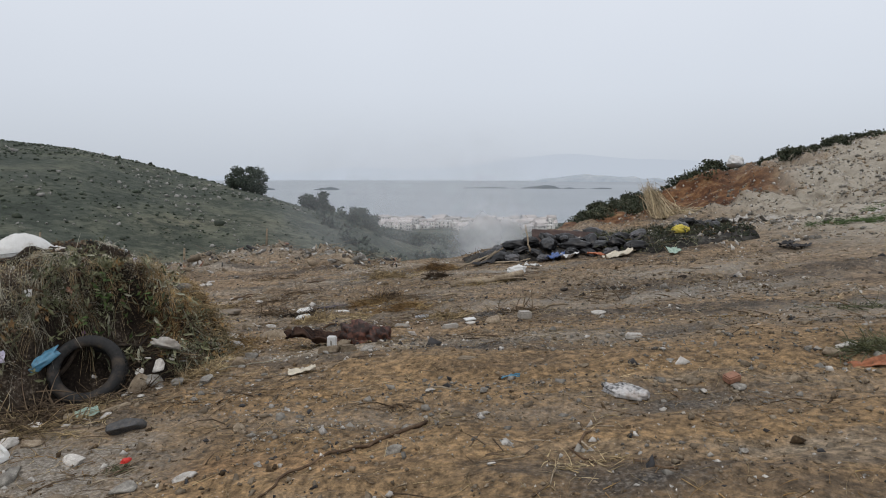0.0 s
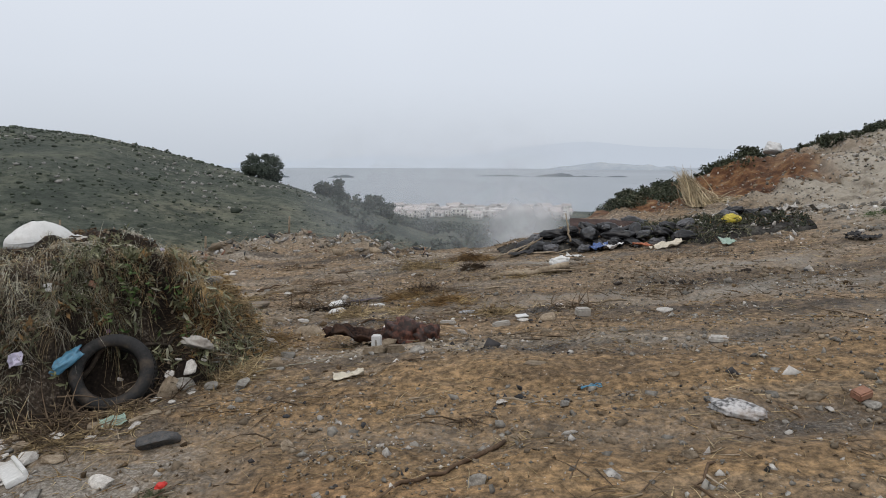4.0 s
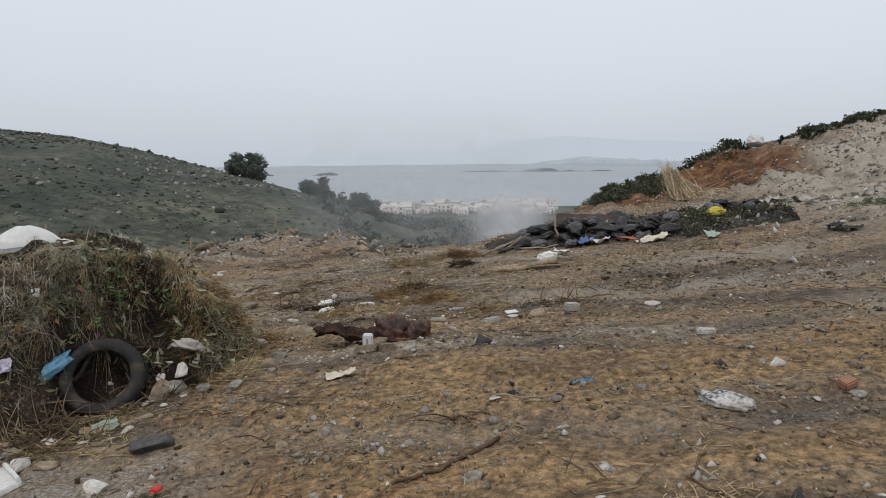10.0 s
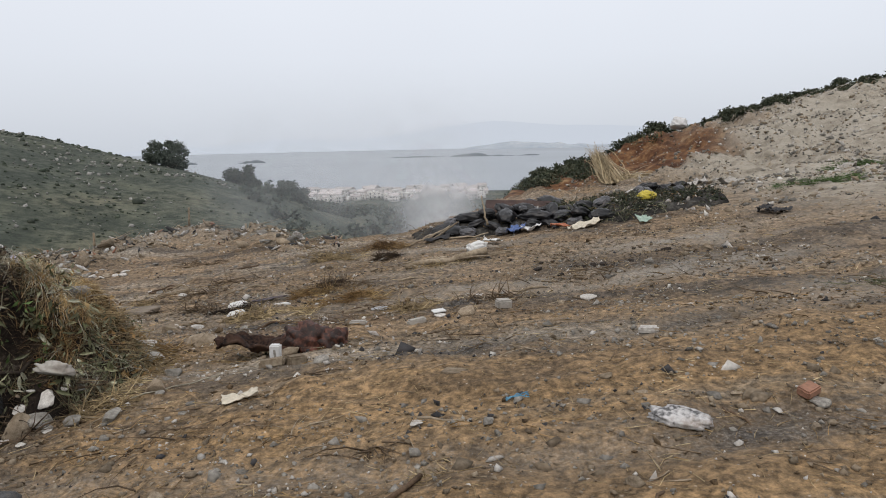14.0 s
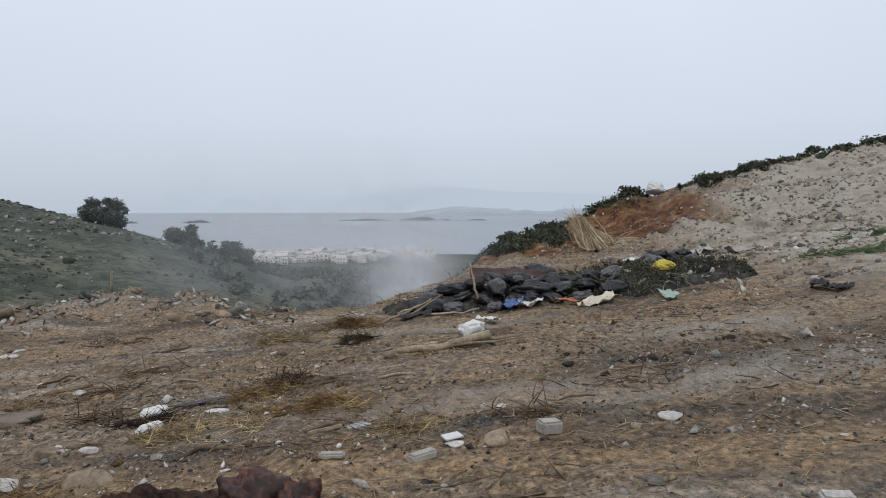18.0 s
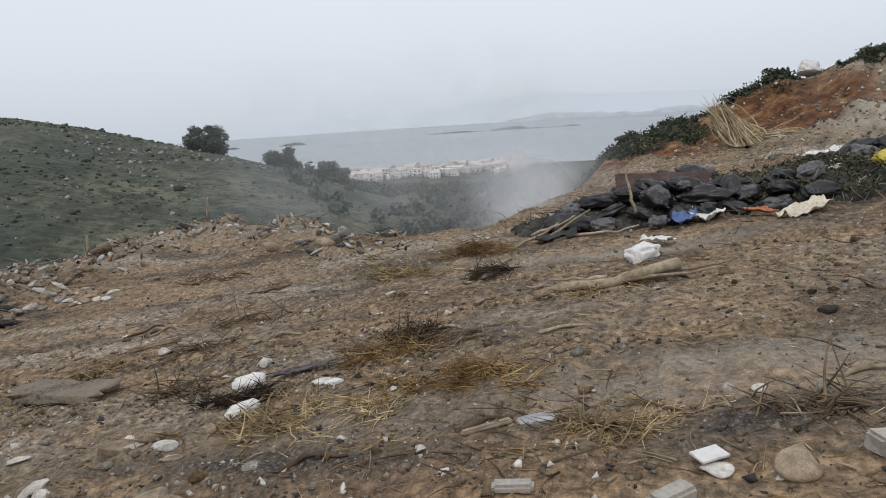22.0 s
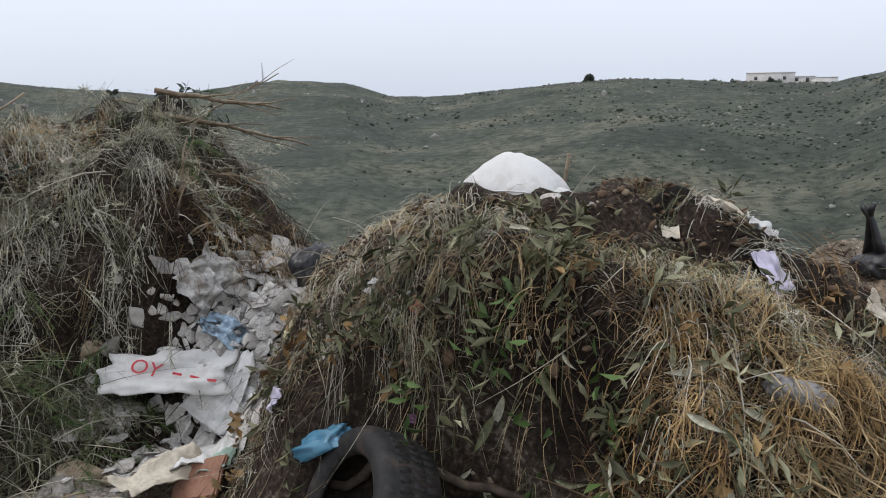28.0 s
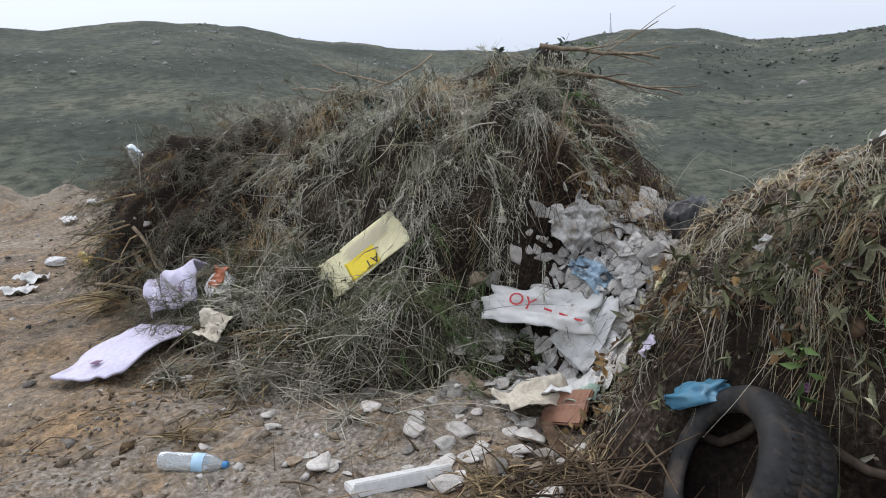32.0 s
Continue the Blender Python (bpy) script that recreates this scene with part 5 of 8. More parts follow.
sprays("weed_mat", heap_b, M_green, M_dark, heap_two, BOX2, 620, 418, (0.15, 0.4), 0.05, 12, "wilting weeds", test=foot_side, slim=0.22)
plumes("bracken", heap_b, M_fresh, M_green, heap_two, BOX2, 70, 420, (0.2, 0.45), 0.06, 44, "green bracken on the summit", test=lambda x, y, h, g: (np.hypot(x + 4.75, y - 4.5) < 0.42) & (h > 1.0), width=0.0025)
sprays("summit_sprig_mat", heap_b, M_hazy_leaf, M_bark, heap_two, BOX2, 46, 424, (0.15, 0.35), 0.05, 14, "dark leafy sprigs on the summit", test=summit, lift=1.2, lie=0.1, slim=0.5)
sprays("burnt_brush", heap_c, M_shrub, M_dark, heap_three, BOX3, 560, 421, (0.10, 0.30), 0.05, 12, "dark green brush on the burnt heap", test=lambda x, y, h, g: x > 2.5, slim=0.4)
thatch("charred_twig_mat", heap_c, M_dark, heap_three, BOX3, 1500, 422, (0.10, 0.40), (0.003, 0.008), "charred twigs", lift=0.4)
thatch("scorched_straw", heap_c, M_gold, heap_three, BOX3, 700, 425, (0.10, 0.35), (0.003, 0.007), "scorched brown stems", lift=0.4)
thatch("olive_stem_mat", heap_c, M_olive, heap_three, BOX3, 900, 429, (0.12, 0.42), (0.003, 0.008), "grey-green drying stems on the burnt heap", lift=0.6, test=lambda x, y, h, g: (x > 2.7) & (x < 4.3))


# ---- litter kit ----
def top_z(x, y):
    x, y = np.atleast_1d(np.asarray(x, float)), np.atleast_1d(np.asarray(y, float))
    return land(x, y)[0] + np.maximum(np.maximum(heap_one(x, y), heap_two(x, y)), heap_three(x, y))


def rest(x, y, turn=0.0, dz=0.0, tip=0.0, roll=0.0, e=0.12, flat=1.0):
    """A pose on the ground or heap at (x, y), laid to its slope."""
    z = top_z([x, x + e, x - e, x, x], [y, y, y, y + e, y - e])
    nor = Vector((-(z[1] - z[2]) / (2 * e) * flat, -(z[3] - z[4]) / (2 * e) * flat, 1)).normalized()
    q = Vector((0, 0, 1)).rotation_difference(nor)
    return Matrix.Translation((x, y, float(z[0]) + dz)) @ q.to_matrix().to_4x4() @ pose(0, 0, 0, tip, roll, turn)


def sack_mesh(name, lx, ly, lz, seed, wrinkle=0.12, square=0.75, sag=0.3, sub=3):
    """A slumped bag with folds, flat where it lies."""
    v, f = (ICO0, ICO1, ICO2, ICO3)[sub]
    w = np.sign(v) * np.abs(v) ** square
    fold = ball_noise(v, 2.4, seed, 3) * wrinkle + np.abs(ball_noise(v, 5.0, seed + 5, 2)) * wrinkle * 0.7
    w = w * (1 + fold)[:, None]
    w[:, 2] = np.where(w[:, 2] < -sag, -sag + (w[:, 2] + sag) * 0.15, w[:, 2])
    return mesh_np(name, w * np.array([lx / 2, ly / 2, lz / 2]) + (0, 0, lz / 2 * sag), f)


def sheet_mesh(name, w, d, seed, amp=0.03, thick=0.004, n=26, freq=3.2, ragged=0.05, tent=0.0):
    """A crumpled sheet of cloth, film or board with ragged edges and a thickness."""
    u, v = np.meshgrid(np.linspace(-0.5, 0.5, n), np.linspace(-0.5, 0.5, n))
    edge = 1 + ragged * fbm(u * 4 + 11, v * 4, seed, 3)
    x, y = u * w * edge, v * d * edge
    amp = min(amp, 0.16 * min(w, d))
    z = amp * (fbm(u * freq, v * freq, seed + 3, 3) + 0.8 * np.abs(fbm(u * freq * 0.6 + 4, v * freq * 0.6, seed + 4, 2))) + tent * np.exp(-((u * 3) ** 2)) 
    z = z - z.min() * 0.8
    a = np.stack([x, y, z + thick], -1).reshape(-1, 3)
    b = np.stack([x, y, z], -1).reshape(-1, 3)
    i = np.arange(n * n).reshape(n, n)
    q = np.stack([i[:-1, :-1], i[:-1, 1:], i[1:, 1:], i[1:, :-1]], -1).reshape(-1, 4)
    rim = np.r_[i[0, :-1], i[:-1, -1], i[-1, :0:-1], i[:0:-1, 0]]
    nx = np.roll(rim, -1)
    m = n * n
    return mesh_np(name, np.concatenate([a, b]), np.concatenate([q, q[:, ::-1] + m, np.stack([rim + m, nx + m, nx, rim], -1)]))


def block_mesh(name, sx, sy, sz, seed, chip=0.06, bevel=0.008):
    """A brick, board or slab with worn, chipped edges."""
    bm = bmesh.new()
    bmesh.ops.create_cube(bm, size=1.0)
    for v in bm.verts:
        v.co = Vector((v.co.x * sx, v.co.y * sy, v.co.z * sz))
    bmesh.ops.bevel(bm, geom=list(bm.edges), offset=min(bevel, 0.3 * min(sx, sy, sz)), segments=2, affect="EDGES")
    if max(sx, sy) > 4 * min(sx, sy, sz):
        bmesh.ops.subdivide_edges(bm, edges=[e for e in bm.edges if e.calc_length() > 0.35 * max(sx, sy)], cuts=4, use_grid_fill=True)
    g = np.random.default_rng(seed)
    skew = g.normal(0, chip, 6)
    for v in bm.verts:
        c = v.co.copy()
        k = noise.noise(Vector((c.x * 18 + seed, c.y * 18, c.z * 18))) * chip
        v.co = Vector((c.x * (1 + k) + skew[0] * c.y, c.y * (1 + k) + skew[1] * c.x, c.z * (1 + 0.5 * k))) + Vector((0, 0, sz / 2 * 0.9))
    me = bpy.data.meshes.new(name)
    bm.to_mesh(me)
    bm.free()
    return me


def plain(name, base, rough=0.6, spread=0.12, gloss=0.5, bump=0.15, depth=0.004, dirt=0.35, fine=40, metal=0.0, vary=0.0):
    c = np.array(base)
    return surface(name, [(0.15, tuple(c * (1 - spread * 2))), (0.5, tuple(c)), (0.9, tuple(np.minimum(c * (1 + spread), 1)))], 5, fine, rough, bump, depth, metal, vary=vary, dirt=dirt, gloss=gloss)


M_stone = surface("grey_stone", [(0.1, (0.095, 0.088, 0.077)), (0.5, (0.165, 0.154, 0.135)), (0.9, (0.27, 0.255, 0.225))], 4, 40, 0.9, 0.5, 0.01, vary=0.3, island=0.3, gloss=0.2)
M_tan = surface("tan_stone", [(0.1, (0.11, 0.084, 0.056)), (0.5, (0.18, 0.142, 0.10)), (0.9, (0.27, 0.225, 0.165))], 4, 40, 0.9, 0.5, 0.01, vary=0.25, island=0.3, gloss=0.2)
M_pale = surface("plaster_lump", [(0.1, (0.26, 0.245, 0.22)), (0.5, (0.40, 0.38, 0.35)), (0.9, (0.56, 0.54, 0.50))], 4, 35, 0.9, 0.4, 0.008, vary=0.15, island=0.2, dirt=0.35, gloss=0.2)
M_darkstone = plain("dark_stone", (0.06, 0.06, 0.06), 0.8, 0.3, bump=0.5, depth=0.01)
M_white = plain("white_plastic", (0.58, 0.58, 0.57), 0.5, 0.05, dirt=0.3)
M_foam = plain("white_foam", (0.62, 0.62, 0.60), 0.85, 0.06, dirt=0.3, gloss=0.3)
M_sackw = plain("woven_white_sack", (0.60, 0.60, 0.58), 0.6, 0.06, bump=0.3, depth=0.003, fine=160, dirt=0.3)
M_lilac = plain("lilac_paper_sack", (0.56, 0.53, 0.66), 0.55, 0.06, dirt=0.25)
M_black = plain("black_bin_bag", (0.007, 0.007, 0.008), 0.40, 0.3, gloss=0.45, dirt=0.04, vary=0.2, bump=0.5, depth=0.012, fine=22)
M_rubber = plain("tyre_rubber", (0.018, 0.018, 0.018), 0.72, 0.25, gloss=0.3, dirt=0.3, bump=0.25)
M_hide = surface("brown_hide", [(0.1, (0.008, 0.004, 0.003)), (0.40, (0.026, 0.010, 0.006)), (0.58, (0.075, 0.027, 0.016)), (0.92, (0.16, 0.060, 0.038))], 3.5, 26, 0.6, 0.4, 0.01, gloss=0.4)
M_blue = plain("blue_plastic", (0.07, 0.22, 0.33), 0.45, 0.15, dirt=0.2)
M_bluebright = plain("bright_blue_film", (0.05, 0.10, 0.26), 0.4, 0.15, dirt=0.15)
M_red = plain("red_print", (0.45, 0.03, 0.04), 0.6, 0.1, dirt=0.1)
M_purple = plain("purple_print", (0.13, 0.05, 0.12), 0.6, 0.1, dirt=0.1)
M_orange = plain("orange_plastic", (0.36, 0.11, 0.045), 0.55, 0.12, dirt=0.25)
M_yellow = plain("yellow_plastic", (0.62, 0.50, 0.03), 0.45, 0.08, dirt=0.1)
M_cream = plain("cream_board", (0.66, 0.62, 0.38), 0.7, 0.05, dirt=0.12)
M_yprint = plain("yellow_print", (0.70, 0.54, 0.02), 0.6, 0.04, dirt=0.06)
M_ink = plain("black_ink", (0.02, 0.02, 0.02), 0.6, 0.1, dirt=0.0)
M_terra = plain("terracotta", (0.27, 0.135, 0.085), 0.85, 0.15, bump=0.4, dirt=0.3)
M_wood = surface("weathered_wood", [(0.1, (0.14, 0.105, 0.07)), (0.5, (0.25, 0.20, 0.14)), (0.9, (0.37, 0.31, 0.23))], 3, 26, 0.85, 0.5, 0.006, gloss=0.2, vary=0.2)
M_charwood = surface("wet_dark_root", [(0.1, (0.018, 0.014, 0.011)), (0.5, (0.038, 0.029, 0.022)), (0.9, (0.08, 0.062, 0.045))], 3, 26, 0.9, 0.5, 0.006, gloss=0.2)
M_darkwood = surface("dark_root", [(0.1, (0.05, 0.032, 0.02)), (0.5, (0.09, 0.058, 0.036)), (0.9, (0.16, 0.11, 0.07))], 3, 26, 0.9, 0.5, 0.006, gloss=0.2)
M_card = plain("stained_card", (0.55, 0.50, 0.40), 0.85, 0.12, dirt=0.45)
M_pink = plain("faded_cloth", (0.42, 0.20, 0.22), 0.9, 0.15, dirt=0.4)
M_dung = plain("dark_clod", (0.025, 0.018, 0.013), 0.95, 0.25, bump=0.7, depth=0.02, dirt=0.1)
M_greenp = plain("pale_green_film", (0.28, 0.38, 0.31), 0.4, 0.1, dirt=0.2)
M_charcoal = plain("charcoal", (0.03, 0.03, 0.032), 0.9, 0.3, bump=0.6, dirt=0.1)
M_rust = plain("rusty_sheet", (0.062, 0.038, 0.033), 0.8, 0.2, bump=0.3, dirt=0.3)

M_conc = plain("concrete_brick", (0.34, 0.32, 0.285), 0.9, 0.12, bump=0.5, dirt=0.4)
M_plaster = surface("white_plaster", [(0.1, (0.28, 0.27, 0.25)), (0.5, (0.48, 0.47, 0.44)), (0.9, (0.66, 0.65, 0.62))], 9, 45, 0.9, 0.5, 0.008, vary=0.3, dirt=0.7, gloss=0.2)
STONES = []
for k in range(9):
    v, f = stone_arrays(2, 500 + k, 0.7, 0.2)
    STONES.append(mesh_np("stone", v, f, False))
STONES_T = [m.copy() for m in STONES]
STONES_P = [m.copy() for m in STONES]
for ms, mt in ((STONES, M_stone), (STONES_T, M_tan), (STONES_P, M_pale)):
    for m_ in ms:
        m_.materials.append(mt)


def stone(x, y, size, kind="grey", label="", group="", k=None, high=0.75):
    ms = {"grey": STONES, "tan": STONES_T, "pale": STONES_P}[kind]
    k = int((x * 37 + y * 91) * 10) % 9 if k is None else k
    high = 0.5 if kind == "pale" and high == 0.75 else high
    words = {"grey": "rough grey stone lying on bare earth", "tan": "worn tan stone lying on bare earth", "pale": "chipped white lump of plaster on the earth"}[kind]
    name = "plaster_lump" if kind == "pale" else "stone"
    ob = solo(name, ms[k], None, label or words, "rubble" if kind == "pale" else "stone", group)
    ob.matrix_world = rest(x, y, (x * 531 + y * 377) % 360, size * 0.10) @ Matrix.Diagonal((size, size, size * high, 1))
    return ob


def stick(name, pts, r0, r1, material, label, category="branch", group="", sway=0.01, seed=0, n=9, lift=0.0):
    """A branch through places on the ground, with height over it as the third number."""
    pts = np.asarray(pts, float)
    t = np.linspace(0, len(pts) - 1, n)
    p = np.stack([np.interp(t, np.arange(len(pts)), pts[:, k]) for k in range(3)], -1)
    g = np.random.default_rng(seed)
    p[:, :2] += g.normal(0, sway, (n, 2))
    p[:, 2] += top_z(p[:, 0], p[:, 1]) + lift
    base = p[0].copy()
    ob = solo(name, tube_mesh(name, p - base, np.linspace(r0, r1, n), 7), material, label, category, group)
    ob.location = base
    return ob


# ---- the tyre on the heap ----
def build_tyre():
    R, w = 0.315, 0.10
    prof = [(0.205, 0.072), (0.215, 0.085), (0.245, 0.098), (0.275, 0.099), (0.298, 0.088), (0.309, 0.072), (0.315, 0.0), (0.309, -0.072), (0.298, -0.088), (0.275, -0.099), (0.245, -0.098), (0.215, -0.085), (0.205, -0.072), (0.222, -0.060), (0.285, -0.060), (0.300, 0.0), (0.285, 0.060), (0.222, 0.060)]
    n, m = 64, len(prof)
    v, f = [], []
    for i in range(n):
        a = 2 * math.pi * i / n
        for r, z in prof:
            v.append((r * math.cos(a), r * math.sin(a), z))
    for i in range(n):
        for j in range(m):
            f.append((i * m + j, ((i + 1) % n) * m + j, ((i + 1) % n) * m + (j + 1) % m, i * m + (j + 1) % m))
    ob = thing("car_tyre", "worn black car tyre leaning on the waste heap", "tyre")
    part("carcass", mesh_np("carcass", v, np.array(f)[:, ::-1]), M_rubber, ob)
    tread = mesh_np("tread_block", *box_arrays(0.012, 0.021, 0.034), False)
    for i in range(56):
        a = 360 * i / 56
        for z, s in ((-0.048, 12), (-0.008, -10), (0.036, 12)):
            part("tread_block", tread, M_rubber, ob, m=pose(0, 0, 0, 0, 0, a + (z > 0) * 3) @ pose(0.312 - abs(z) * 0.08, 0, z, s, 0, 0))
    h = Vector((0.407, -0.914, 0))
    tilt = radians(30)
    nrm = h * math.cos(tilt) + Vector((0, 0, 1)) * math.sin(tilt)
    up = -h * math.sin(tilt) + Vector((0, 0, 1)) * math.cos(tilt)
    c = Vector((-2.44, 5.85, gz(-2.44, 5.85) - 0.05)) + up * R
    side = up.cross(nrm)
    ob.matrix_world = Matrix((( side.x, up.x, nrm.x, c.x), (side.y, up.y, nrm.y, c.y), (side.z, up.z, nrm.z, c.z), (0, 0, 0, 1))) @ Matrix.Diagonal((1, 1, 1.25, 1))


build_tyre()

# ---- on and round the garden waste heap ----
bag = thing("white_sack", "full white woven sack lying on top of the heap", "sack")
bag.matrix_world = rest(-3.62, 6.63, 40, 0.03, flat=0.3)
me_ = sack_mesh("body", 0.60, 0.38, 0.33, 11, 0.06, 0.9, 0.3)
for v_ in me_.vertices:
    k_ = 1.0 - 0.40 * max(v_.co.z / 0.21, 0) ** 1.3
    v_.co = Vector((v_.co.x * k_, v_.co.y * k_, v_.co.z))
part("body", me_, M_sackw, bag)
part("seam", tube_mesh("seam", [(x, -0.155 - 0.03 * math.cos(x * 6), 0.06 + 0.012 * math.sin(9 * x)) for x in np.linspace(-0.25, 0.25, 12)], 0.004, 5), M_white, bag)
part("tied_neck", sack_mesh("tied_neck", 0.10, 0.09, 0.08, 12, 0.25, 0.9, 0.5, 2), M_sackw, bag, m=pose(0.29, -0.01, 0.01))
stick("bamboo_stick", [(-3.62, 6.85, -0.03), (-3.63, 6.885, 0.25)], 0.011, 0.009, M_wood, "short pale stick standing in the heap", "stick", n=4, sway=0.001)
solo("blue_bag", sack_mesh("blue_bag", 0.34, 0.13, 0.11, 21, 0.35), M_blue, "crumpled blue plastic bag beside the tyre", "bag", m=Matrix.Translation((-2.80, 5.80, 0.07)) @ Vector((0.18, 0.23, 0.19)).to_track_quat("X", "Z").to_matrix().to_4x4())
solo("plastic_scrap", sheet_mesh("plastic_scrap", 0.17, 0.10, 22, 0.02, 0.003), M_greenp, "scrap of pale green plastic in front of the tyre", "scrap", m=rest(-2.18, 5.52, 45, 0.02, 25))
solo("grey_bag", sack_mesh("grey_bag", 0.22, 0.14, 0.12, 23, 0.35), M_conc, "grey plastic bag half buried in straw", "bag", m=rest(-2.05, 6.46, 20, 0.0))
hose = stick("bent_root", [(-2.74, 5.84, 0.04), (-2.66, 6.02, 0.06), (-2.58, 6.2, 0.07), (-2.50, 6.42, 0.14), (-2.43, 6.6, 0.06), (-2.40, 6.75, 0.0)], 0.022, 0.014, M_charwood, "bent dark root sticking out of the heap", "root", n=14, sway=0.006, seed=3)
stick("branch", [(-2.42, 5.92, 0.03), (-2.40, 6.2, 0.04)], 0.016, 0.010, M_wood, "short broken branch on the heap", n=6, seed=4)
solo("grey_boot", sack_mesh("grey_boot", 0.20, 0.085, 0.095, 24, 0.18, 0.9), plain("grey_rubber", (0.26, 0.255, 0.25), 0.6, 0.25, bump=0.4), "old grey rubber boot lying in straw", "boot", m=rest(-2.36, 7.37, 62, -0.02))
for x, y, s, k in ((-2.04, 6.32, 0.17, "pale"), (-2.14, 6.17, 0.10, "pale"), (-3.30, 6.74, 0.09, "pale"), (-2.39, 7.93, 0.16, "pale"), (-2.45, 8.60, 0.27, "pale"), (-2.98, 7.02, 0.07, "pale"), (-3.03, 7.10, 0.06, "pale"), (-3.56, 7.04, 0.09, "pale"),
                   (-2.53, 6.11, 0.05, "pale"), (-2.98, 8.67, 0.10, "pale"), (-2.56, 9.34, 0.24, "tan"), (-3.05, 8.74, 0.22, "tan"), (-3.18, 8.59, 0.20, "pale"), (-3.26, 8.80, 0.22, "pale"), (-4.75, 9.63, 0.30, "tan"), (-4.6, 9.45, 0.2, "pale"),
                   (-1.92, 5.42, 0.06, "pale"), (-2.12, 5.40, 0.06, "pale"), (-2.09, 6.06, 0.2, "tan"), (-2.0, 6.18, 0.15, "grey"), (-5.64, 9.7, 0.14, "grey"), (-6.0, 9.7, 0.18, "pale"), (-5.4, 9.4, 0.2, "tan")):
    stone(x, y, s, k, group="rubble round the heap")
for x, y, w, d, m, text, seed in ((-2.98, 7.57, 0.22, 0.12, M_lilac, "torn white and lilac paper bag on the heap", 31), (-2.90, 7.97, 0.20, 0.14, M_card, "stained pink and white paper on the heap", 32), (-2.90, 8.25, 0.15, 0.12, M_card, "stained white plastic sheet on the heap edge", 33),
                                  (-3.58, 8.91, 0.1, 0.08, M_red, "small scrap of red plastic among rubble", 34), (-2.79, 6.18, 0.06, 0.05, M_terra, "small orange scrap on the heap", 35), (-2.66, 6.16, 0.035, 0.03, M_purple, "small purple scrap on the heap", 36),
                                  (-2.77, 5.95, 0.03, 0.03, M_red, "small red scrap on the heap", 37), (-3.15, 7.22, 0.10, 0.07, M_card, "tan rag on the heap top", 38), (-3.3, 7.5, 0.16, 0.1, M_card, "pale paper scrap on the heap top", 39), (-3.2, 7.62, 0.16, 0.12, M_sackw, "white film scrap on the heap top", 40)):
    solo("paper_scrap", sheet_mesh("paper_scrap", w, d, seed, 0.04, 0.003), m, text, "scrap", m=rest(x, y, seed * 47, 0.01))
# large wilted leaves at the front of the heap
leafmesh = []
for k in range(3):
    u, v_ = np.meshgrid(np.linspace(0, 1, 9), np.linspace(-1, 1, 5))
    wd = 0.15 * np.sin(np.pi * np.clip(u, 0.02, 0.99)) ** 0.8 * (1 - 0.4 * u)
    P = np.stack([u, v_ * wd, 0.10 * np.abs(v_) * wd * 6 - 0.45 * u * u + 0.03 * np.sin(u * 9 + k)], -1).reshape(-1, 3)
    i = np.arange(45).reshape(5, 9)
    q = np.stack([i[:-1, :-1], i[:-1, 1:], i[1:, 1:], i[1:, :-1]], -1).reshape(-1, 4)
    leafmesh.append(mesh_np("big_leaf", np.concatenate([P, P - (0, 0, 0.012)]), np.concatenate([q, q[:, ::-1] + 45])))
    leafmesh[-1].materials.append((M_green, M_greyleaf, M_olive)[k])
g_ = np.random.default_rng(77)
for k in range(230):
    x, y = g_.uniform(-3.0, -1.75), g_.uniform(5.8, 7.4)
    near = math.hypot((x + 2.33) / 0.62, (y - 6.4) / 0.72)
    if heap_one(np.array([x]), np.array([y]))[0] < 0.04 or near > 1.0 + 0.5 * g_.uniform(-1, 1) or math.hypot(x + 2.36, y - 5.70) < 0.5:
        continue
    s = g_.uniform(0.07, 0.14)
    ob = part("leaf", leafmesh[k % 3], None, heap_a)
    ob.matrix_world = rest(x, y, g_.uniform(-75, 75), 0.03 + 0.05 * g_.uniform(), g_.uniform(-40, 40), g_.uniform(-50, 25)) @ Matrix.Diagonal((s, s, s, 1))

# far side of the heap: dumped bags on the rim
pot = thing("black_bag", "black bag with a twisted upright neck on the rim", "bag")
pot.matrix_world = rest(-6.45, 10.35, 20, -0.02, flat=0.4)
part("body", sack_mesh("body", 0.42, 0.36, 0.30, 51, 0.2), M_black, pot)
for k, (dx, dy) in enumerate(((0.05, 0.0), (-0.05, 0.03))):
    part("neck", tube_mesh("neck", [(dx * 1.6, dy, 0.15), (dx * 1.1, dy, 0.32), (dx * 0.3, 0.02, 0.50), (-dx * 0.6, 0.0, 0.62), (-dx * 1.3, 0.02, 0.67)], [0.06, 0.04, 0.030, 0.034, 0.02], 8), M_black, pot)
solo("white_bag", sack_mesh("white_bag", 0.60, 0.36, 0.20, 52, 0.32, 0.9), M_white, "crumpled white plastic bag on the rim", "bag", m=rest(-6.15, 11.0, 130, 0.02, flat=0.2))
solo("black_bag", sack_mesh("black_bag", 0.46, 0.34, 0.22, 53, 0.25), M_black, "flattened black plastic bag on the earth", "bag", m=rest(-5.66, 10.32, 30, 0.0))
stick("branch", [(-6.3, 9.4, 0.0), (-6.0, 9.6, 0.25)], 0.015, 0.008, M_wood, "thin dry branch propped on the rim", seed=6)
stick("branch", [(-6.9, 10.9, 0.08), (-8.0, 13.6, 0.06)], 0.03, 0.02, M_wood, "long dry branch along the rim", seed=7, n=12)
stick("branch", [(-7.4, 12.5, 0.1), (-9.2, 14.4, 0.06)], 0.03, 0.015, M_wood, "long dry branch along the rim", seed=8, n=12)

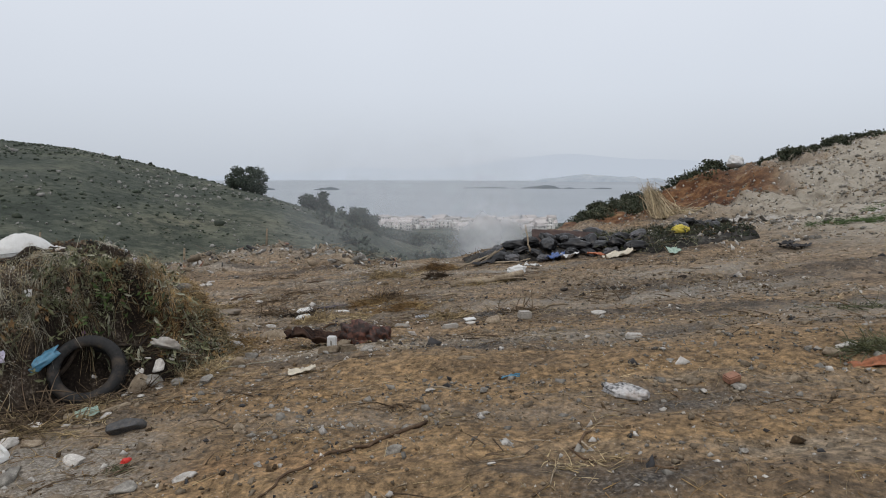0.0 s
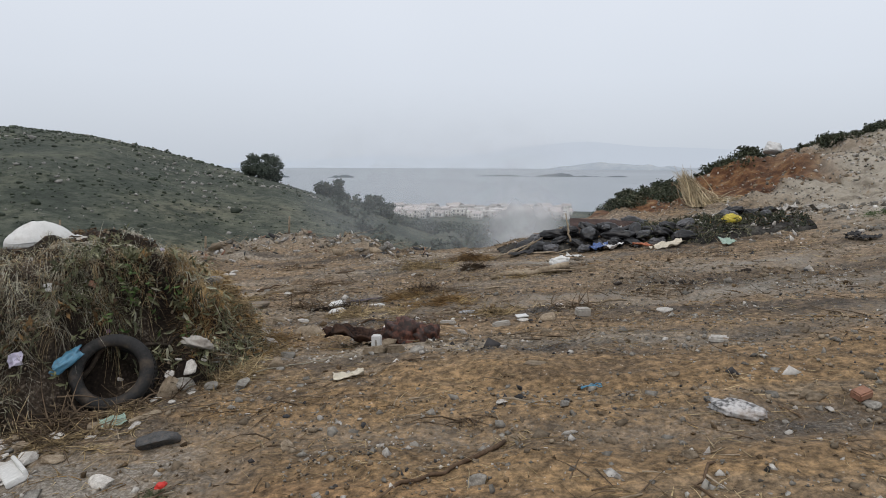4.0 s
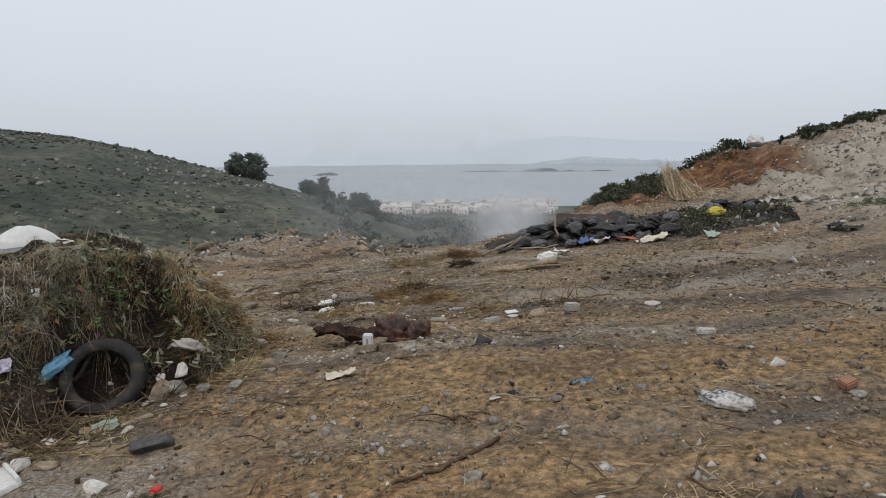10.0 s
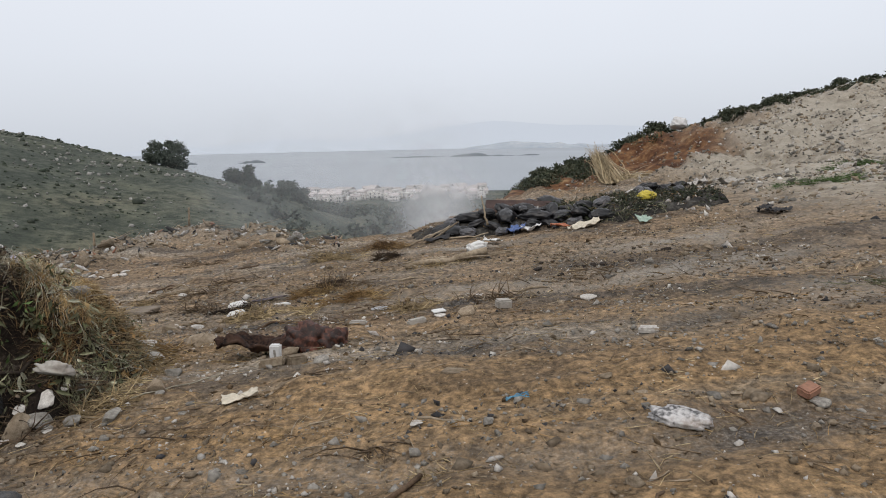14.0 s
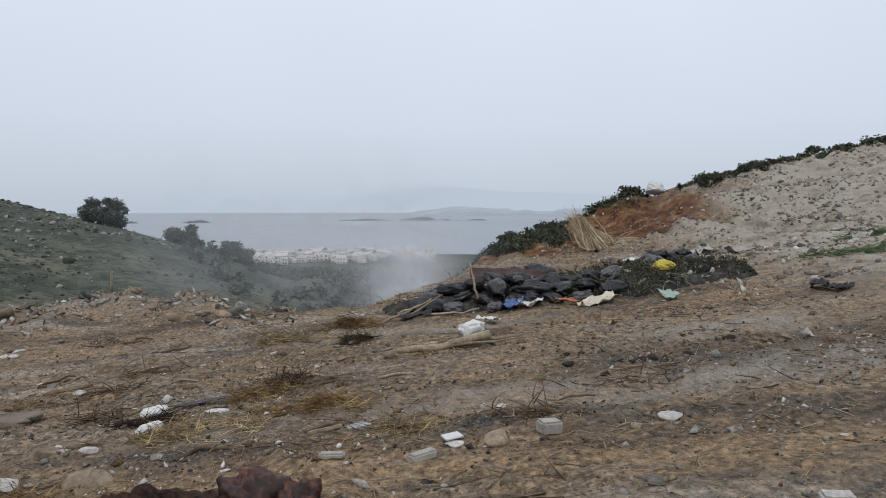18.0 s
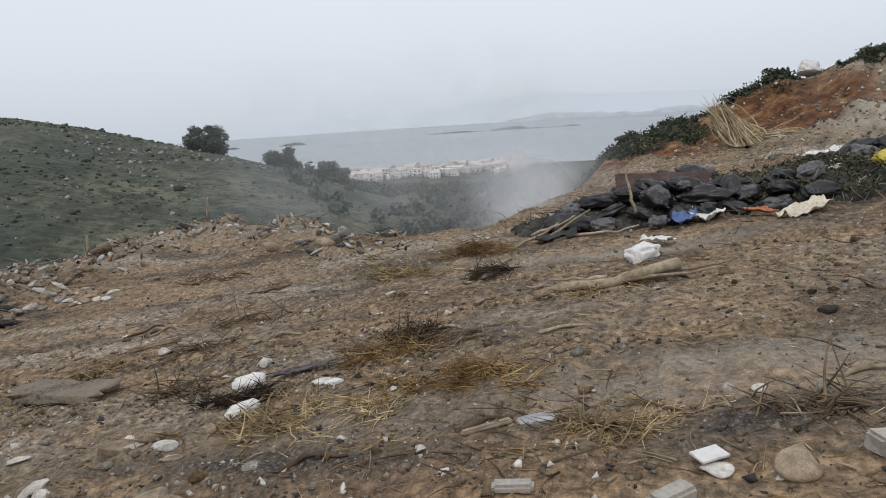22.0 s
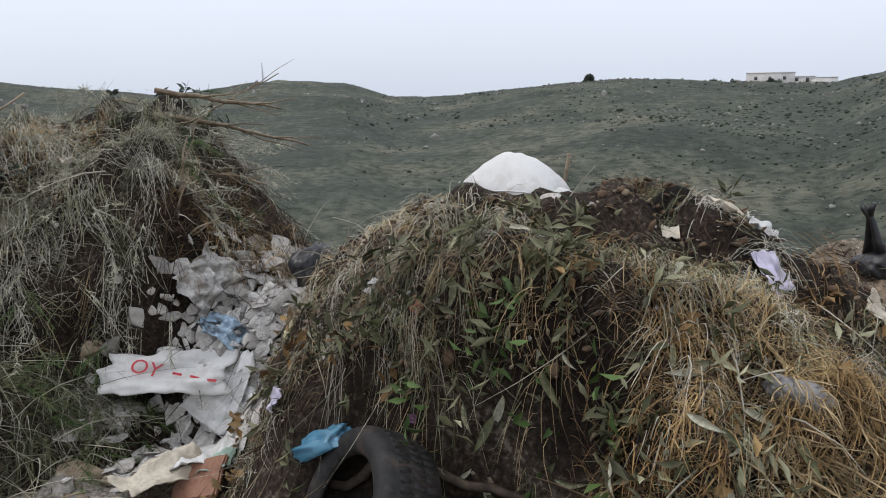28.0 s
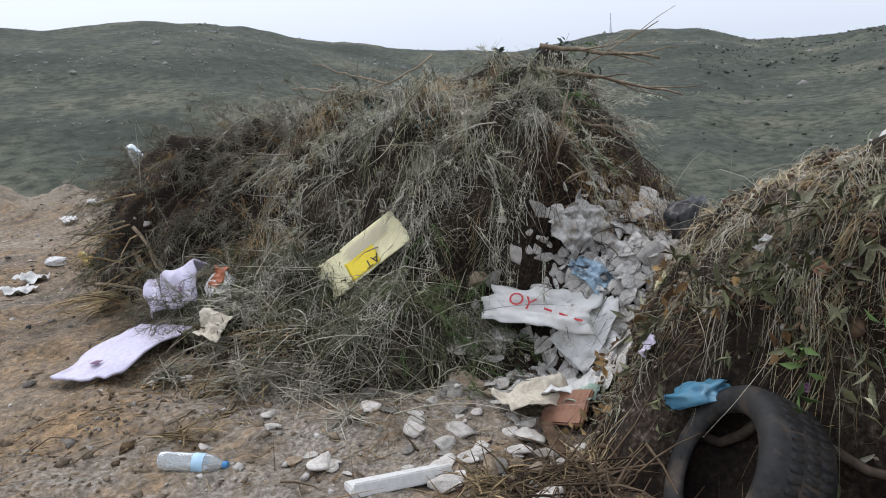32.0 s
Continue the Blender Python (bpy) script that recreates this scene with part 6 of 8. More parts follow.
g_ = np.random.default_rng(29)
for k in range(34):
    x, y = g_.uniform(-3.5, -2.1), g_.uniform(8.0, 9.4)
    stone(x, y, float(g_.uniform(0.05, 0.14)), ("pale", "tan", "pale", "grey")[k % 4], group="rubble round the heap", high=0.5)
for k in range(14):
    x, y = g_.uniform(-2.25, -1.75), g_.uniform(5.9, 7.0)
    stone(x, y, float(g_.uniform(0.04, 0.11)), ("pale", "grey")[k % 2], group="rubble round the heap", high=0.55)

# ---- round the tyre, in front of the heap ----
for x, y, s, k in ((-1.42, 6.69, 0.19, "tan"), (-1.75, 6.15, 0.14, "grey"), (-1.52, 6.21, 0.17, "grey"), (-2.27, 5.48, 0.19, "tan"), (-2.39, 4.96, 0.10, "pale"), (-1.95, 5.43, 0.10, "pale"), (-0.59, 7.37, 0.24, "tan"), (-0.45, 7.7, 0.20, "tan"), (-0.24, 6.95, 0.16, "grey"),
                   (-2.25, 8.20, 0.24, "grey"), (-1.92, 8.6, 0.22, "tan"), (-1.79, 8.48, 0.26, "tan"), (0.64, 8.41, 0.12, "pale"), (0.94, 8.35, 0.20, "tan"), (2.13, 8.42, 0.17, "pale"), (3.6, 5.95, 0.16, "tan"), (3.72, 6.05, 0.14, "pale"), (1.05, 5.47, 0.08, "grey"),
                   (0.61, 4.45, 0.10, "grey"), (-1.57, 7.28, 0.18, "grey"), (-1.46, 10.11, 0.17, "pale"), (-0.44, 11.26, 0.12, "tan"), (-0.41, 12.17, 0.2, "grey"), (-1.3, 11.96, 0.11, "pale"), (-2.70, 16.1, 0.22, "pale"), (-5.58, 11.59, 0.22, "pale"), (-2.74, 8.9, 0.16, "pale"),
                   (-3.2, 11.15, 0.14, "pale"), (3.88, 10.14, 0.16, "tan"), (-2.55, 9.5, 0.1, "pale"), (1.8, 6.0, 0.1, "tan"), (-1.6, 4.6, 0.16, "pale"), (-1.9, 4.4, 0.2, "grey"), (-0.9, 4.1, 0.15, "grey"), (-1.2, 3.9, 0.22, "tan"), (-2.3, 4.3, 0.14, "pale"), (-0.6, 4.25, 0.14, "pale")):
    stone(x, y, s, k, group="stones on the tip floor")
ob = solo("stone", STONES[3].copy(), None, "dark blue-grey stone on gravel", "stone")
ob.data.materials.clear()
ob.data.materials.append(M_darkstone)
ob.matrix_world = rest(-1.57, 5.1, 20, 0.03) @ Matrix.Diagonal((0.27, 0.27, 0.19, 1))


def blocks(name, rows, material, label, category, group=""):
    for k, (x, y, sx, sy, sz, turn) in enumerate(rows):
        solo(name, block_mesh(name, sx, sy, sz * 0.85, 600 + k + len(label), 0.16, 0.014), material, label, category, group, m=rest(x, y, turn, -0.004))


blocks("brick", ((1.28, 8.38, 0.14, 0.10, 0.11, 8), (0.43, 8.23, 0.19, 0.10, 0.07, 20), (-0.17, 8.39, 0.17, 0.07, 0.05, 5), (-2.09, 7.95, 0.16, 0.14, 0.14, 60)), M_conc, "pale grey concrete brick on bare earth", "brick", "loose bricks")
blocks("brick", ((2.30, 6.92, 0.15, 0.10, 0.06, 160),), M_pale, "worn pale brick half sunk in earth", "brick", "loose bricks")
blocks("tile", ((-2.86, 5.30, 0.13, 0.08, 0.02, 40), (-2.70, 5.40, 0.09, 0.06, 0.02, 120)), M_tan, "broken terracotta tile on the ground", "tile", "broken tiles")
blocks("board", ((-1.98, 5.59, 0.24, 0.07, 0.03, 70), (-0.30, 8.99, 0.26, 0.04, 0.03, 15), (-3.4, 11.36, 0.46, 0.06, 0.05, 12)), M_wood, "short weathered piece of timber on earth", "timber", "timber scraps")
solo("card_tile", block_mesh("card_tile", 0.17, 0.10, 0.016, 639, 0.05), M_tan, "flat tan tile lying on bare earth", "tile", m=rest(0.84, 6.28, 150))
solo("concrete_slab", block_mesh("concrete_slab", 0.74, 0.30, 0.05, 640, 0.4), plain("dirty_concrete", (0.135, 0.112, 0.085), 0.9, 0.35, bump=0.5, dirt=0.5), "broken grey concrete slab lying tilted on earth", "slab", m=rest(-3.58, 10.36, 8, 0.03, 6, 4))
solo("orange_brick", block_mesh("orange_brick", 0.11, 0.08, 0.05, 641, 0.12), M_terra, "small broken orange brick on earth", "brick", m=rest(2.75, 5.44, 30))
# the brown hide
hide = thing("leather_coat", "crumpled dark brown leather coat heaped on earth", "coat")
hide.matrix_world = rest(-0.62, 7.56, -4, -0.01)
part("body", sheet_mesh("body", 0.72, 0.34, 81, 0.07, 0.02, 34, 4.0, 0.16), plain("dark_hide", (0.034, 0.017, 0.011), 0.85, 0.45, gloss=0.2, bump=0.5, depth=0.01, dirt=0.15), hide, m=pose(-0.30, 0.0, 0.0, 0, 0, 4))
part("collar", sack_mesh("collar", 0.36, 0.28, 0.28, 82, 0.45, 0.9, 0.35), M_hide, hide, m=pose(0.14, 0.02, 0.0, 0, 10, 20))
part("sleeve", sack_mesh("sleeve", 0.24, 0.18, 0.28, 83, 0.45, 0.9, 0.35), M_hide, hide, m=pose(0.40, 0.0, 0.0, 0, -12, 60))
part("cuff", sack_mesh("cuff", 0.16, 0.14, 0.18, 84, 0.3, 0.9, 0.35), M_hide, hide, m=pose(-0.04, 0.06, 0.04, 0, 20, 0))
# the white carton in front of it
can = thing("milk_carton", "crushed white carton standing beside the coat", "carton")
can.matrix_world = rest(-0.66, 7.22, 15, 0.0, 12, 6)
part("body", block_mesh("body", 0.09, 0.06, 0.145, 85, 0.2, 0.01), M_white, can)
part("print", block_mesh("print", 0.045, 0.064, 0.07, 86, 0.1, 0.003), M_stone, can, m=pose(0, 0, 0.035))
blocks("brick", ((-0.62, 7.02, 0.2, 0.12, 0.08, 15), (-0.45, 7.05, 0.14, 0.11, 0.10, 40)), M_tan, "yellowish brick fragment in front of the coat", "brick", "loose bricks")
for x, y, lx, ly, lz, seed in ((-2.05, 10.22, 0.23, 0.12, 0.10, 91), (-1.90, 9.74, 0.22, 0.12, 0.09, 92), (-1.38, 10.05, 0.13, 0.08, 0.05, 93)):
    solo("foam_chunk", sack_mesh("foam_chunk", lx, ly, lz, seed, 0.2, 0.8), M_foam, "lump of white foam on dry grass", "foam", "foam lumps", m=rest(x, y, seed * 20, 0))
solo("foam_chunk", sack_mesh("foam_chunk", 0.28, 0.2, 0.17, 94, 0.25, 0.6), M_foam, "large torn block of white foam before the burnt heap", "foam", m=rest(1.05, 12.05, 25, 0))
solo("newspaper", sheet_mesh("newspaper", 0.24, 0.14, 95, 0.025, 0.004), M_card, "crumpled dirty newspaper on earth", "paper", m=rest(-0.64, 6.30, 20, 0))
solo("plastic_bag", sack_mesh("plastic_bag", 0.28, 0.14, 0.07, 96, 0.3), plain("burnt_white_bag", (0.42, 0.41, 0.40), 0.5, 0.45, dirt=0.85), "crumpled dirty white plastic bag on burnt earth", "bag", m=rest(2.04, 5.28, -20, 0))
twist = thing("blue_string", "tangle of bright blue string on earth", "string")
twist.matrix_world = rest(1.23, 5.8, 0, 0.01)
for k in range(4):
    part("strand", tube_mesh("strand", wander((-0.07, 0.02 * (k - 2), 0.005), (0.07, 0.03 * (2 - k), 0.01), 9, 0.006, 700 + k), 0.004, 5), M_blue, twist)
solo("tin_lid", sack_mesh("tin_lid", 0.22, 0.09, 0.05, 97, 0.1, 0.7), M_steel, "flattened grey tin in dry grass", "tin", m=rest(-0.04, 9.07, 5, 0))
solo("card_scrap", block_mesh("card_scrap", 0.13, 0.08, 0.012, 98, 0.05, 0.002), M_white, "small printed white card on earth", "card", m=rest(0.63, 8.47, 25, 0.01, 12))
solo("orange_netting", sheet_mesh("orange_netting", 0.34, 0.10, 99, 0.04, 0.004), plain("faded_orange", (0.30, 0.11, 0.05), 0.8, 0.2, dirt=0.6), "faded orange netting on the ground", "netting", m=rest(3.76, 5.66, 10, 0.0))
stick("long_root", [(0.0, 3.9, 0.0), (0.07, 4.17, 0.008), (0.33, 4.5, 0.01), (0.55, 4.75, 0.015), (0.70, 5.05, 0.02)], 0.006, 0.015, M_darkwood, "long thin brown root lying across the earth", "root", n=18, sway=0.012, seed=12)
stick("twig", [(1.73, 4.61, 0), (1.62, 4.35, 0.02), (1.75, 4.17, 0)], 0.008, 0.005, M_darkwood, "curved brown twig on earth", "twig", n=9, seed=13)
stick("twig", [(2.29, 5.42, 0), (2.36, 5.3, 0.01), (2.33, 5.12, 0)], 0.009, 0.006, M_darkwood, "curved brown twig beside a burnt patch", "twig", n=9, seed=14)
stick("twig", [(1.95, 4.18, 0), (2.12, 4.02, 0.01)], 0.009, 0.006, M_darkwood, "short brown twig on earth", "twig", seed=15)
stick("twig", [(0.64, 5.63, 0.005), (0.92, 5.54, 0.005)], 0.009, 0.007, M_wood, "straight pale stick on earth", "stick", n=5, seed=16, sway=0.003)
stick("twig", [(-1.71, 5.73, 0.005), (-1.51, 5.81, 0.008)], 0.010, 0.008, M_wood, "short pale stick on earth", "stick", n=5, seed=17, sway=0.003)
stick("twig", [(-1.55, 6.55, 0.005), (-1.2, 6.81, 0.02), (-1.1, 7.14, 0.01)], 0.005, 0.004, M_grey, "bent pale stalk on earth", "twig", n=10, seed=18)
solo("dark_rag", sheet_mesh("dark_rag", 0.42, 0.07, 1401, 0.04, 0.006, 26, 4.0, 0.2), plain("dull_purple_cloth", (0.085, 0.075, 0.088), 0.9, 0.35, dirt=0.4), "dull purple-grey rag twisted on dry grass", "rag", m=rest(-1.68, 10.30, 24, 0.02))
for k, (x, y, a, ln) in enumerate(((-3.77, 11.96, 20, 0.55), (-3.6, 11.9, -15, 0.42), (-3.9, 12.05, 45, 0.38), (-3.55, 12.0, 5, 0.34), (-0.9, 10.7, 30, 0.4), (-0.7, 10.75, -20, 0.34), (-0.32, 9.05, 18, 0.30), (-2.2, 11.1, 12, 0.5), (-1.2, 8.9, 8, 0.36), (1.6, 9.2, -10, 0.4), (-2.9, 13.0, 30, 0.5), (0.2, 10.3, 10, 0.36))):
    c, s = 0.5 * ln * math.cos(radians(a)), 0.5 * ln * math.sin(radians(a))
    stick("twig", [(x - c, y - s, 0.005), (x + 0.02, y + 0.02, 0.02), (x + c, y + s, 0.008)], 0.016, 0.009, M_wood if k % 2 else M_darkwood, "short dry stick lying on earth", "stick", "loose sticks", n=7, seed=60 + k)
gr_ = np.random.default_rng(1410)
for k in range(46):
    x, y = -6.7 + gr_.normal(0, 0.7), 14.6 + gr_.normal(0, 0.45)
    stone(x, y, float(gr_.uniform(0.07, 0.20)), ("pale", "grey", "tan", "tan")[k % 4], group="rubble along the rim", high=0.85)
branch = thing("fallen_branch", "bleached forked branch lying on bare earth", "branch")
branch.matrix_world = rest(0.03, 11.22, 0, 0.02)
part("limb", tube_mesh("limb", wander((0, 0, 0.02), (1.18, 0.02, 0.07), 12, 0.012, 801), np.linspace(0.035, 0.05, 12), 8), M_wood, branch)
for k, (a, b) in enumerate((((0.3, 0.02, 0.05), (-0.05, 0.22, 0.05)), ((0.6, 0.03, 0.06), (0.15, 0.30, 0.06)), ((0.9, 0.0, 0.06), (1.6, 0.05, 0.02)), ((0.5, 0.0, 0.03), (1.5, -0.12, 0.01)))):
    part("fork", tube_mesh("fork", wander(a, b, 8, 0.012, 810 + k), np.linspace(0.022, 0.008, 8), 6), M_wood, branch)
flower = thing("red_flower_clump", "small wilting plant with a red flower on gravel", "plant")
flower.matrix_world = rest(-1.18, 4.48, 0)
g_ = np.random.default_rng(5)
v, f = blades(g_.normal(0, 0.03, (160, 3)) * (1, 1, 0.1), g_.normal(0, 1, (160, 3)) * (1, 1, 0.3) + (0, 0, 0.5), g_.uniform(0.05, 0.13, 160), 0.004, 0.5, 6)
part("leaves", mesh_np("leaves", v, f), M_green, flower, kind="stuff")
part("bloom", sack_mesh("bloom", 0.05, 0.05, 0.035, 6, 0.4), plain("red_petal", (0.55, 0.03, 0.02), 0.6, dirt=0), flower, m=pose(0.05, 0.0, 0.06))
for k, (x, y) in enumerate(((1.86, 10.44), (2.23, 9.9), (2.91, 10.03), (2.3, 9.8), (2.65, 9.92), (1.77, 10.03), (3.08, 10.6), (2.42, 9.95), (2.6, 10.1), (1.5, 10.9), (2.0, 9.6), (3.4, 10.3))):
    s = 0.06 + 0.025 * ((k * 7) % 3)
    ob = solo("clod", STONES[k % 9].copy(), None, "dark clod of dung on the earth", "clod", "dark clods")
    ob.data.materials.clear()
    ob.data.materials.append(M_dung)
    ob.matrix_world = rest(x, y, k * 50, s * 0.15) @ Matrix.Diagonal((s, s, s * 0.8, 1))


# ---- before the brushwood heap ----
bottle = thing("water_bottle", "empty clear plastic bottle with a blue cap and label", "bottle")
M_pet, n_, l_, b_ = nodes_of("clear_pet")
b_.inputs["Base Color"].default_value = (0.80, 0.88, 0.92, 1)
b_.inputs["Roughness"].default_value = 0.12
b_.inputs["Transmission Weight"].default_value = 0.75
b_.inputs["IOR"].default_value = 1.2
bumped(n_, l_, b_, noise_at(n_, l_, n_.new("ShaderNodeTexCoord").outputs["Object"], 30), 0.2, 0.003)


def lathe(name, prof, n=28):
    v, f = [], []
    for i in range(n):
        a = 2 * math.pi * i / n
        v += [(x, r * math.cos(a), r * math.sin(a)) for x, r in prof]
    m = len(prof)
    for i in range(n):
        for j in range(m - 1):
            f.append((i * m + j, i * m + j + 1, ((i + 1) % n) * m + j + 1, ((i + 1) % n) * m + j))
    return mesh_np(name, v, f)


p0, p1 = Vector((-1.95, 3.70, 0)), Vector((-2.08, 3.97, 0))
bottle.matrix_world = rest(-1.95, 3.70, math.degrees(math.atan2(p1.y - p0.y, p1.x - p0.x)), 0.043)
part("body", lathe("body", [(0.0, 0.0), (0.0, 0.030), (0.008, 0.040), (0.05, 0.042), (0.055, 0.039), (0.09, 0.042), (0.15, 0.042), (0.215, 0.042), (0.25, 0.034), (0.275, 0.018), (0.283, 0.014), (0.285, 0.013)]), M_pet, bottle)
part("label", lathe("label", [(0.155, 0.0425), (0.157, 0.0435), (0.203, 0.0435), (0.205, 0.0425)]), plain("blue_white_label", (0.35, 0.52, 0.66), 0.5, 0.3, dirt=0, fine=14), bottle)
part("cap", lathe("cap", [(0.283, 0.0), (0.283, 0.0165), (0.305, 0.0165), (0.306, 0.012), (0.306, 0.0)]), plain("blue_cap", (0.05, 0.20, 0.42), 0.4, dirt=0), bottle)
prof = thing("foam_profile", "white polystyrene packing profile broken at one end", "packing foam")
prof.matrix_world = rest(-2.30, 4.72, 142, 0.0)
part("web", block_mesh("web", 0.44, 0.11, 0.035, 901, 0.03, 0.006), M_foam, prof)
part("flange", block_mesh("flange", 0.42, 0.025, 0.06, 902, 0.03, 0.005), M_foam, prof, m=pose(0, -0.055, 0))
for x, y, s, k in ((-2.46, 3.87, 0.14, "pale"), (-2.60, 3.72, 0.13, "pale"), (-2.61, 2.82, 0.16, "pale"), (-2.73, 2.95, 0.13, "pale"), (-3.04, 4.04, 0.14, "grey"), (-3.23, 4.46, 0.24, "grey"), (-2.74, 4.53, 0.2, "pale"), (-2.85, 4.72, 0.24, "pale"), (-2.6, 4.9, 0.18, "pale"),
                   (-2.5, 5.05, 0.14, "tan"), (-2.95, 4.95, 0.18, "pale"), (-3.05, 5.0, 0.15, "grey"), (-3.6, 5.1, 0.2, "pale"), (-3.5, 4.95, 0.16, "tan"), (-2.3, 4.45, 0.08, "pale"), (-3.84, 4.38, 0.15, "tan"), (-3.86, 4.48, 0.14, "grey"), (-2.75, 5.25, 0.12, "pale")):
    stone(x, y, s * (0.62 if k == "pale" else 0.85), k, group="rubble before the brushwood heap")


g_ = np.random.default_rng(17)
for k in range(70):
    x, y = g_.uniform(-3.35, -2.15), g_.uniform(4.15, 5.45)
    if heap_one(np.array([x]), np.array([y]))[0] > 0.05:
        continue
    stone(x, y, float(g_.lognormal(-2.55, 0.4)), ("pale", "pale", "tan", "grey")[k % 4], group="rubble before the brushwood heap", high=0.5)


def sheet_between(name, a, b, d, seed, amp, thick, material, label, category, n=26, ragged=0.05, lift=0.02, freq=5.0):
    """A sheet with one long edge from a to b and its short edge towards d."""
    a, b, d = Vector(a), Vector(b), Vector(d)
    u, v = b - a, d - a
    w, h = u.length, v.length
    x = u.normalized()
    z = x.cross(v).normalized()
    if z.x < 0 and abs(z.x) > 0.2 or z.z < -0.5:
        z = -z
    y = z.cross(x)
    c = a + u / 2 + v / 2 + z * lift
    ob = thing(name, label, category)
    ob.matrix_world = Matrix(((x.x, y.x, z.x, c.x), (x.y, y.y, z.y, c.y), (x.z, y.z, z.z, c.z), (0, 0, 0, 1)))
    part("sheet", sheet_mesh("sheet", w, h, seed, amp, thick, n, freq, ragged), material, ob)
    return ob, w, h


board, bw, bh = sheet_between("printed_board", (-3.64, 3.33, 0.115), (-3.90, 3.78, 0.475), (-3.52, 3.54, -0.035), 911, 0.004, 0.006, M_cream, "torn cream cardboard with a yellow printed corner", "cardboard", 30, 0.06, 0.05, 2.5)
part("yellow_panel", sheet_mesh("yellow_panel", bw * 0.36, bh * 0.52, 912, 0.002, 0.002, 12, 2.5, 0.01), M_yprint, board, m=pose(-bw * 0.04, -bh * 0.20, 0.014))


def lettering(name, body, size, material, parent, m, thick=0.0008):
    cu = bpy.data.curves.new(name, "FONT")
    cu.body, cu.size, cu.extrude = body, size, thick
    cu.align_x, cu.align_y = "CENTER", "CENTER"
    ob = new(name, cu)
    cu.materials.append(material)
    ob.parent, ob.matrix_basis = parent, m
    return ob


lettering("print", "AT", 0.085, M_ink, board, pose(bw * 0.06, -bh * 0.34, 0.024, 0, 0, 180))
for k in range(9):
    part("printed_line", block_mesh("printed_line", bw * 0.5, 0.005, 0.001, 920 + k, 0.01, 0.0002), M_card, board, m=pose(bw * 0.12 - 0.02 * (k % 3), bh * (0.36 - 0.04 * k), 0.0195))

redsack, rw, rh = sheet_between("printed_sack", (-3.86, 4.42, 0.02), (-3.95, 5.06, -0.02), (-3.70, 4.52, -0.13), 931, 0.03, 0.006, M_sackw, "torn white woven sack with red lettering", "sack", 26, 0.12, 0.05, 3.0)
lettering("red_letter", "OY", 0.115, M_red, redsack, pose(-rw * 0.16, rh * 0.02, 0.062, 0, 0, -14))
sheet_between("white_bag", (-4.0, 5.14, 0.02), (-3.76, 5.03, -0.32), (-3.92, 5.27, -0.02), 938, 0.05, 0.006, M_white, "torn white plastic bag hanging over rubble", "bag", 24, 0.14, 0.04, 3.5)
for k in range(3):
    part("red_bar", block_mesh("red_bar", 0.05, 0.014, 0.002, 935 + k, 0.05, 0.0005), M_red, redsack, m=pose(0.06 + 0.09 * k, -0.03 - 0.02 * k, 0.062, 0, 0, -12))
ls, lw, lh = sheet_between("paper_sack", (-2.37, 2.30, -0.245), (-3.12, 2.14, -0.27), (-2.36, 2.72, -0.225), 941, 0.035, 0.014, M_lilac, "empty lilac paper sack with dark print, lying flat", "paper sack", 26, 0.05, 0.02, 2.5)
for k, (x, y, w, h) in enumerate(((-0.22, 0.02, 0.05, 0.05), (0.20, 0.0, 0.10, 0.05), (0.0, 0.10, 0.42, 0.012), (0.0, -0.12, 0.42, 0.012), (0.05, 0.03, 0.16, 0.018), (0.02, -0.03, 0.2, 0.014), (-0.08, 0.06, 0.14, 0.012))):
    part("print_mark", block_mesh("print_mark", w, h, 0.003, 950 + k, 0.05, 0.001), M_purple if k < 2 else M_pink, ls, m=pose(x, y, 0.048))
s2 = thing("paper_sack", "crumpled lilac paper sack propped against the brush", "paper sack")
s2.matrix_world = rest(-3.42, 2.20, 30, 0.06)
part("body", sheet_mesh("body", 0.46, 0.36, 961, 0.05, 0.02, 24, 3.0, 0.12, tent=0.16), M_lilac, s2)
for k in range(4):
    part("print_mark", block_mesh("print_mark", 0.08, 0.02, 0.004, 965 + k, 0.05, 0.001), M_purple, s2, m=pose(-0.15 + 0.09 * k, -0.08 + 0.05 * k, 0.16 - abs(k - 1.5) * 0.03, 0, 20, 20))
ob = thing("snack_bag", "orange and white plastic bag full of rubbish", "bag")
ob.matrix_world = rest(-3.48, 2.58, 50, 0.07)
part("body", sack_mesh("body", 0.26, 0.2, 0.16, 971, 0.3), M_white, ob)
part("orange_band", sheet_mesh("orange_band", 0.2, 0.16, 972, 0.03, 0.006, 20, 3.2, 0.1, tent=0.03), M_orange, ob, m=pose(-0.03, 0.02, 0.075, 8, -14, 30))
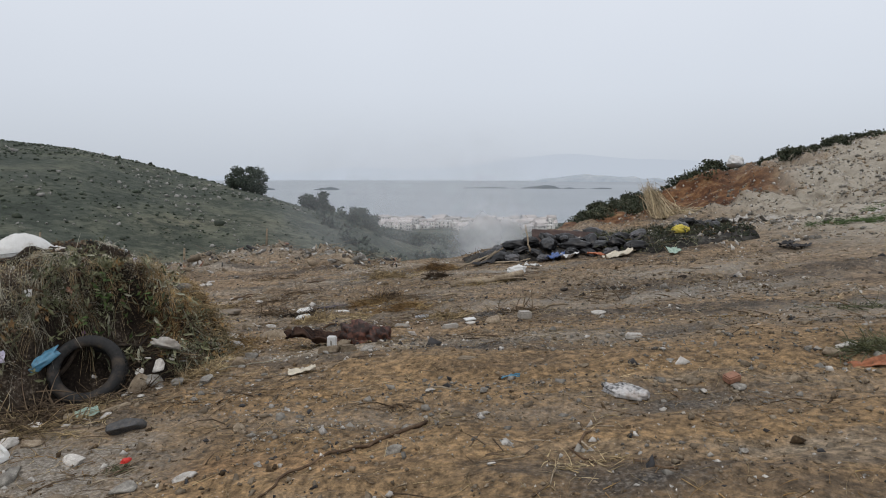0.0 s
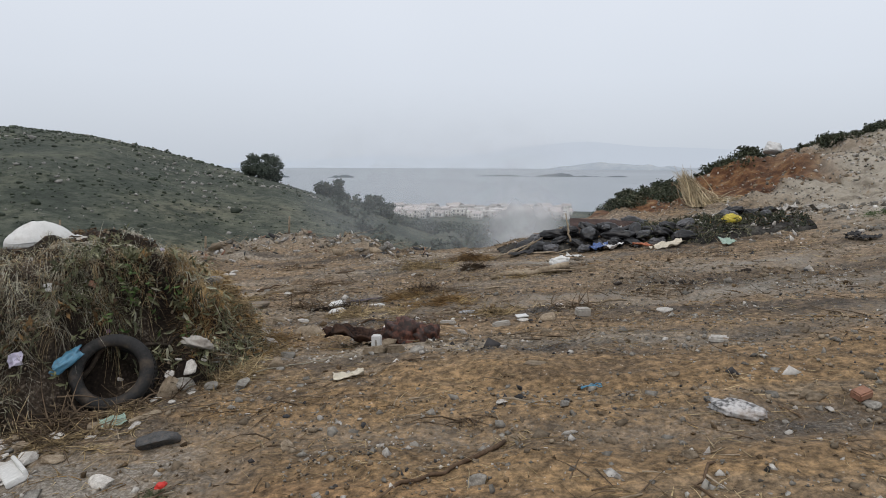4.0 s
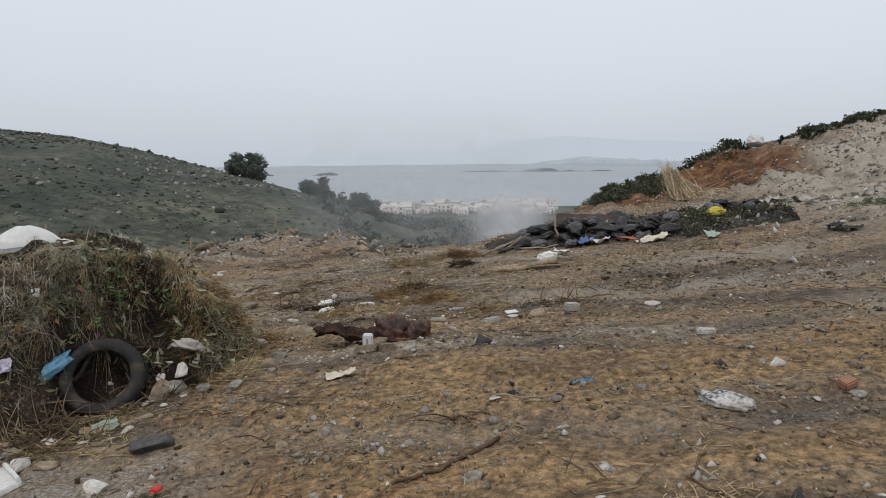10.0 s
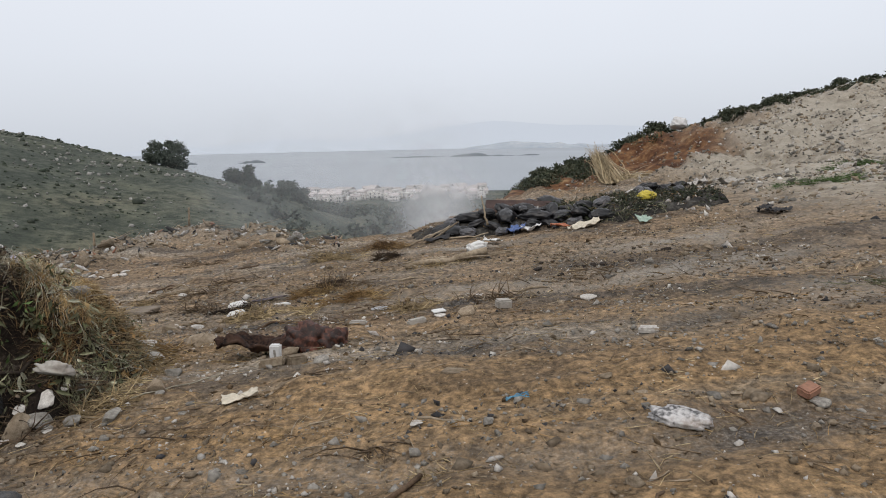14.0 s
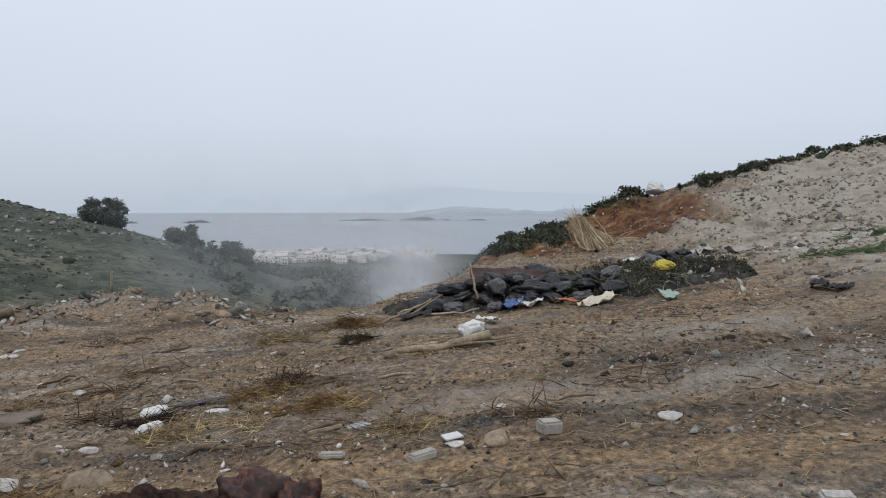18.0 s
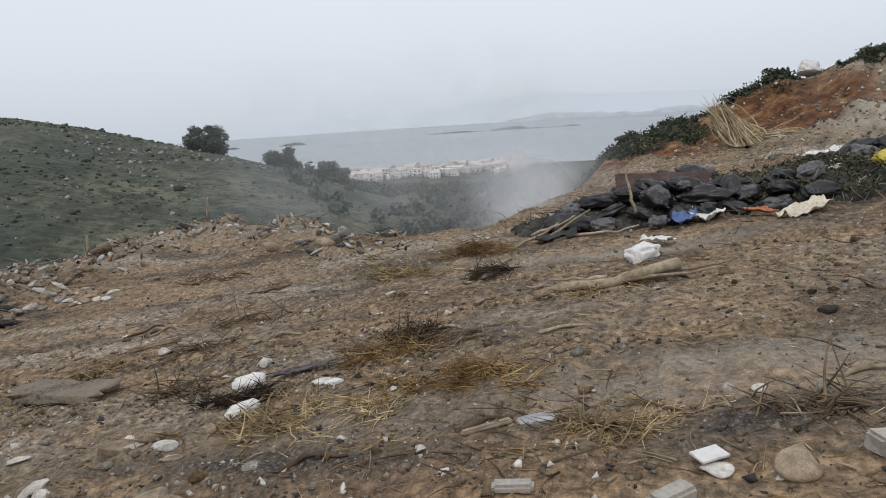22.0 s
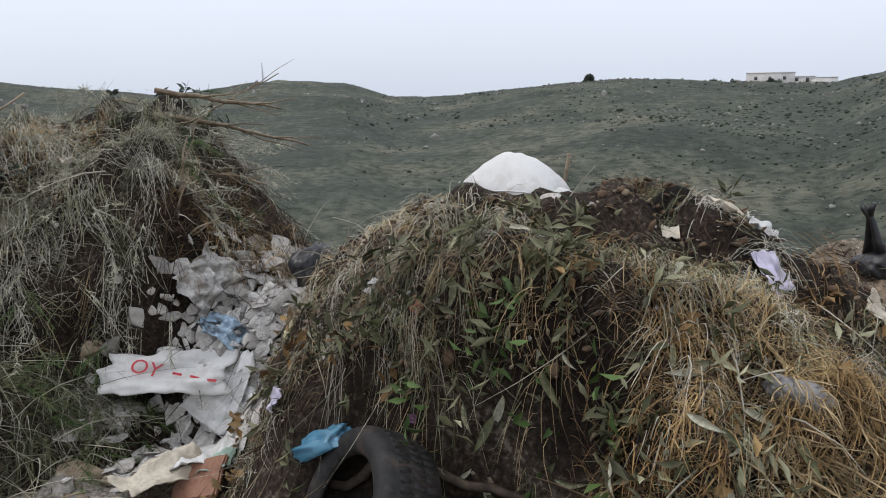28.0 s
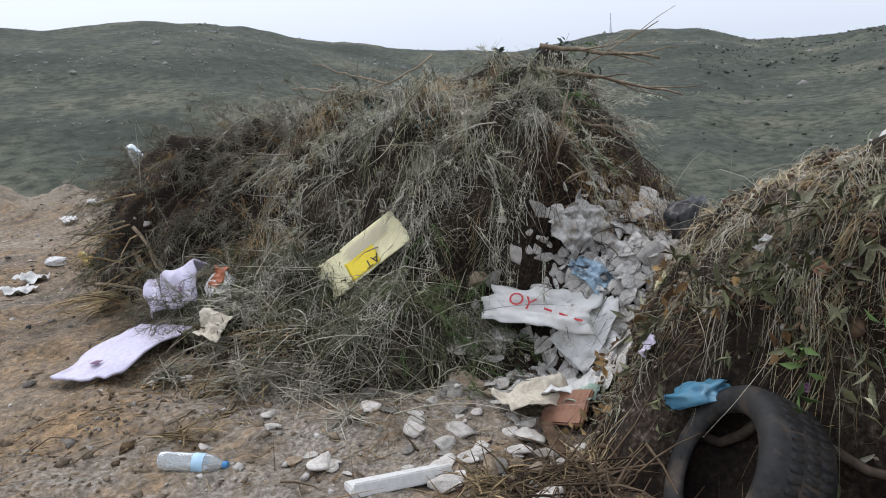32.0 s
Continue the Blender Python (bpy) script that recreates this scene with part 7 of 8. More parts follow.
for x, y, w, d, m, text, seed, dz in ((-3.05, 2.92, 0.24, 0.18, M_card, "piece of stained white card on the weeds", 981, 0.12), (-3.23, 4.97, 0.44, 0.26, M_card, "rust-stained white plastic sheet on rubble", 982, 0.04), (-3.38, 5.1, 0.34, 0.3, M_sackw, "crumpled white plastic film on rubble", 983, 0.04),
                                      (-3.30, 5.2, 0.22, 0.2, M_greenp, "pale green film under rubble", 984, 0.05), (-3.78, 5.12, 0.30, 0.42, M_sackw, "white plastic film hanging from the heap", 985, 0.05), 
                                      (-3.01, 5.59, 0.10, 0.10, M_lilac, "pale lilac film scrap", 989, 0.02), (-3.45, 5.55, 0.09, 0.07, M_cream, "torn yellow scrap on the heap", 990, 0.02),
                                      (-4.37, 4.15, 0.2, 0.14, M_card, "pale torn paper on the brush", 991, 0.06), (-3.05, 6.0, 0.06, 0.07, M_white, "white plastic scrap on the heap", 992, 0.03), (-4.62, 3.3, 0.16, 0.2, M_white, "white film caught on the brush", 993, 0.06)):
    solo("scrap", sheet_mesh("scrap", w, d, seed, 0.045, 0.004), m, text, "scrap", m=rest(x, y, seed * 61, dz))
solo("dusty_sack", sheet_mesh("dusty_sack", 0.30, 0.32, 987, 0.05, 0.01, 30, 5.0, 0.12, tent=0.07), M_plaster, "dusty grey-white sack slumped in the side of the heap", "sack", m=rest(-4.18, 4.88, 80, 0.0))
solo("printed_bag", sheet_mesh("printed_bag", 0.26, 0.15, 986, 0.05, 0.01, 30, 5.0, 0.12, tent=0.05), plain("blue_white_bag", (0.30, 0.42, 0.52), 0.5, 0.5, dirt=0.35, fine=10), "crumpled blue and white bag in the rubble", "bag", m=rest(-4.0, 5.03, 70, 0.01))
solo("clay_tile", block_mesh("clay_tile", 0.25, 0.19, 0.03, 995, 0.06), M_terra, "flat terracotta tile propped on rubble", "tile", m=rest(-3.20, 5.15, 75, 0.06, 38, -10))
solo("plank", block_mesh("plank", 0.34, 0.06, 0.02, 998, 0.05), M_darkwood, "short dark plank lying on rubble", "timber", m=rest(-2.93, 5.17, 35, 0.03, 0, 6))
solo("blue_bag", sack_mesh("blue_bag", 0.15, 0.12, 0.12, 999, 0.25), plain("slate_blue_bag", (0.07, 0.09, 0.14), 0.45, 0.3), "small slate-blue bag between the heaps", "bag", m=rest(-3.9, 5.75, 30, 0.02))
solo("black_bag", sack_mesh("black_bag", 0.24, 0.22, 0.22, 996, 0.25), M_black, "black plastic bag between the heaps", "bag", m=rest(-3.72, 5.66, 0, -0.05, flat=0.4))
solo("black_bag", sack_mesh("black_bag", 0.3, 0.22, 0.18, 997, 0.2), plain("grey_blue_bag", (0.06, 0.07, 0.09), 0.4, 0.3), "dark grey plastic bag behind the heaps", "bag", m=rest(-4.6, 5.85, 30, 0.0))
# plaster slabs spilling down the end of the heap
g_ = np.random.default_rng(91)
SHARDS = []
for k in range(8):
    v, f = stone_arrays(1, 1000 + k, 0.3)
    SHARDS.append(mesh_np("plaster_slab", v, f, False))
    SHARDS[-1].materials.append((M_plaster, M_pale)[k % 2])
for k in range(950):
    x, y = g_.uniform(-4.65, -3.3), g_.normal(5.18, 0.30)
    s = 0.035 + 0.10 * g_.uniform() ** 1.8
    if top_z(x, y)[0] > 0.48 + g_.normal(0, 0.10) or heap_one(np.array([x]), np.array([y]))[0] > 0.3:
        continue
    solo("plaster_slab", SHARDS[k % 8], None, "broken white plaster slab in the heap side", "rubble", "plaster slabs", m=rest(x, y, g_.uniform(0, 360), 0.015 + 0.03 * g_.uniform(), g_.uniform(-25, 25), g_.uniform(-25, 25)) @ Matrix.Diagonal((s * 1.7, s * 1.2, s * 0.55, 1)))
# bare branches reaching out of the heap
for k, (a, b, r) in enumerate((((-4.75, 4.5, 1.45), (-4.9, 5.25, 1.32), 0.018), ((-4.8, 4.45, 1.3), (-5.2, 5.35, 1.06), 0.016), ((-4.7, 4.6, 1.0), (-4.75, 5.15, 0.85), 0.012), ((-4.12, 4.72, 0.52), (-4.35, 4.82, 1.18), 0.012), ((-4.05, 4.3, 0.35), (-4.3, 4.95, 0.7), 0.014), ((-4.9, 3.2, 1.25), (-4.7, 2.6, 1.45), 0.010), ((-5.0, 2.9, 1.2), (-4.9, 2.2, 1.25), 0.012),
                               ((-4.75, 4.5, 1.2), (-5.1, 5.2, 1.55), 0.008), ((-3.85, 1.2, 0.25), (-3.75, 1.75, -0.25), 0.016), ((-3.95, 1.0, 0.15), (-3.7, 1.5, -0.3), 0.018), ((-3.7, 0.75, -0.25), (-3.72, 1.6, -0.3), 0.014), ((-4.0, 3.0, 0.3), (-3.7, 2.6, -0.1), 0.012), ((-4.9, 3.6, 1.45), (-4.6, 3.0, 1.15), 0.008))):
    br = thing("bare_branch", "bare grey branch sticking out of the brushwood heap", "branch", "branches in the heap", at=a)
    d = np.array(b) - np.array(a)
    part("limb", tube_mesh("limb", wander((0, 0, 0), d, 10, 0.012, 1100 + k), np.linspace(r, r * 0.4, 10), 6), M_wood, br)
    for j in range(3):
        q = d * (0.35 + 0.2 * j)
        part("twig", tube_mesh("twig", wander(q, q + d * 0.3 + np.array([0.05 * (-1) ** j, 0.08, 0.07 * (-1) ** j]), 6, 0.008, 1150 + k * 3 + j), np.linspace(r * 0.45, r * 0.15, 6), 5), M_wood, br)
g_ = np.random.default_rng(97)
n_ = 210
x_, y_ = g_.uniform(-3.75, -2.75, n_), g_.uniform(2.7, 4.5, n_)
a_ = g_.normal(0.5, 1.1, n_) * np.where(g_.uniform(0, 1, n_) < 0.5, 1, -1) + math.pi / 2
v, f = blades(np.stack([x_, y_, top_z(x_, y_) + g_.uniform(0.0, 0.12, n_)], -1), np.stack([np.cos(a_) * 0.6 + 0.25, np.sin(a_), g_.normal(0.18, 0.2, n_)], -1), g_.uniform(0.3, 0.85, n_), g_.uniform(0.0022, 0.0045, n_), 0.32, 98, 5)
v[:, 2] = np.maximum(v[:, 2], top_z(v[:, 0], v[:, 1]) + 0.004)
part("dry_stalk_mat", mesh_np("dry_stalk_mat", v, f), M_grey, heap_b, "long bare dry stalks spilling from the foot", "stuff")
# palm fronds, drum and scraps at the far end of the heap
g_ = np.random.default_rng(15)
pr = np.array([(-3.75, 1.05, 0.0)]) + g_.normal(0, 0.10, (46, 3)) * (1, 1.5, 0)
pr[:, 2] = top_z(pr[:, 0], pr[:, 1]) + 0.06
frond = thing("palm_frond", "dry cut palm frond splayed on the earth", "frond", at=(-3.75, 1.05, float(top_z(-3.75, 1.05)[0])))
way_ = np.stack([g_.uniform(0.1, 0.9, 46), g_.uniform(-1, 0.6, 46), g_.uniform(-0.1, 0.25, 46)], -1)
for k in range(46):
    v, f = blades(pr[k : k + 1] - np.array(frond.location), way_[k : k + 1], g_.uniform(0.35, 0.7, 1), 0.011, 0.25, 300 + k)
    part("leaflet", mesh_np("leaflet", v, f), M_straw, frond)
solo("grey_can", sack_mesh("grey_can", 0.34, 0.2, 0.2, 1201, 0.06, 0.7), plain("grey_blue_paint", (0.10, 0.11, 0.14), 0.5, 0.2), "dented dark grey container at the heap end", "container", m=rest(-5.0, 0.35, 40, 0.0))
ob = thing("clear_bottle", "large clear bottle with a red band in the brush", "bottle")
ob.matrix_world = rest(-4.46, 0.74, 70, -0.20, 0, -60)
part("body", lathe("body", [(0, 0), (0, 0.055), (0.05, 0.06), (0.25, 0.06), (0.33, 0.04), (0.36, 0.025), (0.36, 0)]), M_pet, ob)
part("band", lathe("band", [(0.02, 0.061), (0.03, 0.064), (0.1, 0.064), (0.11, 0.061)]), M_red, ob)
for k, (x, y, m, text) in enumerate(((-4.81, -1.08, M_yellow, "yellow plastic crate edge on the ground"), (-4.85, -1.15, M_yellow, "yellow plastic bar on the ground"))):
    solo("yellow_crate_bar", block_mesh("yellow_crate_bar", 0.5, 0.07, 0.08, 1210 + k, 0.06, 0.01), plain("dull_yellow", (0.38, 0.28, 0.06), 0.6), text, "crate", m=rest(x, y, 70, 0.0))
solo("blue_rag", sack_mesh("blue_rag", 0.22, 0.16, 0.14, 1215, 0.25), M_bluebright, "crumpled blue rag beside a yellow crate", "rag", m=rest(-4.9, -0.98, 0, 0))
solo("white_rag", sack_mesh("white_rag", 0.2, 0.16, 0.12, 1216, 0.25), M_white, "crumpled white rag on the ground", "rag", m=rest(-4.6, -1.35, 0, 0))
for k, (x, y) in enumerate(((-3.6, -0.3), (-6.6, -4.2), (-7.4, -4.6), (-3.9, -0.6))):
    solo("white_scrap", sheet_mesh("white_scrap", 0.3, 0.22, 1220 + k, 0.06, 0.004), M_sackw, "crumpled white sheet on the ground", "scrap", m=rest(x, y, k * 70, 0.02))

# ---- the smouldering heap and the bank behind ----
g_ = np.random.default_rng(33)
BAGS = [sack_mesh("black_bag", 0.54, 0.28, 0.22, 1300 + k, 0.24, 0.92, 0.4) for k in range(5)]
for m_ in BAGS:
    m_.materials.append(M_black)
spots = [(0.45, 13.95), (0.75, 13.75), (1.05, 13.9), (1.35, 13.7), (1.6, 13.95), (1.75, 13.6), (2.1, 13.8), (2.05, 13.45), (2.35, 13.6), (2.6, 13.85), (2.9, 13.6), (3.2, 13.4), (0.6, 14.2), (0.95, 14.2), (1.3, 14.15), (1.65, 14.3), (2.0, 14.2), (2.4, 14.25),
         (0.8, 14.45), (1.2, 14.5), (1.9, 14.55), (2.7, 14.3), (3.05, 14.0), (1.25, 14.05), (1.9, 13.95), (2.45, 13.95), (1.5, 16.4), (1.9, 16.6), (2.35, 16.8), (2.15, 16.3), (2.7, 16.5), (4.3, 15.0), (4.7, 15.1), (4.9, 14.8)]
for k, (x, y) in enumerate(spots):
    s = g_.uniform(0.55, 1.15)
    ob = solo("black_bag", BAGS[k % 5], None, "knotted black rubbish bag on the burnt heap", "rubbish bag", "black rubbish bags")
    ob.matrix_world = rest(x, y, g_.uniform(-90, 90), 0.02 + (0.13 if 22 < k < 26 else 0.0), g_.uniform(-28, 28), g_.uniform(-28, 28), flat=0.6) @ Matrix.Diagonal((s, s, s, 1))
for k, (x, y, s) in enumerate(((0.9, 13.62, 0.24), (1.5, 13.5, 0.2), (0.62, 14.05, 0.26), (2.75, 13.4, 0.22), (3.3, 13.9, 0.26), (4.2, 14.6, 0.3))):
    solo("grey_bag", sack_mesh("grey_bag", s * 1.1, s * 0.8, s * 0.6, 1360 + k, 0.4), plain("ash_grey_bag", (0.075, 0.075, 0.08), 0.5, 0.4, dirt=0.3) if k == 0 else bpy.data.materials["ash_grey_bag"], "ash-grey crumpled bag on the burnt heap", "rubbish bag", "grey bags on the burnt heap", m=rest(x, y, k * 55, 0.04))
solo("rusty_panel", sheet_mesh("rusty_panel", 1.3, 0.36, 1310, 0.02, 0.012, ragged=0.02), M_rust, "sheet of rusty metal standing across the burnt heap", "metal sheet", m=rest(1.9, 14.95, 4, 0.03, 60))
solo("yellow_bag", sack_mesh("yellow_bag", 0.27, 0.2, 0.17, 1311, 0.3), plain("dull_yellow_plastic", (0.50, 0.40, 0.04), 0.5, 0.15), "bright yellow plastic bag on dark brush", "bag", m=rest(4.05, 13.75, 20, 0.06))
for k, (x, y, w, d, m, text) in enumerate(((2.45, 13.1, 0.32, 0.18, M_orange, "torn orange plastic sheet before the burnt heap"), (2.85, 12.95, 0.6, 0.26, M_card, "crumpled white plastic sheet before the burnt heap"), (1.75, 13.35, 0.4, 0.26, M_bluebright, "blue and white printed bag on the burnt heap"), (3.75, 12.75, 0.28, 0.2, M_greenp, "pale plastic film before the burnt heap"), (1.3, 12.6, 0.32, 0.2, M_sackw, "white plastic sheet before the burnt heap"),
                                           (0.4, 13.6, 0.5, 0.3, M_charcoal, "charred plastic at the heap end"), (2.0, 13.3, 0.3, 0.25, M_white, "white scrap on the burnt heap"))):
    solo("plastic_sheet", sheet_mesh("plastic_sheet", w, d, 1320 + k, 0.06, 0.005), m, text, "plastic sheet", m=rest(x, y, k * 33, 0.03))
for k, (a, b) in enumerate((((0.3, 13.6, 0.05), (0.75, 13.45, 0.3)), ((0.35, 13.5, 0.0), (1.25, 13.3, 0.08)), ((1.25, 13.45, 0.2), (1.15, 13.6, 0.75)), ((0.1, 13.9, 0.02), (0.6, 13.6, 0.25)), ((-0.2, 13.4, 0), (0.5, 13.9, 0.15)))):
    stick("burnt_branch", [a, b], 0.022, 0.010, M_wood, "pale bare branch sticking from the burnt heap", "branch", "branches on the burnt heap", seed=40 + k)
# dry reed bundle leaning on the cut bank
reeds = thing("reed_bundle", "tall bundle of dry straw-coloured reeds on the bank", "reeds", at=(5.1, 22.6, gz(5.1, 22.6)))
M_reed = surface("dry_reed", [(0.1, (0.26, 0.20, 0.12)), (0.5, (0.40, 0.32, 0.20)), (0.9, (0.52, 0.44, 0.31))], 1.3, 9, 0.85, 0, island=0.3, gloss=0.3)
pr = np.stack([-0.30 + np.abs(g_.normal(0, 0.42, 300)), -0.9 + g_.normal(0, 0.22, 300), np.full(300, -0.05)], -1)
tip = np.stack([-0.32 + g_.normal(0, 0.13, 300), 0.1 + g_.normal(0, 0.1, 300), 0.85 + g_.normal(0, 0.17, 300)], -1)
v, f = blades(pr, tip - pr, np.linalg.norm(tip - pr, axis=1) * g_.uniform(0.8, 1.1, 300), g_.uniform(0.012, 0.024, 300), 0.06, 8)
part("reed_sheaf", mesh_np("reed_sheaf", v, f), M_reed, reeds, kind="stuff")
pr = g_.normal(0, 0.3, (120, 3)) * (1.4, 0.8, 0.1) + (0.6, -0.6, 0.1)
v, f = blades(pr, np.stack([g_.normal(0.7, 0.3, 120), g_.uniform(-0.7, 0.0, 120), g_.uniform(-0.1, 0.25, 120)], -1), g_.uniform(0.6, 1.2, 120), 0.016, 0.2, 9)
part("loose_reed_litter", mesh_np("loose_reed_litter", v, f), M_reed, reeds, kind="stuff")
stick("stake", [(5.0, 25.6, 0.0), (4.98, 25.6, 0.5)], 0.04, 0.03, M_darkwood, "thin dark stake on the lip of the bank", "stake", n=4, sway=0.002)
solo("white_bag", sack_mesh("white_bag", 0.5, 0.4, 0.5, 1340, 0.3), M_white, "white plastic bag caught on the bank top", "bag", m=rest(8.3, 26.0, 0, 0.25))
for k, (x, y) in enumerate(((9.6, 17.0), (10.4, 16.6), (11.2, 17.2), (10.0, 16.2), (11.8, 16.4), (12.6, 17.0), (9.0, 16.6), (10.8, 17.6), (12.1, 17.7), (13.2, 16.8), (5.4, 16.6), (6.0, 16.9), (6.5, 16.5), (4.7, 16.8), (5.44, 11.76), (5.3, 11.95))):
    c_ = (M_conc, M_sackw, M_steel, M_blue, M_black, M_pale)[k % 6]
    c_ = M_charcoal if k > 13 else c_
    solo("rubbish_bag", sheet_mesh("rubbish_bag", 0.3 if k > 13 else 0.5, 0.2 if k > 13 else 0.36, 1350 + k, 0.09, 0.01, 22, 3.5, 0.15), c_, "crumpled rubbish bag on the rubble slope", "rubbish bag", "bags on the rubble slope", m=rest(x, y, k * 40, 0.02))
for k, (x, y, h) in enumerate(((-6.5, 19.2, 0.5), (-8.2, 17.6, 0.45), (-4.9, 18.9, 0.4))):
    stick("stake", [(x, y, 0), (x + 0.03, y, h)], 0.035, 0.025, M_wood, "short pale stake on the rim of the tip", "stake", n=3, sway=0.002)

# ---- brush clumps and dry grass on the floor ----
M_brush = surface("brown_brush", [(0.1, (0.06, 0.042, 0.028)), (0.5, (0.11, 0.078, 0.05)), (0.9, (0.19, 0.14, 0.09))], 1.3, 9, 0.9, 0, island=0.4, gloss=0.2)


def tuft(x, y, w, d, h, n, seed, material, name, label, flat=0.5, length=(0.15, 0.5), width=(0.0025, 0.005)):
    length = (0.04, 0.13) if w < 0.45 else (0.06, 0.26)
    width = (0.003, 0.0065)
    if material is M_brush:
        n, width, length = n // 4, (0.004, 0.010), (0.08, 0.38)
    g = np.random.default_rng(seed)
    nc = 5 + int(14 * w)
    cx, cy, cs = g.normal(0, 0.42, nc), g.normal(0, 0.42, nc), g.lognormal(-2.2, 0.5, nc)
    which = g.choice(nc, n, p=cs / cs.sum())
    a, r = g.uniform(0, 2 * np.pi, n), np.abs(g.normal(0, 0.6, n))
    px = x + w / 2 * cx[which] + cs[which] * (0.4 + w * 0.5) * r * np.cos(a)
    py = y + d / 2 * cy[which] + cs[which] * (0.4 + d * 0.5) * r * np.sin(a)
    pz = top_z(px, py) + h * cs[which] * 5 * np.maximum(1 - r**2, 0) * g.uniform(0, 1, n)
    v, f = blades(np.stack([px, py, pz], -1), np.stack([g.normal(0, 1, n), g.normal(0, 0.8, n), g.normal(0.12, flat * 0.5, n)], -1), g.uniform(*length, n), g.uniform(*width, n), 0.15, seed)
    lowest = top_z(v[:, 0], v[:, 1]) + 0.002
    v[:, 2] = np.maximum(v[:, 2], lowest)
    return solo(name, mesh_np(name, v, f), material, label, "brush", kind="stuff")


for k, (x, y, w, d, h, n, m, text) in enumerate(((-1.3, 12.8, 1.2, 0.7, 0.20, 700, M_straw, "low clump of dry brush on the earth"), (-0.55, 13.5, 1.1, 0.6, 0.16, 520, M_gold, "low clump of rusty brush on the earth"), (-0.85, 10.55, 1.0, 0.5, 0.08, 520, M_brush, "clump of dark rotting weeds"), (-0.95, 10.4, 0.9, 0.5, 0.05, 380, M_gold, "rusty grass matted on earth"),
                                                 (-1.55, 9.55, 1.3, 0.5, 0.05, 620, M_straw, "yellow grass matted on earth"), (-0.5, 9.75, 1.3, 0.5, 0.05, 520, M_gold, "straw matted on earth"), (0.25, 8.85, 0.9, 0.4, 0.04, 330, M_straw, "straw matted on earth"), (-2.6, 10.2, 0.8, 0.3, 0.05, 330, M_brush, "dark rotting weeds on earth"),
                                                 (-2.9, 11.05, 0.8, 0.3, 0.05, 280, M_brush, "dark rotting weeds on earth"), (-2.7, 11.9, 1.0, 0.4, 0.06, 280, M_brush, "twigs scattered on earth"), (0.45, 5.35, 0.16, 0.12, 0.01, 60, M_brush, "small dark tuft of roots"), (0.72, 5.02, 0.25, 0.12, 0.01, 60, M_straw, "tuft of dry roots"), (0.62, 11.3, 1.5, 0.5, 0.04, 330, M_straw, "straw round a fallen branch"),
                                                 (-2.1, 7.55, 1.0, 1.1, 0.06, 900, M_straw, "dry straw spilling from the heap"), (-2.5, 8.2, 1.3, 0.8, 0.08, 900, M_gold, "golden straw spilling from the heap"), (-2.0, 6.6, 0.7, 0.8, 0.05, 420, M_brush, "rotting stems at the heap foot"), (-2.2, 5.9, 0.6, 0.7, 0.04, 330, M_brush, "rotting stems round the tyre"), (-2.5, 5.35, 0.9, 0.6, 0.05, 900, M_brush, "rotting stems before the tyre"), (-2.3, 5.35, 0.9, 0.7, 0.03, 420, M_straw, "dry straw before the tyre"), (-1.75, 6.5, 0.5, 1.0, 0.04, 500, M_straw, "dry straw at the heap foot"), (-3.0, 3.4, 0.9, 1.8, 0.18, 1300, M_grey, "pale twigs spilling from the brushwood heap"),
                                                 (-2.9, 3.2, 1.1, 1.6, 0.05, 520, M_straw, "dry grass before the brushwood heap"), (-3.75, 10.9, 0.6, 0.3, 0.05, 200, M_straw, "dry grass beside a slab"), (2.3, 9.5, 1.4, 0.4, 0.02, 260, M_brush, "charred scraps on earth"), (-0.38, 12.19, 0.5, 0.3, 0.06, 420, M_dark, "soot-black clump of burnt weeds"), (-0.88, 10.68, 0.55, 0.3, 0.07, 700, M_dark, "blackened clump of weeds"), (-1.05, 10.55, 0.8, 0.3, 0.03, 500, M_gold, "rusty chaff on earth"), (1.2, 8.8, 0.9, 0.3, 0.01, 420, M_brush, "dark rotted weeds on earth"), (-2.0, 9.9, 0.5, 0.25, 0.05, 300, M_dark, "dark rotted weeds beside foam"), (3.8, 5.9, 0.6, 0.3, 0.04, 260, M_green, "low green moss and weeds"), (4.7, 7.6, 1.6, 0.25, 0.02, 260, M_green, "low green weeds on packed earth"), (1.75, 4.2, 0.4, 0.3, 0.01, 60, M_straw, "dry grass on packed earth"), (-6.5, 10.15, 1.3, 0.6, 0.15, 600, M_brush, "dark brush round dumped bags"), (-5.9, 9.7, 1.2, 0.6, 0.12, 500, M_gold, "rusty straw on the rim"), (-5.2, 9.35, 1.2, 0.6, 0.10, 500, M_straw, "dry straw on the rim"), (-6.3, 11.3, 1.0, 0.5, 0.10, 400, M_brush, "dark twigs on the rim"), (-4.4, 14.6, 1.2, 0.5, 0.08, 300, M_brush, "twigs on the rim"), (7.6, 14.6, 2.2, 0.7, 0.10, 700, M_fresh, "fresh green weeds on the rubble slope"), (9.4, 16.6, 2.6, 0.6, 0.14, 700, M_fresh, "fresh green weeds below dumped bags"))):
    tuft(x, y, w, d, h, n, 1500 + k, m, "brush_tuft", text)

# ---- flecks of plaster, paper and bark caught in the heaps and along the rim ----
def flecks(parent, fn, box, n, seed, material, size, label, test=None):
    p, nor, down, g = on_heap(fn, box, n, seed, test)
    s = g.lognormal(math.log(size), 0.5, len(p))
    v, f = many([stone_arrays(0, 1900 + j, 0.35) for j in range(4)], p + nor * 0.012, s, seed, 0.6)
    part("fleck_scatter", mesh_np("fleck_scatter", v, f, False), material, parent, label, "stuff")


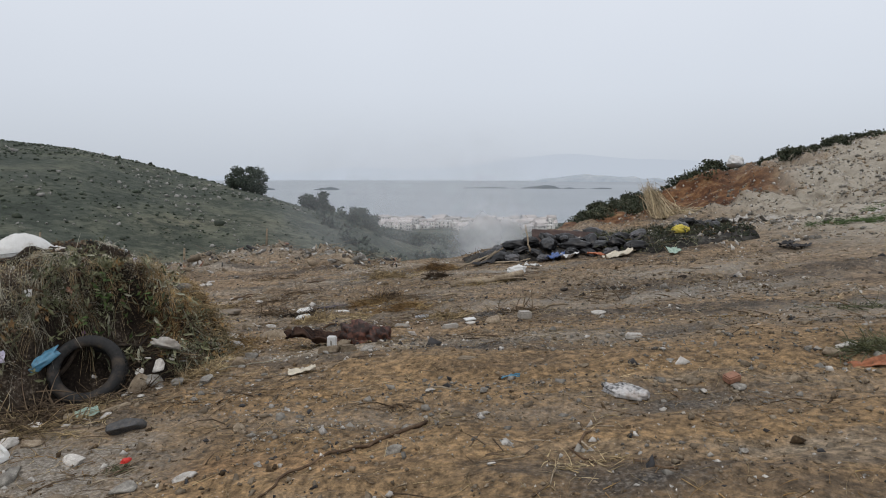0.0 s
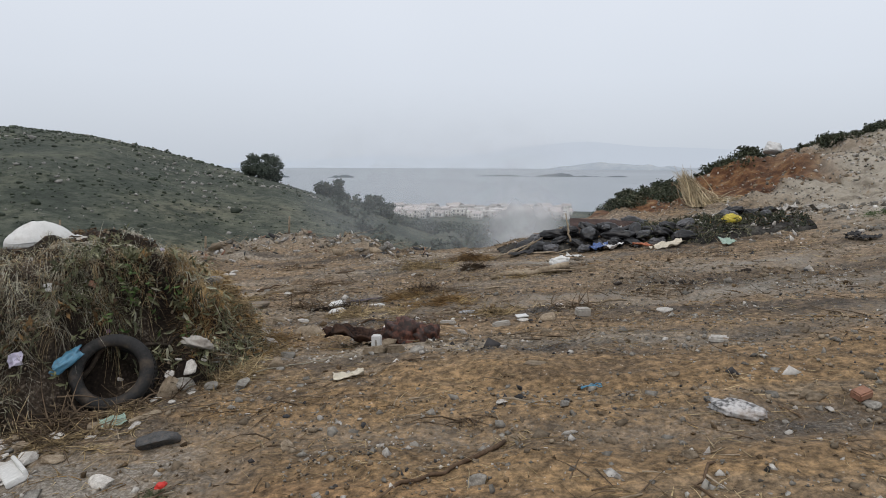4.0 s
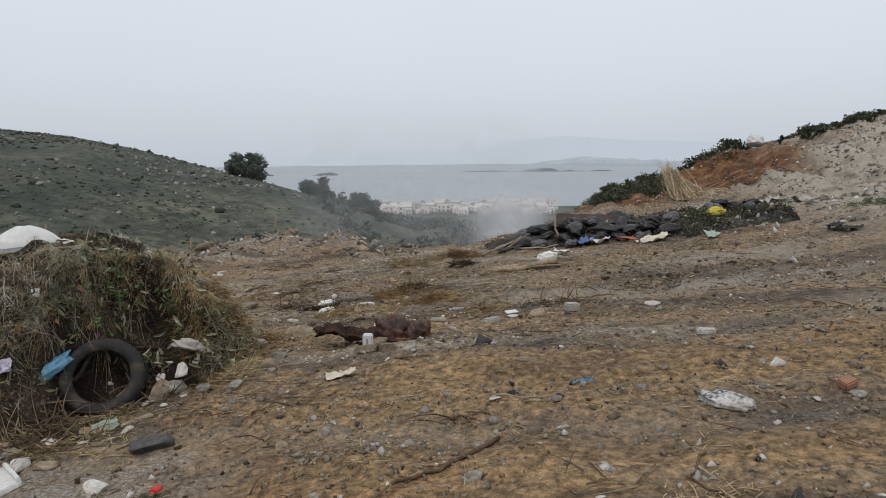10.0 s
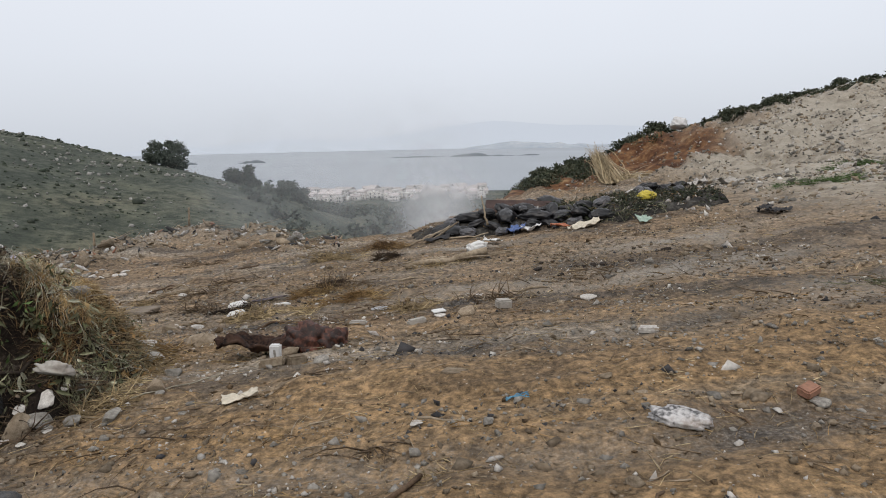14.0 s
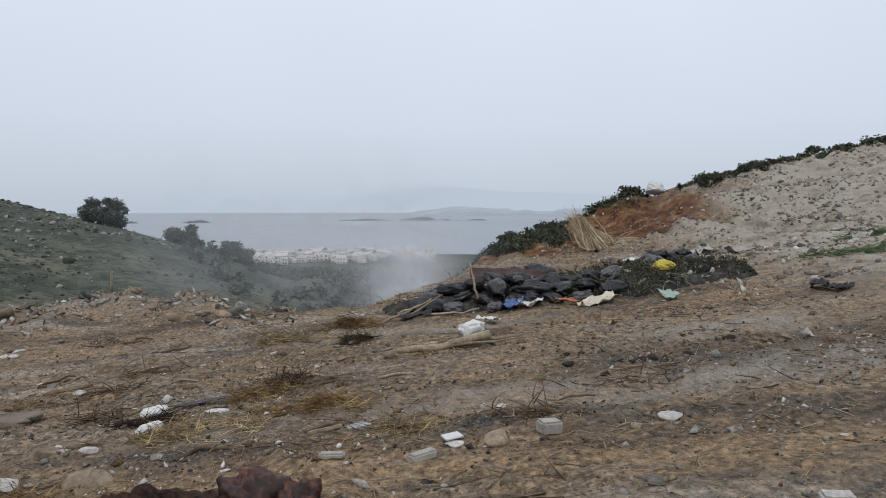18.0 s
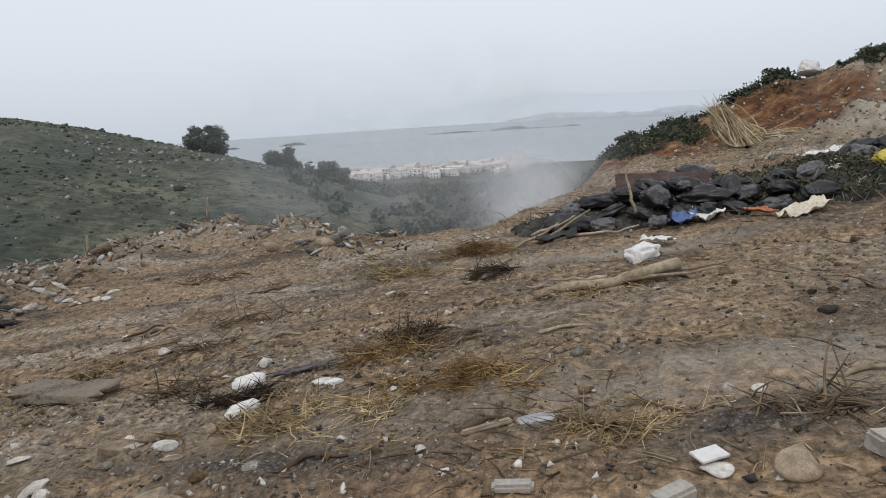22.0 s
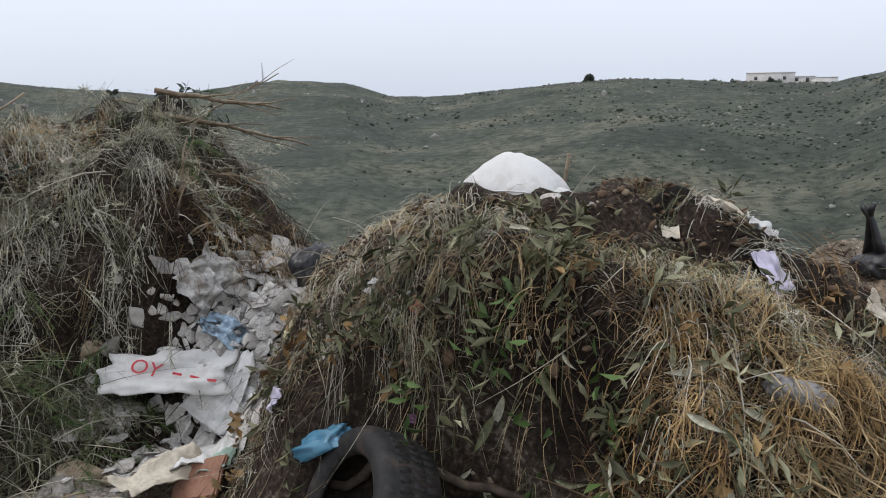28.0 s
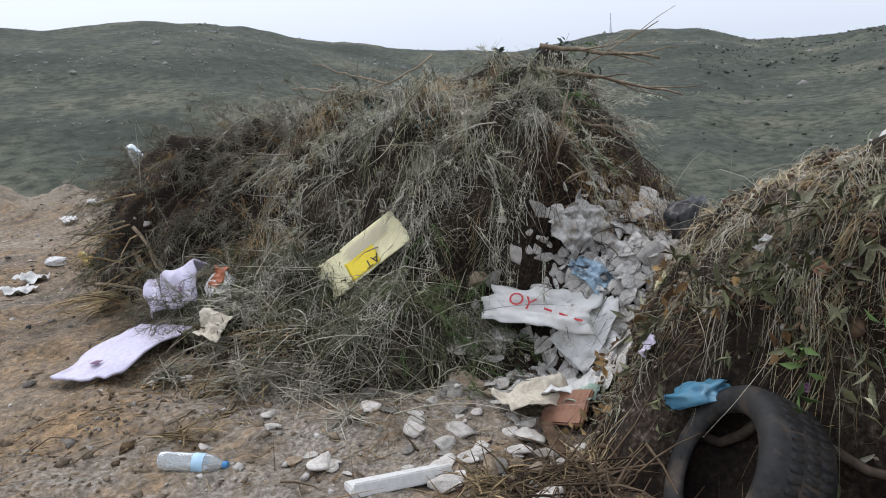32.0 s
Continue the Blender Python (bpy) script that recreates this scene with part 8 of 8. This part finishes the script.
flecks(heap_a, heap_one, BOX1, 520, 1901, M_pale, 0.020, "white flecks of plaster and paper")
flecks(heap_a, heap_one, BOX1, 3800, 1902, M_darkwood, 0.026, "brown flecks of bark and clod")
flecks(heap_a, heap_one, BOX1, 2600, 1903, M_tan, 0.018, "grey crumbs of stone")
flecks(heap_b, heap_two, BOX2, 260, 1904, M_pale, 0.035, "white flecks of plaster and paper")
flecks(heap_b, heap_two, BOX2, 700, 1905, M_plaster, 0.05, "crumbs of white plaster", test=lambda x, y, h, g: (np.hypot((x + 4.1) / 0.5, (y - 5.15) / 0.5) < 1) & (h < 0.8))
flecks(heap_c, heap_three, BOX3, 260, 1906, M_pale, 0.06, "pale scraps in the ash")

# ---- loose stones, grit and straw over the whole floor ----
g_ = np.random.default_rng(55)


def floor_points(n, seed, near=18.0, clump=0.0):
    g = np.random.default_rng(seed)
    az, r = g.uniform(-150, 48, n * 3), near * np.sqrt(g.uniform(0.0, 1, n * 3)) * 1.0
    x, y = CX + r * np.sin(np.radians(az)) + 0.6, CY - 1.2 + r * np.cos(np.radians(az))
    x, y = np.where(g.uniform(0, 1, n * 3) < 0.45, g.uniform(-5, 5, n * 3), x), np.where(g.uniform(0, 1, n * 3) < 0.45, g.uniform(2.5, 12, n * 3), y)
    rr, azz = np.hypot(x - CX, y - CY), np.degrees(np.arctan2(x - CX, y - CY))
    ok = rr < np.interp(azz, AZ_EDGE, D_EDGE) + 0.3
    ok &= (heap_one(x, y) < 0.03) & (heap_two(x, y) < 0.03)
    if clump:
        ok &= fbm(x * 0.9, y * 1.6, seed, 3) + g.uniform(-1, 1, len(x)) * 0.6 > clump
    x, y = x[ok][:n], y[ok][:n]
    return x, y, g


EIGHT = np.array([(1, 0, 0), (-1, 0, 0), (0, 1, 0), (0, -1, 0), (0, 0, 1), (0, 0, -1)], float) * 0.5, np.array([(0, 2, 4), (2, 1, 4), (1, 3, 4), (3, 0, 4), (2, 0, 5), (1, 2, 5), (3, 1, 5), (0, 3, 5)])
CRUMBS = []
M_clod = surface("earth_clod", [(0.1, (0.045, 0.030, 0.018)), (0.5, (0.105, 0.072, 0.042)), (0.9, (0.20, 0.145, 0.088))], 6, 50, 0.95, 0.6, 0.01, island=0.45, gloss=0.15)
for k in range(6):
    gk = np.random.default_rng(1650 + k)
    CRUMBS.append((EIGHT[0] * gk.uniform(0.6, 1.3, (6, 3)) + gk.normal(0, 0.12, (6, 3)), EIGHT[1]))
for k, (n, size, mat_, seed, text, clump) in enumerate(((24000, 0.016, M_stone, 61, "grey grit strewn over packed earth", 0.25), (22000, 0.019, M_tan, 62, "tan pebbles strewn over packed earth", 0.15), (6500, 0.019, M_pale, 63, "small white crumbs of plaster on earth", 0.3), (9000, 0.016, M_charcoal, 64, "dark cinders and clods on earth", 0.45), (5000, 0.020, M_clod, 68, "brown clods of loose earth", 0.35))):
    x, y, g = floor_points(n, seed, clump=clump)
    s = size * g.lognormal(0, 0.6, len(x))
    v, f = many(CRUMBS, np.stack([x, y, land(x, y)[0] + s * 0.06], -1), s[:, None] * np.array([1.2, 1.0, 0.7]), seed, 0.3)
    solo("loose_grit", mesh_np("loose_grit", v, f, False), mat_, text, "gravel", kind="stuff")
x, y, g = floor_points(8500, 65, clump=0.0)
a = g.uniform(0, 2 * np.pi, len(x))
v, f = blades(np.stack([x, y, land(x, y)[0] + 0.004], -1), np.stack([np.cos(a), np.sin(a), g.normal(0.02, 0.08, len(x))], -1), g.uniform(0.04, 0.22, len(x)), g.uniform(0.0015, 0.0035, len(x)), 0.0, 66, 2)
v[:, 2] = np.maximum(v[:, 2], land(v[:, 0], v[:, 1])[0] + 0.001)
solo("loose_straw", mesh_np("loose_straw", v, f), M_straw, "bits of straw and twig strewn over earth", "straw", kind="stuff")
for n, seed, mat_, long_, wide_, clump, text in ((2600, 85, M_brush, (0.08, 0.40), (0.003, 0.008), 0.45, "dark twigs and roots strewn over earth"), (1500, 87, M_wood, (0.06, 0.30), (0.003, 0.008), 0.3, "pale broken sticks strewn over earth"), (5200, 89, M_gold, (0.05, 0.24), (0.0022, 0.005), 0.55, "drifts of golden straw on earth")):
    x, y, g = floor_points(n, seed, clump=clump)
    a = g.normal(0.3, 1.0, len(x)) + np.where(g.uniform(0, 1, len(x)) < 0.5, 0, np.pi)
    v, f = blades(np.stack([x, y, land(x, y)[0] + 0.008], -1), np.stack([np.cos(a), np.sin(a), g.normal(0.04, 0.10, len(x))], -1), g.uniform(*long_, len(x)), g.uniform(*wide_, len(x)), 0.03, seed + 1, 3)
    v[:, 2] = np.maximum(v[:, 2], land(v[:, 0], v[:, 1])[0] + 0.002)
    solo("loose_twigs", mesh_np("loose_twigs", v, f), mat_, text, "twigs", kind="stuff")
# stones that can be told apart
x, y, g = floor_points(230, 67)
for k in range(len(x)):
    stone(x[k], y[k], float(g.lognormal(-2.85, 0.35)), ("grey", "tan", "tan", "pale", "grey")[k % 5], group="stones on the tip floor")
# rubble along the rim
az = g.uniform(-56, -12, 900)
r = np.interp(az, AZ_EDGE, D_EDGE) - np.abs(g.normal(0.3, 1.1, 900))
x, y = CX + r * np.sin(np.radians(az)), CY + r * np.cos(np.radians(az))
s = g.lognormal(-2.4, 0.55, 900)
for mat_, sel, text, sd in ((M_tan, slice(0, 480), "tan rubble heaped along the rim", 71), (M_pale, slice(480, 650), "white rubble heaped along the rim", 72), (M_stone, slice(650, 900), "grey rubble heaped along the rim", 73)):
    v, f = many([stone_arrays(1, 1700 + j, 0.6) for j in range(4)], np.stack([x[sel], y[sel], land(x[sel], y[sel])[0] + s[sel] * 0.1], -1), s[sel], sd, 0.5)
    solo("rim_rubble", mesh_np("rim_rubble", v, f, False), mat_, text, "rubble", kind="stuff")
az = g.uniform(-56, -8, 900)
r = np.interp(az, AZ_EDGE, D_EDGE) - np.abs(g.normal(0.2, 1.3, 900))
x, y = CX + r * np.sin(np.radians(az)), CY + r * np.cos(np.radians(az))
s = g.lognormal(-2.5, 0.55, 900)
for mat_, sel, text, sd in ((M_plaster, slice(0, 330), "white scraps of plaster and paper along the rim", 74), (M_wood, slice(330, 600), "chips of timber along the rim", 75), (M_terra, slice(600, 700), "chips of broken tile along the rim", 76), (M_charcoal, slice(700, 900), "black cinders along the rim", 77)):
    v, f = many([(stone_arrays(0, 1750 + j, 0.3)[0] * np.array([1.6, 0.8, 0.8]), ICO0[1]) for j in range(4)], np.stack([x[sel], y[sel], land(x[sel], y[sel])[0] + s[sel] * 0.2], -1), s[sel], sd, 0.5)
    solo("rim_litter", mesh_np("rim_litter", v, f, False), mat_, text, "litter", kind="stuff")
a = g.uniform(0, 2 * np.pi, 600)
az = g.uniform(-56, -10, 600)
r = np.interp(az, AZ_EDGE, D_EDGE) - np.abs(g.normal(0.2, 1.2, 600))
x, y = CX + r * np.sin(np.radians(az)), CY + r * np.cos(np.radians(az))
v, f = blades(np.stack([x, y, land(x, y)[0] + 0.02], -1), np.stack([np.cos(a), np.sin(a), g.normal(0.1, 0.2, 600)], -1), g.uniform(0.2, 0.8, 600), g.uniform(0.004, 0.014, 600), 0.05, 78, 2)
solo("rim_sticks", mesh_np("rim_sticks", v, f), M_wood, "dry sticks and laths strewn along the rim", "sticks", kind="stuff")
# rubble over the right-hand slope and the cut bank
x, y = g.uniform(4.0, 22, 34000), g.uniform(12.5, 26.3, 34000)
ok = ((land(x, y)[3] > 0.3) | (g.uniform(0, 1, 34000) < 0.35)) & (fbm(x * 0.7, y * 0.7, 85, 3) + g.uniform(-1, 1, 34000) * 0.8 > -0.1)
x, y = x[ok], y[ok]
s = np.minimum(g.lognormal(-3.0, 0.6, len(x)), 0.16)
for mat_, a0, a1, text, sd in ((M_stone, 0, 0.45, "grey rubble covering the slope", 81), (M_tan, 0.45, 0.8, "tan rubble covering the slope", 82), (M_pale, 0.8, 1.0, "white rubble covering the slope", 83)):
    sel = slice(int(a0 * len(x)), int(a1 * len(x)))
    v, f = many(CRUMBS, np.stack([x[sel], y[sel], land(x[sel], y[sel])[0] + s[sel] * 0.08], -1), s[sel][:, None] * np.array([1.2, 1.0, 0.65]), sd, 0.4)
    solo("slope_rubble", mesh_np("slope_rubble", v, f, False), mat_, text, "rubble", kind="stuff")


# ---- drifting smoke ----
def smoke_material():
    m = bpy.data.materials.new("thin_smoke")
    m.use_nodes = True
    n, l = m.node_tree.nodes, m.node_tree.links
    n.clear()
    out, mix, clear, dif, tra, both = (n.new("ShaderNode" + k) for k in ("OutputMaterial", "MixShader", "BsdfTransparent", "BsdfDiffuse", "BsdfTranslucent", "MixShader"))
    for s in (dif, tra):
        s.inputs["Color"].default_value = (0.80, 0.84, 0.88, 1)
    l.new(dif.outputs[0], both.inputs[1])
    l.new(tra.outputs[0], both.inputs[2])
    at = n.new("ShaderNodeAttribute")
    at.attribute_name = "smoke_depth"
    pos = n.new("ShaderNodeNewGeometry").outputs["Position"]
    puffs = n.new("ShaderNodeMapRange")
    puffs.inputs["From Min"].default_value, puffs.inputs["From Max"].default_value = 0.28, 0.62
    l.new(noise_at(n, l, pos, 0.75, 5, 0.55), puffs.inputs[0])
    mul = n.new("ShaderNodeMath")
    mul.operation = "MULTIPLY"
    l.new(at.outputs["Fac"], mul.inputs[0])
    l.new(puffs.outputs[0], mul.inputs[1])
    l.new(mul.outputs[0], mix.inputs[0])
    l.new(clear.outputs[0], mix.inputs[1])
    l.new(both.outputs[0], mix.inputs[2])
    l.new(mix.outputs[0], out.inputs[0])
    return m


M_smoke = smoke_material()
for k, (y0, thick, seed) in enumerate(((15.9, 0.7, 3), (17.2, 0.6, 5), (19.0, 0.5, 8))):
    u, w = np.meshgrid(np.linspace(0, 1, 60), np.linspace(0, 1, 30))
    x = 3.4 - 11.1 * u
    y = y0 + 2.2 * u + 0.5 * np.sin(3.0 * u + k) + 0.35 * fbm(u * 4, w * 3, seed, 2)
    z = -1.2 + 4.6 * w + 0.5 * u + 0.3 * fbm(u * 3 + 5, w * 2, seed, 2)
    core = np.exp(-(((u - 0.255 - 0.10 * w) / 0.088) ** 2)) * np.exp(-((w / 0.46) ** 2))
    veil = 0.21 * np.exp(-(((u - 0.505) / 0.21) ** 2)) * np.exp(-(((w - 0.35) / 0.30) ** 2))
    veil = veil + 0.11 * np.exp(-(((u - 0.76) / 0.14) ** 2)) * np.exp(-(((w - 0.38) / 0.26) ** 2))
    rim = step(0, 0.14, u) * step(1, 0.85, u) * step(0, 0.05, w) * step(1, 0.8, w)
    i = np.arange(u.size).reshape(u.shape)
    me = mesh_np("smoke", np.stack([x, y, z], -1).reshape(-1, 3), np.stack([i[:-1, :-1], i[:-1, 1:], i[1:, 1:], i[1:, :-1]], -1).reshape(-1, 4))
    at_ = me.attributes.new("smoke_depth", "FLOAT", "POINT")
    at_.data.foreach_set("value", (np.clip(core * thick + veil * thick, 0, 0.7) * rim).astype(np.float32).ravel())
    ob = solo("smoke", me, M_smoke, "thin pale smoke drifting from the burnt heap", "smoke", kind="stuff")
    ob.visible_shadow = False
